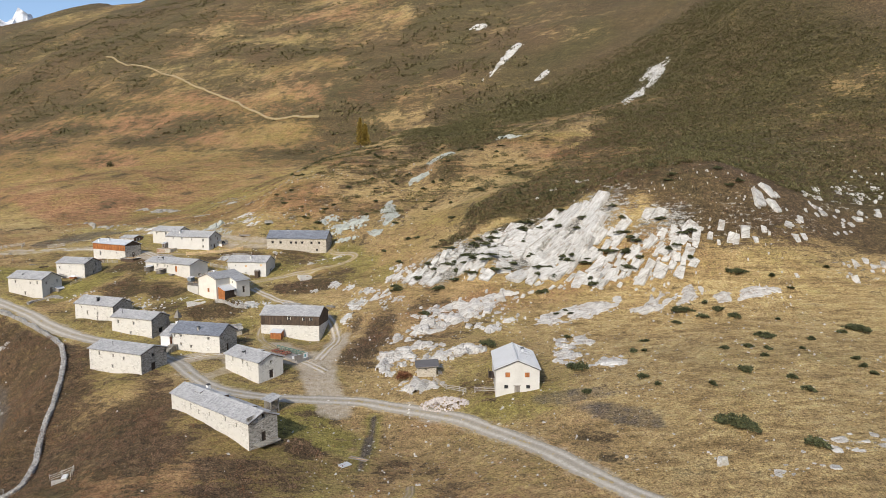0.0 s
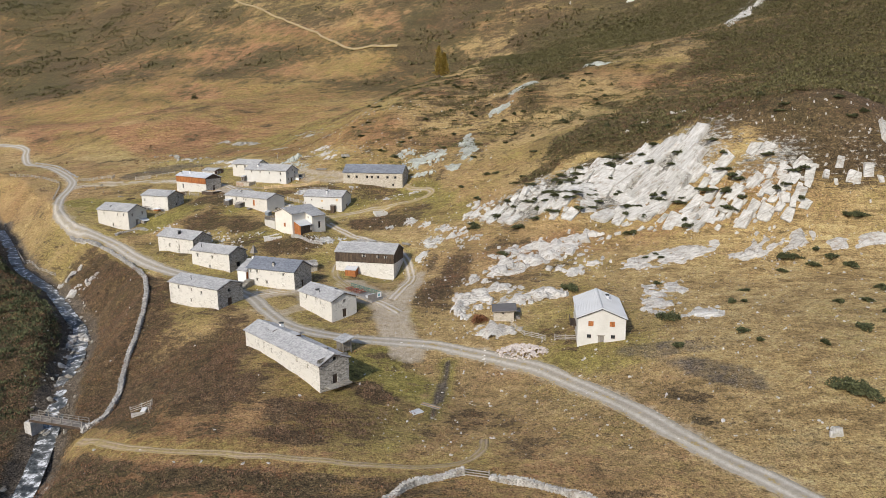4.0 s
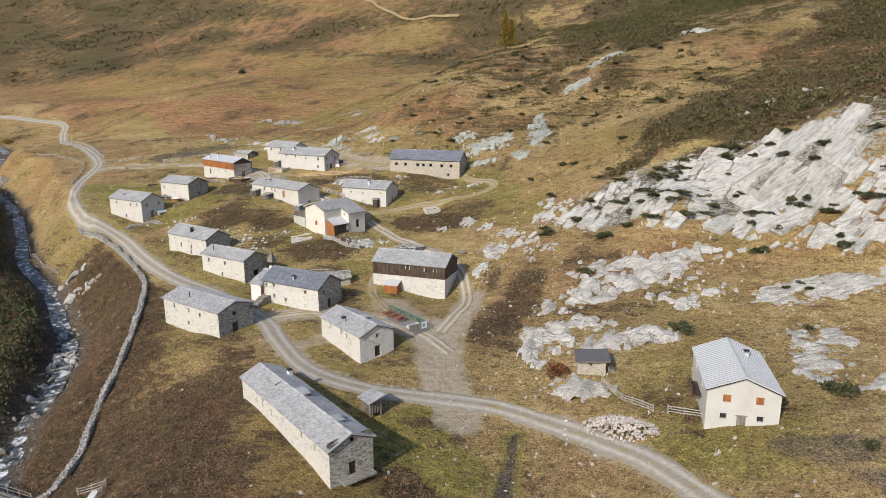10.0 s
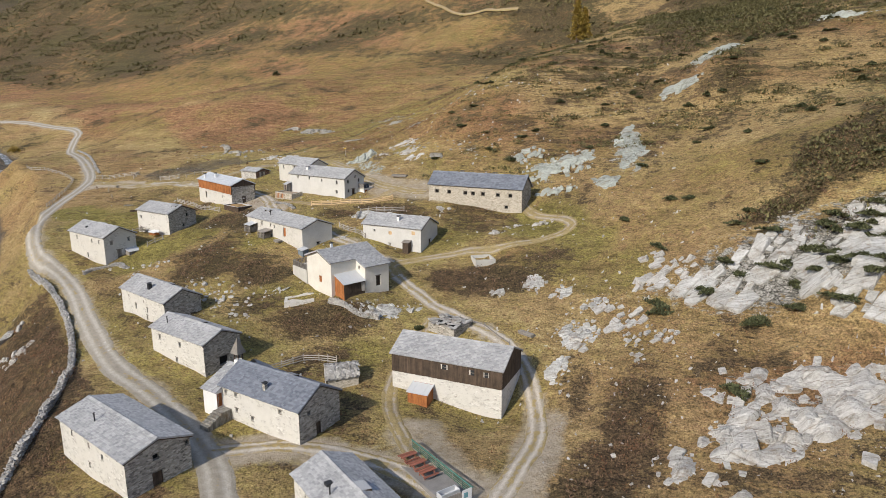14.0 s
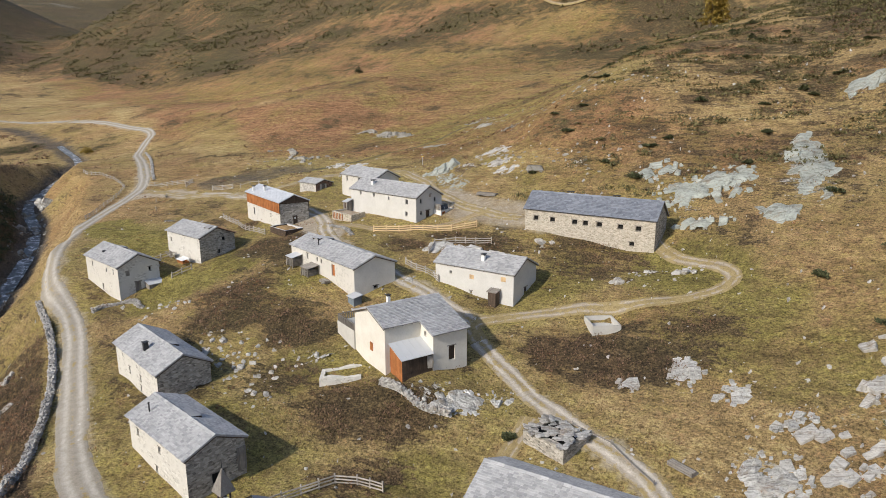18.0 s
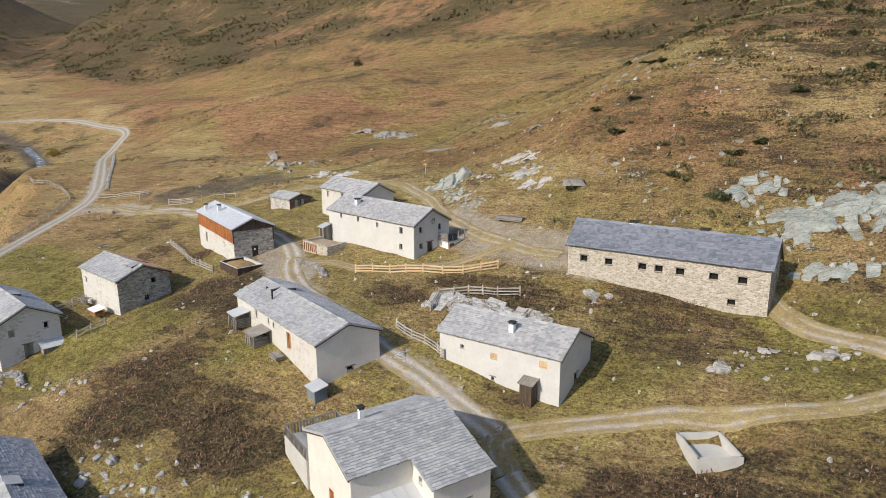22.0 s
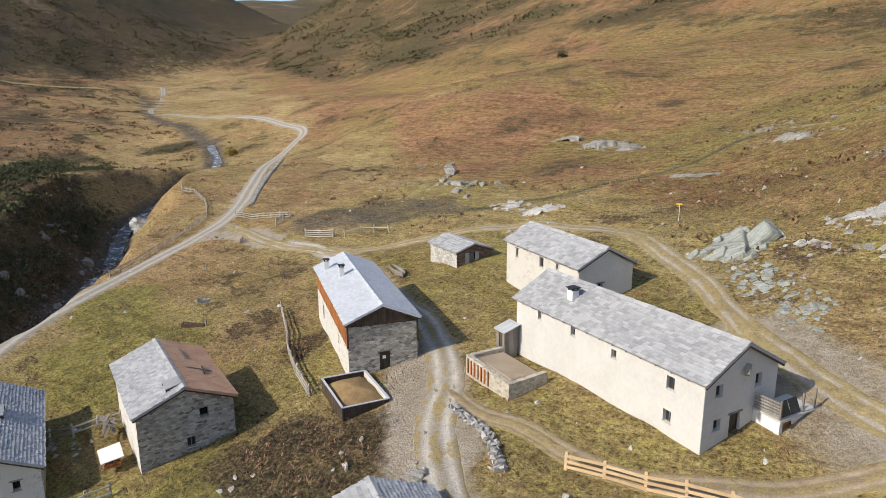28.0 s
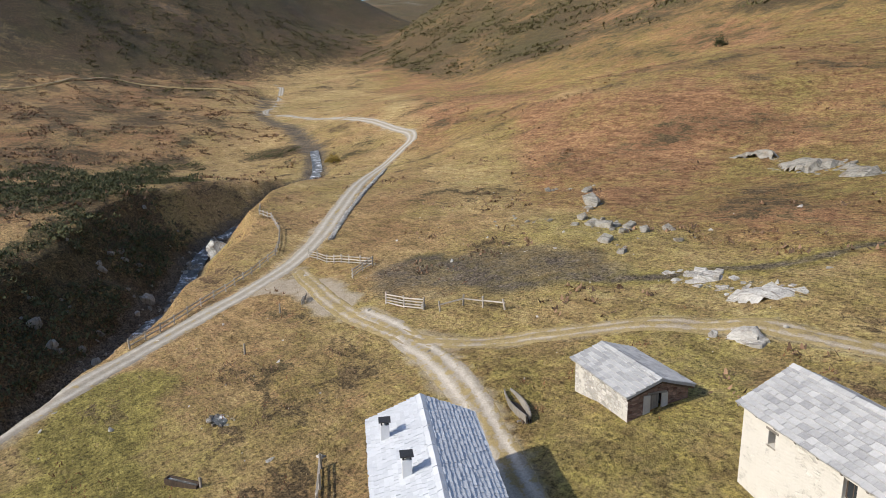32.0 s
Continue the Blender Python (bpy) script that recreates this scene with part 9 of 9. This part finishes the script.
outcrop("stones at the foot of the tan stone barn", [(-3, 150, 3, 1.2, 0), (3, 149, 2.5, 1.2, 0), (-22, 147, 2.5, 1.5, 0), (-6, 147, 2, 1.2, 0), (-20, 156.5, 2, 1, 0)], 60, (0.4, 1.8), ROCK, 26, shape=(1.2, 1.0, 0.6))
outcrop("pale stones beside the lane", [(-55.5, 147.5, 4.5, 1.0, -40), (-60.5, 152.5, 2, 1, -40), (-38, 141.8, 1.5, 1.5, 0)], 70, (0.3, 1.3), BRIGHT, 27, shape=(1.1, 1.0, 0.7))
outcrop("white boulder in the pasture", [(77.6, 15.7, 0.6, 0.5, 0)], 3, (1.8, 2.4), BRIGHT, 28, name="boulder", shape=(0.9, 0.9, 1.0))
outcrop("flat rocks in the lower pasture", [(98, 17, 8, 2.5, 5), (88, 12, 5, 2, 0)], 50, (0.4, 2.4), ROCK, 29, shape=(1.5, 1.0, 0.35), sink=0.38)
outcrop("rocks on the ridge below the larch", [(-6, 262, 10, 6, -20), (-24, 258, 10, 4, -20)], 60, (1.0, 3.6), GREY_ROCK, 30, shape=(1.2, 1.2, 0.6), bed=(0.9, 2.2, 5, -20), step=1.0)

# loose stones over the pastures
rnd = random.Random(99)
g = Geo()
for _ in range(5200):
    k = rnd.random()
    if k < 0.62:
        x, y = rnd.uniform(10, 125), rnd.uniform(15, 125)
    elif k < 0.86:
        x, y = rnd.uniform(-70, 30), rnd.uniform(95, 215)
    else:
        x, y = rnd.uniform(-150, 10), rnd.uniform(10, 240)
    s = 0.1 + 0.5 * rnd.random() ** 4
    g.add(*RUBBLE[rnd.randrange(14)], pose(x, y, 0, rnd.uniform(0, 40), rnd.uniform(0, 40), rnd.uniform(0, 360)) @ Matrix.Diagonal((s * 1.4, s * 1.1, s * 0.9, 1)))
co = np.array(g.v)
mid = co[:, :2]
co[:, 2] += ground(np.round(mid[:, 0], 0), np.round(mid[:, 1], 0)) + 0.03
g.v = [tuple(c) for c in co]
tagged(g.part("loose_stones", ROCK), "loose pale stones scattered over the pasture", "stones", kind="stuff")


# ---- plants ----
def foliage(name, dark, light):
    m, nt, b = blank(name, 0.9)
    r = per_island(nt)
    f = calc(nt, "ADD", calc(nt, "MULTIPLY", r, 0.6), calc(nt, "MULTIPLY", noise_out(nt, world_coords(nt), 0.8, 4), 0.4))
    nt.links.new(steps(nt, f, (0.2, dark), (0.8, light)), b.inputs["Base Color"])
    return m


HEATH = foliage("dwarf_shrub_leaves", (0.085, 0.055, 0.034), (0.33, 0.20, 0.118))
JUNIPER = foliage("juniper_needles", (0.035, 0.042, 0.018), (0.13, 0.135, 0.06))
STRAW = foliage("dry_grass_blades", (0.22, 0.14, 0.062), (0.46, 0.35, 0.19))
GREENS = foliage("green_grass_blades", (0.13, 0.125, 0.035), (0.36, 0.32, 0.12))
RUSTY = foliage("rusty_bilberry_leaves", (0.10, 0.042, 0.022), (0.33, 0.15, 0.066))
OLIVE = foliage("olive_shrub_leaves", (0.065, 0.06, 0.024), (0.20, 0.175, 0.075))
GOLD = foliage("golden_larch_needles", (0.20, 0.13, 0.025), (0.46, 0.34, 0.075))


def leaf_cloud(points, size, seed, squash=0.7, wide=0.35):
    """Small crossed leaves, each a bent pair of triangles, at the given points (x, y, z, scale)."""
    r = np.random.RandomState(seed)
    p = np.asarray(points, float)
    n = len(p)
    yaw, tip = r.uniform(0, math.tau, n), r.uniform(0.2, 1.3, n)
    d = np.stack([np.cos(yaw) * np.cos(tip), np.sin(yaw) * np.cos(tip), np.sin(tip) * squash + 0.15], 1)
    s = np.stack([-np.sin(yaw), np.cos(yaw), r.uniform(-0.4, 0.4, n)], 1)
    k = (size * p[:, 3] * r.uniform(0.6, 1.4, n))[:, None]
    c = p[:, :3]
    v = np.stack([c - s * k * wide, c + s * k * wide, c + d * k + s * k * wide * 0.3, c + d * k * 1.05 - s * k * wide * 0.3], 1).reshape(-1, 3)
    q = np.arange(4 * n).reshape(n, 4)
    return v, q


def scatter_cover(name, label, material, chance, count, size, seed, clump=6, box=(-205, 125, -5, 245), spread=0.45, rise=0.35, wide=0.35, mound=0.0):
    """Tufts where chance(x, y) is high."""
    r = np.random.RandomState(seed)
    x, y = r.uniform(box[0], box[1], count), r.uniform(box[2], box[3], count)
    shrub, green, earth = zones(x, y)
    bare_ = patches(x, y, ROCK_PATCHES)
    keep = r.rand(count) < chance(x, y, shrub, green, earth, bare_)
    keep &= r.rand(count) < ramp(x - box[0], 0, 45) * ramp(box[1] - x, 0, 30) * ramp(box[3] - y, 0, 45)
    clear = np.minimum.reduce([along(line, x, y)[0] - 0.6 for line in TRACKS.values()] + [along(ROAD, x, y)[0] - 1.0])
    keep &= clear > 1.0
    keep &= along(STREAM, x, y)[0] > 4.5
    for key in PLAN:
        px, py, _, turn, half, width = PLAN[key][:6]
        a = radians(turn)
        u, v = (x - px) * math.cos(a) + (y - py) * math.sin(a), (y - py) * math.cos(a) - (x - px) * math.sin(a)
        keep &= ~((np.abs(u) < half + 0.2) & (np.abs(v) < width + 0.2))
    x, y = x[keep], y[keep]
    z = ground(x, y)
    x, y, z = np.repeat(x, clump), np.repeat(y, clump), np.repeat(z, clump)
    n = len(x)
    ox, oy = r.normal(0, spread, n), r.normal(0, spread, n)
    h = np.maximum(0, rise * (1 - np.hypot(ox, oy) / (2.2 * spread))) * r.rand(n)
    v, q = leaf_cloud(np.stack([x + ox, y + oy, z + h - 0.05 + mound * np.maximum(0, lumps(x + ox, y + oy, 3.4, seed + 3)), np.ones(n)], 1), size, seed + 1, 0.7, wide)
    tagged(new(name, mesh_of(name, v, q, material)), label, "plants", kind="stuff")


scatter_cover("dwarf_shrubs", "dense dark dwarf shrubs with brown autumn leaves", HEATH, lambda x, y, s, g, e, b: np.clip((s - 0.35) * 1.8, 0, 1) * (lumps(x, y, 2.6, 41) > -0.35), 95000, 0.24, 201, 16, rise=0.7, wide=0.2, mound=1.0)
scatter_cover("rusty_shrubs", "rusty red bilberry among the dwarf shrubs", RUSTY, lambda x, y, s, g, e, b: (np.clip((s - 0.3) * 0.9, 0, 0.6) + 0.05) * (lumps(x, y, 7, 42) > 0), 50000, 0.22, 203, 9, rise=0.6, wide=0.2, mound=0.9)
scatter_cover("dry_grass", "tufts of bleached dry grass", STRAW, lambda x, y, s, g, e, b: np.clip(0.75 - s, 0, 1) * (1 - e) * (1 - b) * (0.25 + 0.75 * (lumps(x, y, 3.5, 43) > 0.05)), 76000, 0.3, 205, 5, rise=0.03, spread=0.4, wide=0.06)
scatter_cover("green_grass", "patches of short green grass", GREENS, lambda x, y, s, g, e, b: np.clip(g - 0.3, 0, 1) * 1.7 * (1 - b) * (lumps(x, y, 4, 44) > -0.1), 70000, 0.25, 207, 5, rise=0.03, spread=0.4, wide=0.07)
scatter_cover("slope_shrubs", "dense olive alpine shrubs on the steep slope", OLIVE, lambda x, y, s, g, e, b: np.clip((s - 0.45) * 1.8, 0, 1) * (1 - 0.7 * b) * (y > 112), 90000, 0.5, 211, 7, box=(0, 230, 84, 360), rise=0.4, spread=0.7, mound=1.0)
scatter_cover("juniper_mats", "low dark juniper mats along the trodden contours", OLIVE, lambda x, y, s, g, e, b: 0.45 * (lumps(x * 0.4, y, 3.2, 46) > 0.1) * ramp(y, 158, 185) * ramp(x, -40, 5) * ramp(95 - x, 0, 20), 26000, 0.42, 213, 22, box=(-60, 130, 150, 300), rise=0.5, spread=0.75)
scatter_cover("heather_clumps", "small brown heather clumps dotted over the pasture", RUSTY, lambda x, y, s, g, e, b: 0.5 * (lumps(x, y, 9, 47) > 0.05) * (lumps(x, y, 3, 48) > 0.0) * (1 - e) * (1 - 0.9 * ramp(x, 45, 60) * (y < 90)), 24000, 0.24, 215, 12, box=(-230, 150, -20, 260), rise=0.3, spread=0.4, wide=0.2)
scatter_cover("far_shrubs", "olive shrubs streaked along the far hillside", OLIVE, lambda x, y, s, g, e, b: np.clip((s - 0.5) * 1.6, 0, 1) * (lumps(x * 0.5 + y * 0.3, y, 9, 52) > -0.1), 60000, 1.4, 217, 5, box=(-950, 120, 300, 860), rise=0.7, spread=1.6)
scatter_cover("meadow_tufts", "dark tufts dotted over the rusty hillside", HEATH, lambda x, y, s, g, e, b: 0.3 * (lumps(x * 0.35 + y * 0.25, y, 5, 53) > 0.25) * (lumps(x, y, 22, 54) > -0.2), 40000, 0.42, 219, 8, box=(-330, 90, 190, 430), rise=0.4, spread=0.55)
scatter_cover("plateau_heath", "mats of dark heath on the far bank", HEATH, lambda x, y, s, g, e, b: (village_side(x, y) < 0.5) * (lumps(x * 0.3, y, 6, 55) > 0.15) * (lumps(x, y, 40, 56) > -0.3) * 0.5, 30000, 0.8, 221, 7, box=(-680, -190, 90, 420), rise=0.5, spread=0.9)
scatter_cover("gorge_shrubs", "dark shrubs covering the far bank of the gorge", JUNIPER, lambda x, y, s, g, e, b: np.clip((s - 0.42) * 2.0, 0, 1) * (village_side(x, y) < 0.5) * (lumps(x, y, 4.0, 49) > -0.45), 104000, 0.46, 209, 9, box=(-340, -50, 30, 300), rise=0.8, spread=0.6, mound=2.4)


def bush(x, y, rx, ry, h, seed, material=JUNIPER, label="low spreading juniper bush in the pasture", name="juniper_bush", group="juniper bushes", lift=0.0):
    r = np.random.RandomState(seed)
    own = thing(name, on_ground(x, y, r.uniform(0, 360), lift), label, "bush", group)
    n = int(420 * max(1.0, rx * ry / 2.2))
    t, u = r.uniform(0, math.tau, n), np.sqrt(r.rand(n))
    f = u * (0.85 + 0.22 * np.sin(t * 3 + seed) + 0.12 * np.sin(t * 7))
    px, py = rx * f * np.cos(t), ry * f * np.sin(t)
    top = h * np.sqrt(np.maximum(0, 1 - u**2)) * (0.75 + 0.35 * np.sin(px * 2.3 + seed) * np.cos(py * 2.1))
    pz = top * r.uniform(0.35, 1.0, n)
    v, q = leaf_cloud(np.stack([px, py, pz, np.ones(n)], 1), 0.34, seed + 5, 0.5)
    ob = new("foliage", mesh_of("foliage", v, q, material))
    ob.parent = own
    g = Geo()
    for k in range(5):
        a = math.tau * k / 5 + seed
        g.tube((0, 0, -0.1), (rx * 0.6 * math.cos(a), ry * 0.6 * math.sin(a), h * 0.4), 0.06, 0.02, 5)
    g.part("stem", DARK_WOOD, own)
    return own


BUSHES = [(94, 75, 3.0, 1.2), (98, 71.4, 1.8, 0.9), (102.2, 73, 2.0, 0.9), (104.8, 69.7, 2.2, 0.9), (106.6, 59, 2.4, 1.0), (94, 42, 2.2, 0.9), (127.8, 60.3, 3.4, 1.2), (84.4, 25.5, 4.6, 1.3), (93.4, 17.6, 2.4, 0.9), (101, 33, 1.6, 0.7),
          (47.2, 74.5, 2.8, 1.3), (63.8, 53.6, 2.6, 1.6), (67.9, 99.6, 2.0, 1.0), (76.6, 90.4, 2.6, 1.0), (110, 81.6, 3.2, 1.1), (74.8, 45.2, 1.5, 0.8)]
for i, (x, y, r_, h) in enumerate(BUSHES):
    bush(x, y, r_, r_ * 0.7, h, 300 + i)
rnd = random.Random(17)
for i in range(34):
    x, y = rnd.uniform(62, 135), rnd.uniform(25, 88)
    bush(x, y, rnd.uniform(0.5, 1.5), rnd.uniform(0.4, 1.0), rnd.uniform(0.4, 0.8), 400 + i)
for i in range(64):
    x, y = rnd.uniform(26, 106), rnd.uniform(84, 132)
    while not inside(x, y, CLIFF):
        x, y = rnd.uniform(26, 106), rnd.uniform(84, 132)
    bush(x, y, rnd.uniform(1.0, 3.0), rnd.uniform(0.7, 1.7), rnd.uniform(0.5, 0.9), 800 + i, label="dark juniper rooted in a cleft of the cliff", lift=rnd.uniform(0.2, 0.7))
for i in range(46):
    x, y = rnd.uniform(18, 125), rnd.uniform(92, 150)
    bush(x, y, rnd.uniform(1.0, 3.0), rnd.uniform(0.7, 1.8), rnd.uniform(0.5, 1.1), 500 + i, label="dark juniper clinging between the rocks")
for i in range(70):
    x, y = rnd.uniform(-30, 70), rnd.uniform(160, 250)
    bush(x, y, rnd.uniform(0.8, 2.4), rnd.uniform(0.6, 1.5), rnd.uniform(0.5, 1.1), 600 + i, label="dark juniper on the steep grass slope")
bush(-262, 275, 3.2, 2.6, 3.6, 701, GOLD, "golden autumn shrub above the stream", "golden_shrub", "")
bush(27, 64, 2.4, 2.0, 1.6, 702, RUSTY, "rusty shrub beside the small shed", "rusty_shrub", "")
bush(-13.5, 114.6, 0.8, 0.7, 0.7, 703, JUNIPER)
bush(-181, 386, 3.0, 2.5, 5.0, 704, JUNIPER, "dark lone bush on the far slope", "dark_bush", "")


def larch(x, y, tall, seed):
    own = thing("larch", on_ground(x, y), "tall golden larch standing on the ridge", "tree", "larches")
    Geo().tube((0, 0, -0.5), (0.1, 0.05, tall * 0.95), tall * 0.022, 0.03, 9).part("trunk", DARK_WOOD, own)
    r = np.random.RandomState(seed)
    pts = []
    limbs = 46
    for i in range(limbs):
        f = 0.12 + 0.86 * i / limbs
        z, a = tall * f, i * 2.4 + r.uniform(-0.4, 0.4)
        reach = tall * 0.21 * (1 - f) ** 0.75 * r.uniform(0.6, 1.25) + 0.25
        tip = (reach * math.cos(a), reach * math.sin(a), z - 0.12 * reach)
        Geo().tube((0, 0, z), tip, 0.05, 0.012, 5).part("limb", DARK_WOOD, own)
        for _ in range(70):
            t = r.uniform(0.15, 1.05)
            pts.append((tip[0] * t + r.normal(0, 0.22), tip[1] * t + r.normal(0, 0.22), z - 0.12 * reach * t + r.normal(0, 0.25), 1.0))
    v, q = leaf_cloud(pts, 0.5, seed)
    ob = new("crown", mesh_of("crown", v, q, GOLD))
    ob.parent = own


larch(1.0, 264, 15.5, 5)
larch(3.4, 265.5, 11.5, 6)
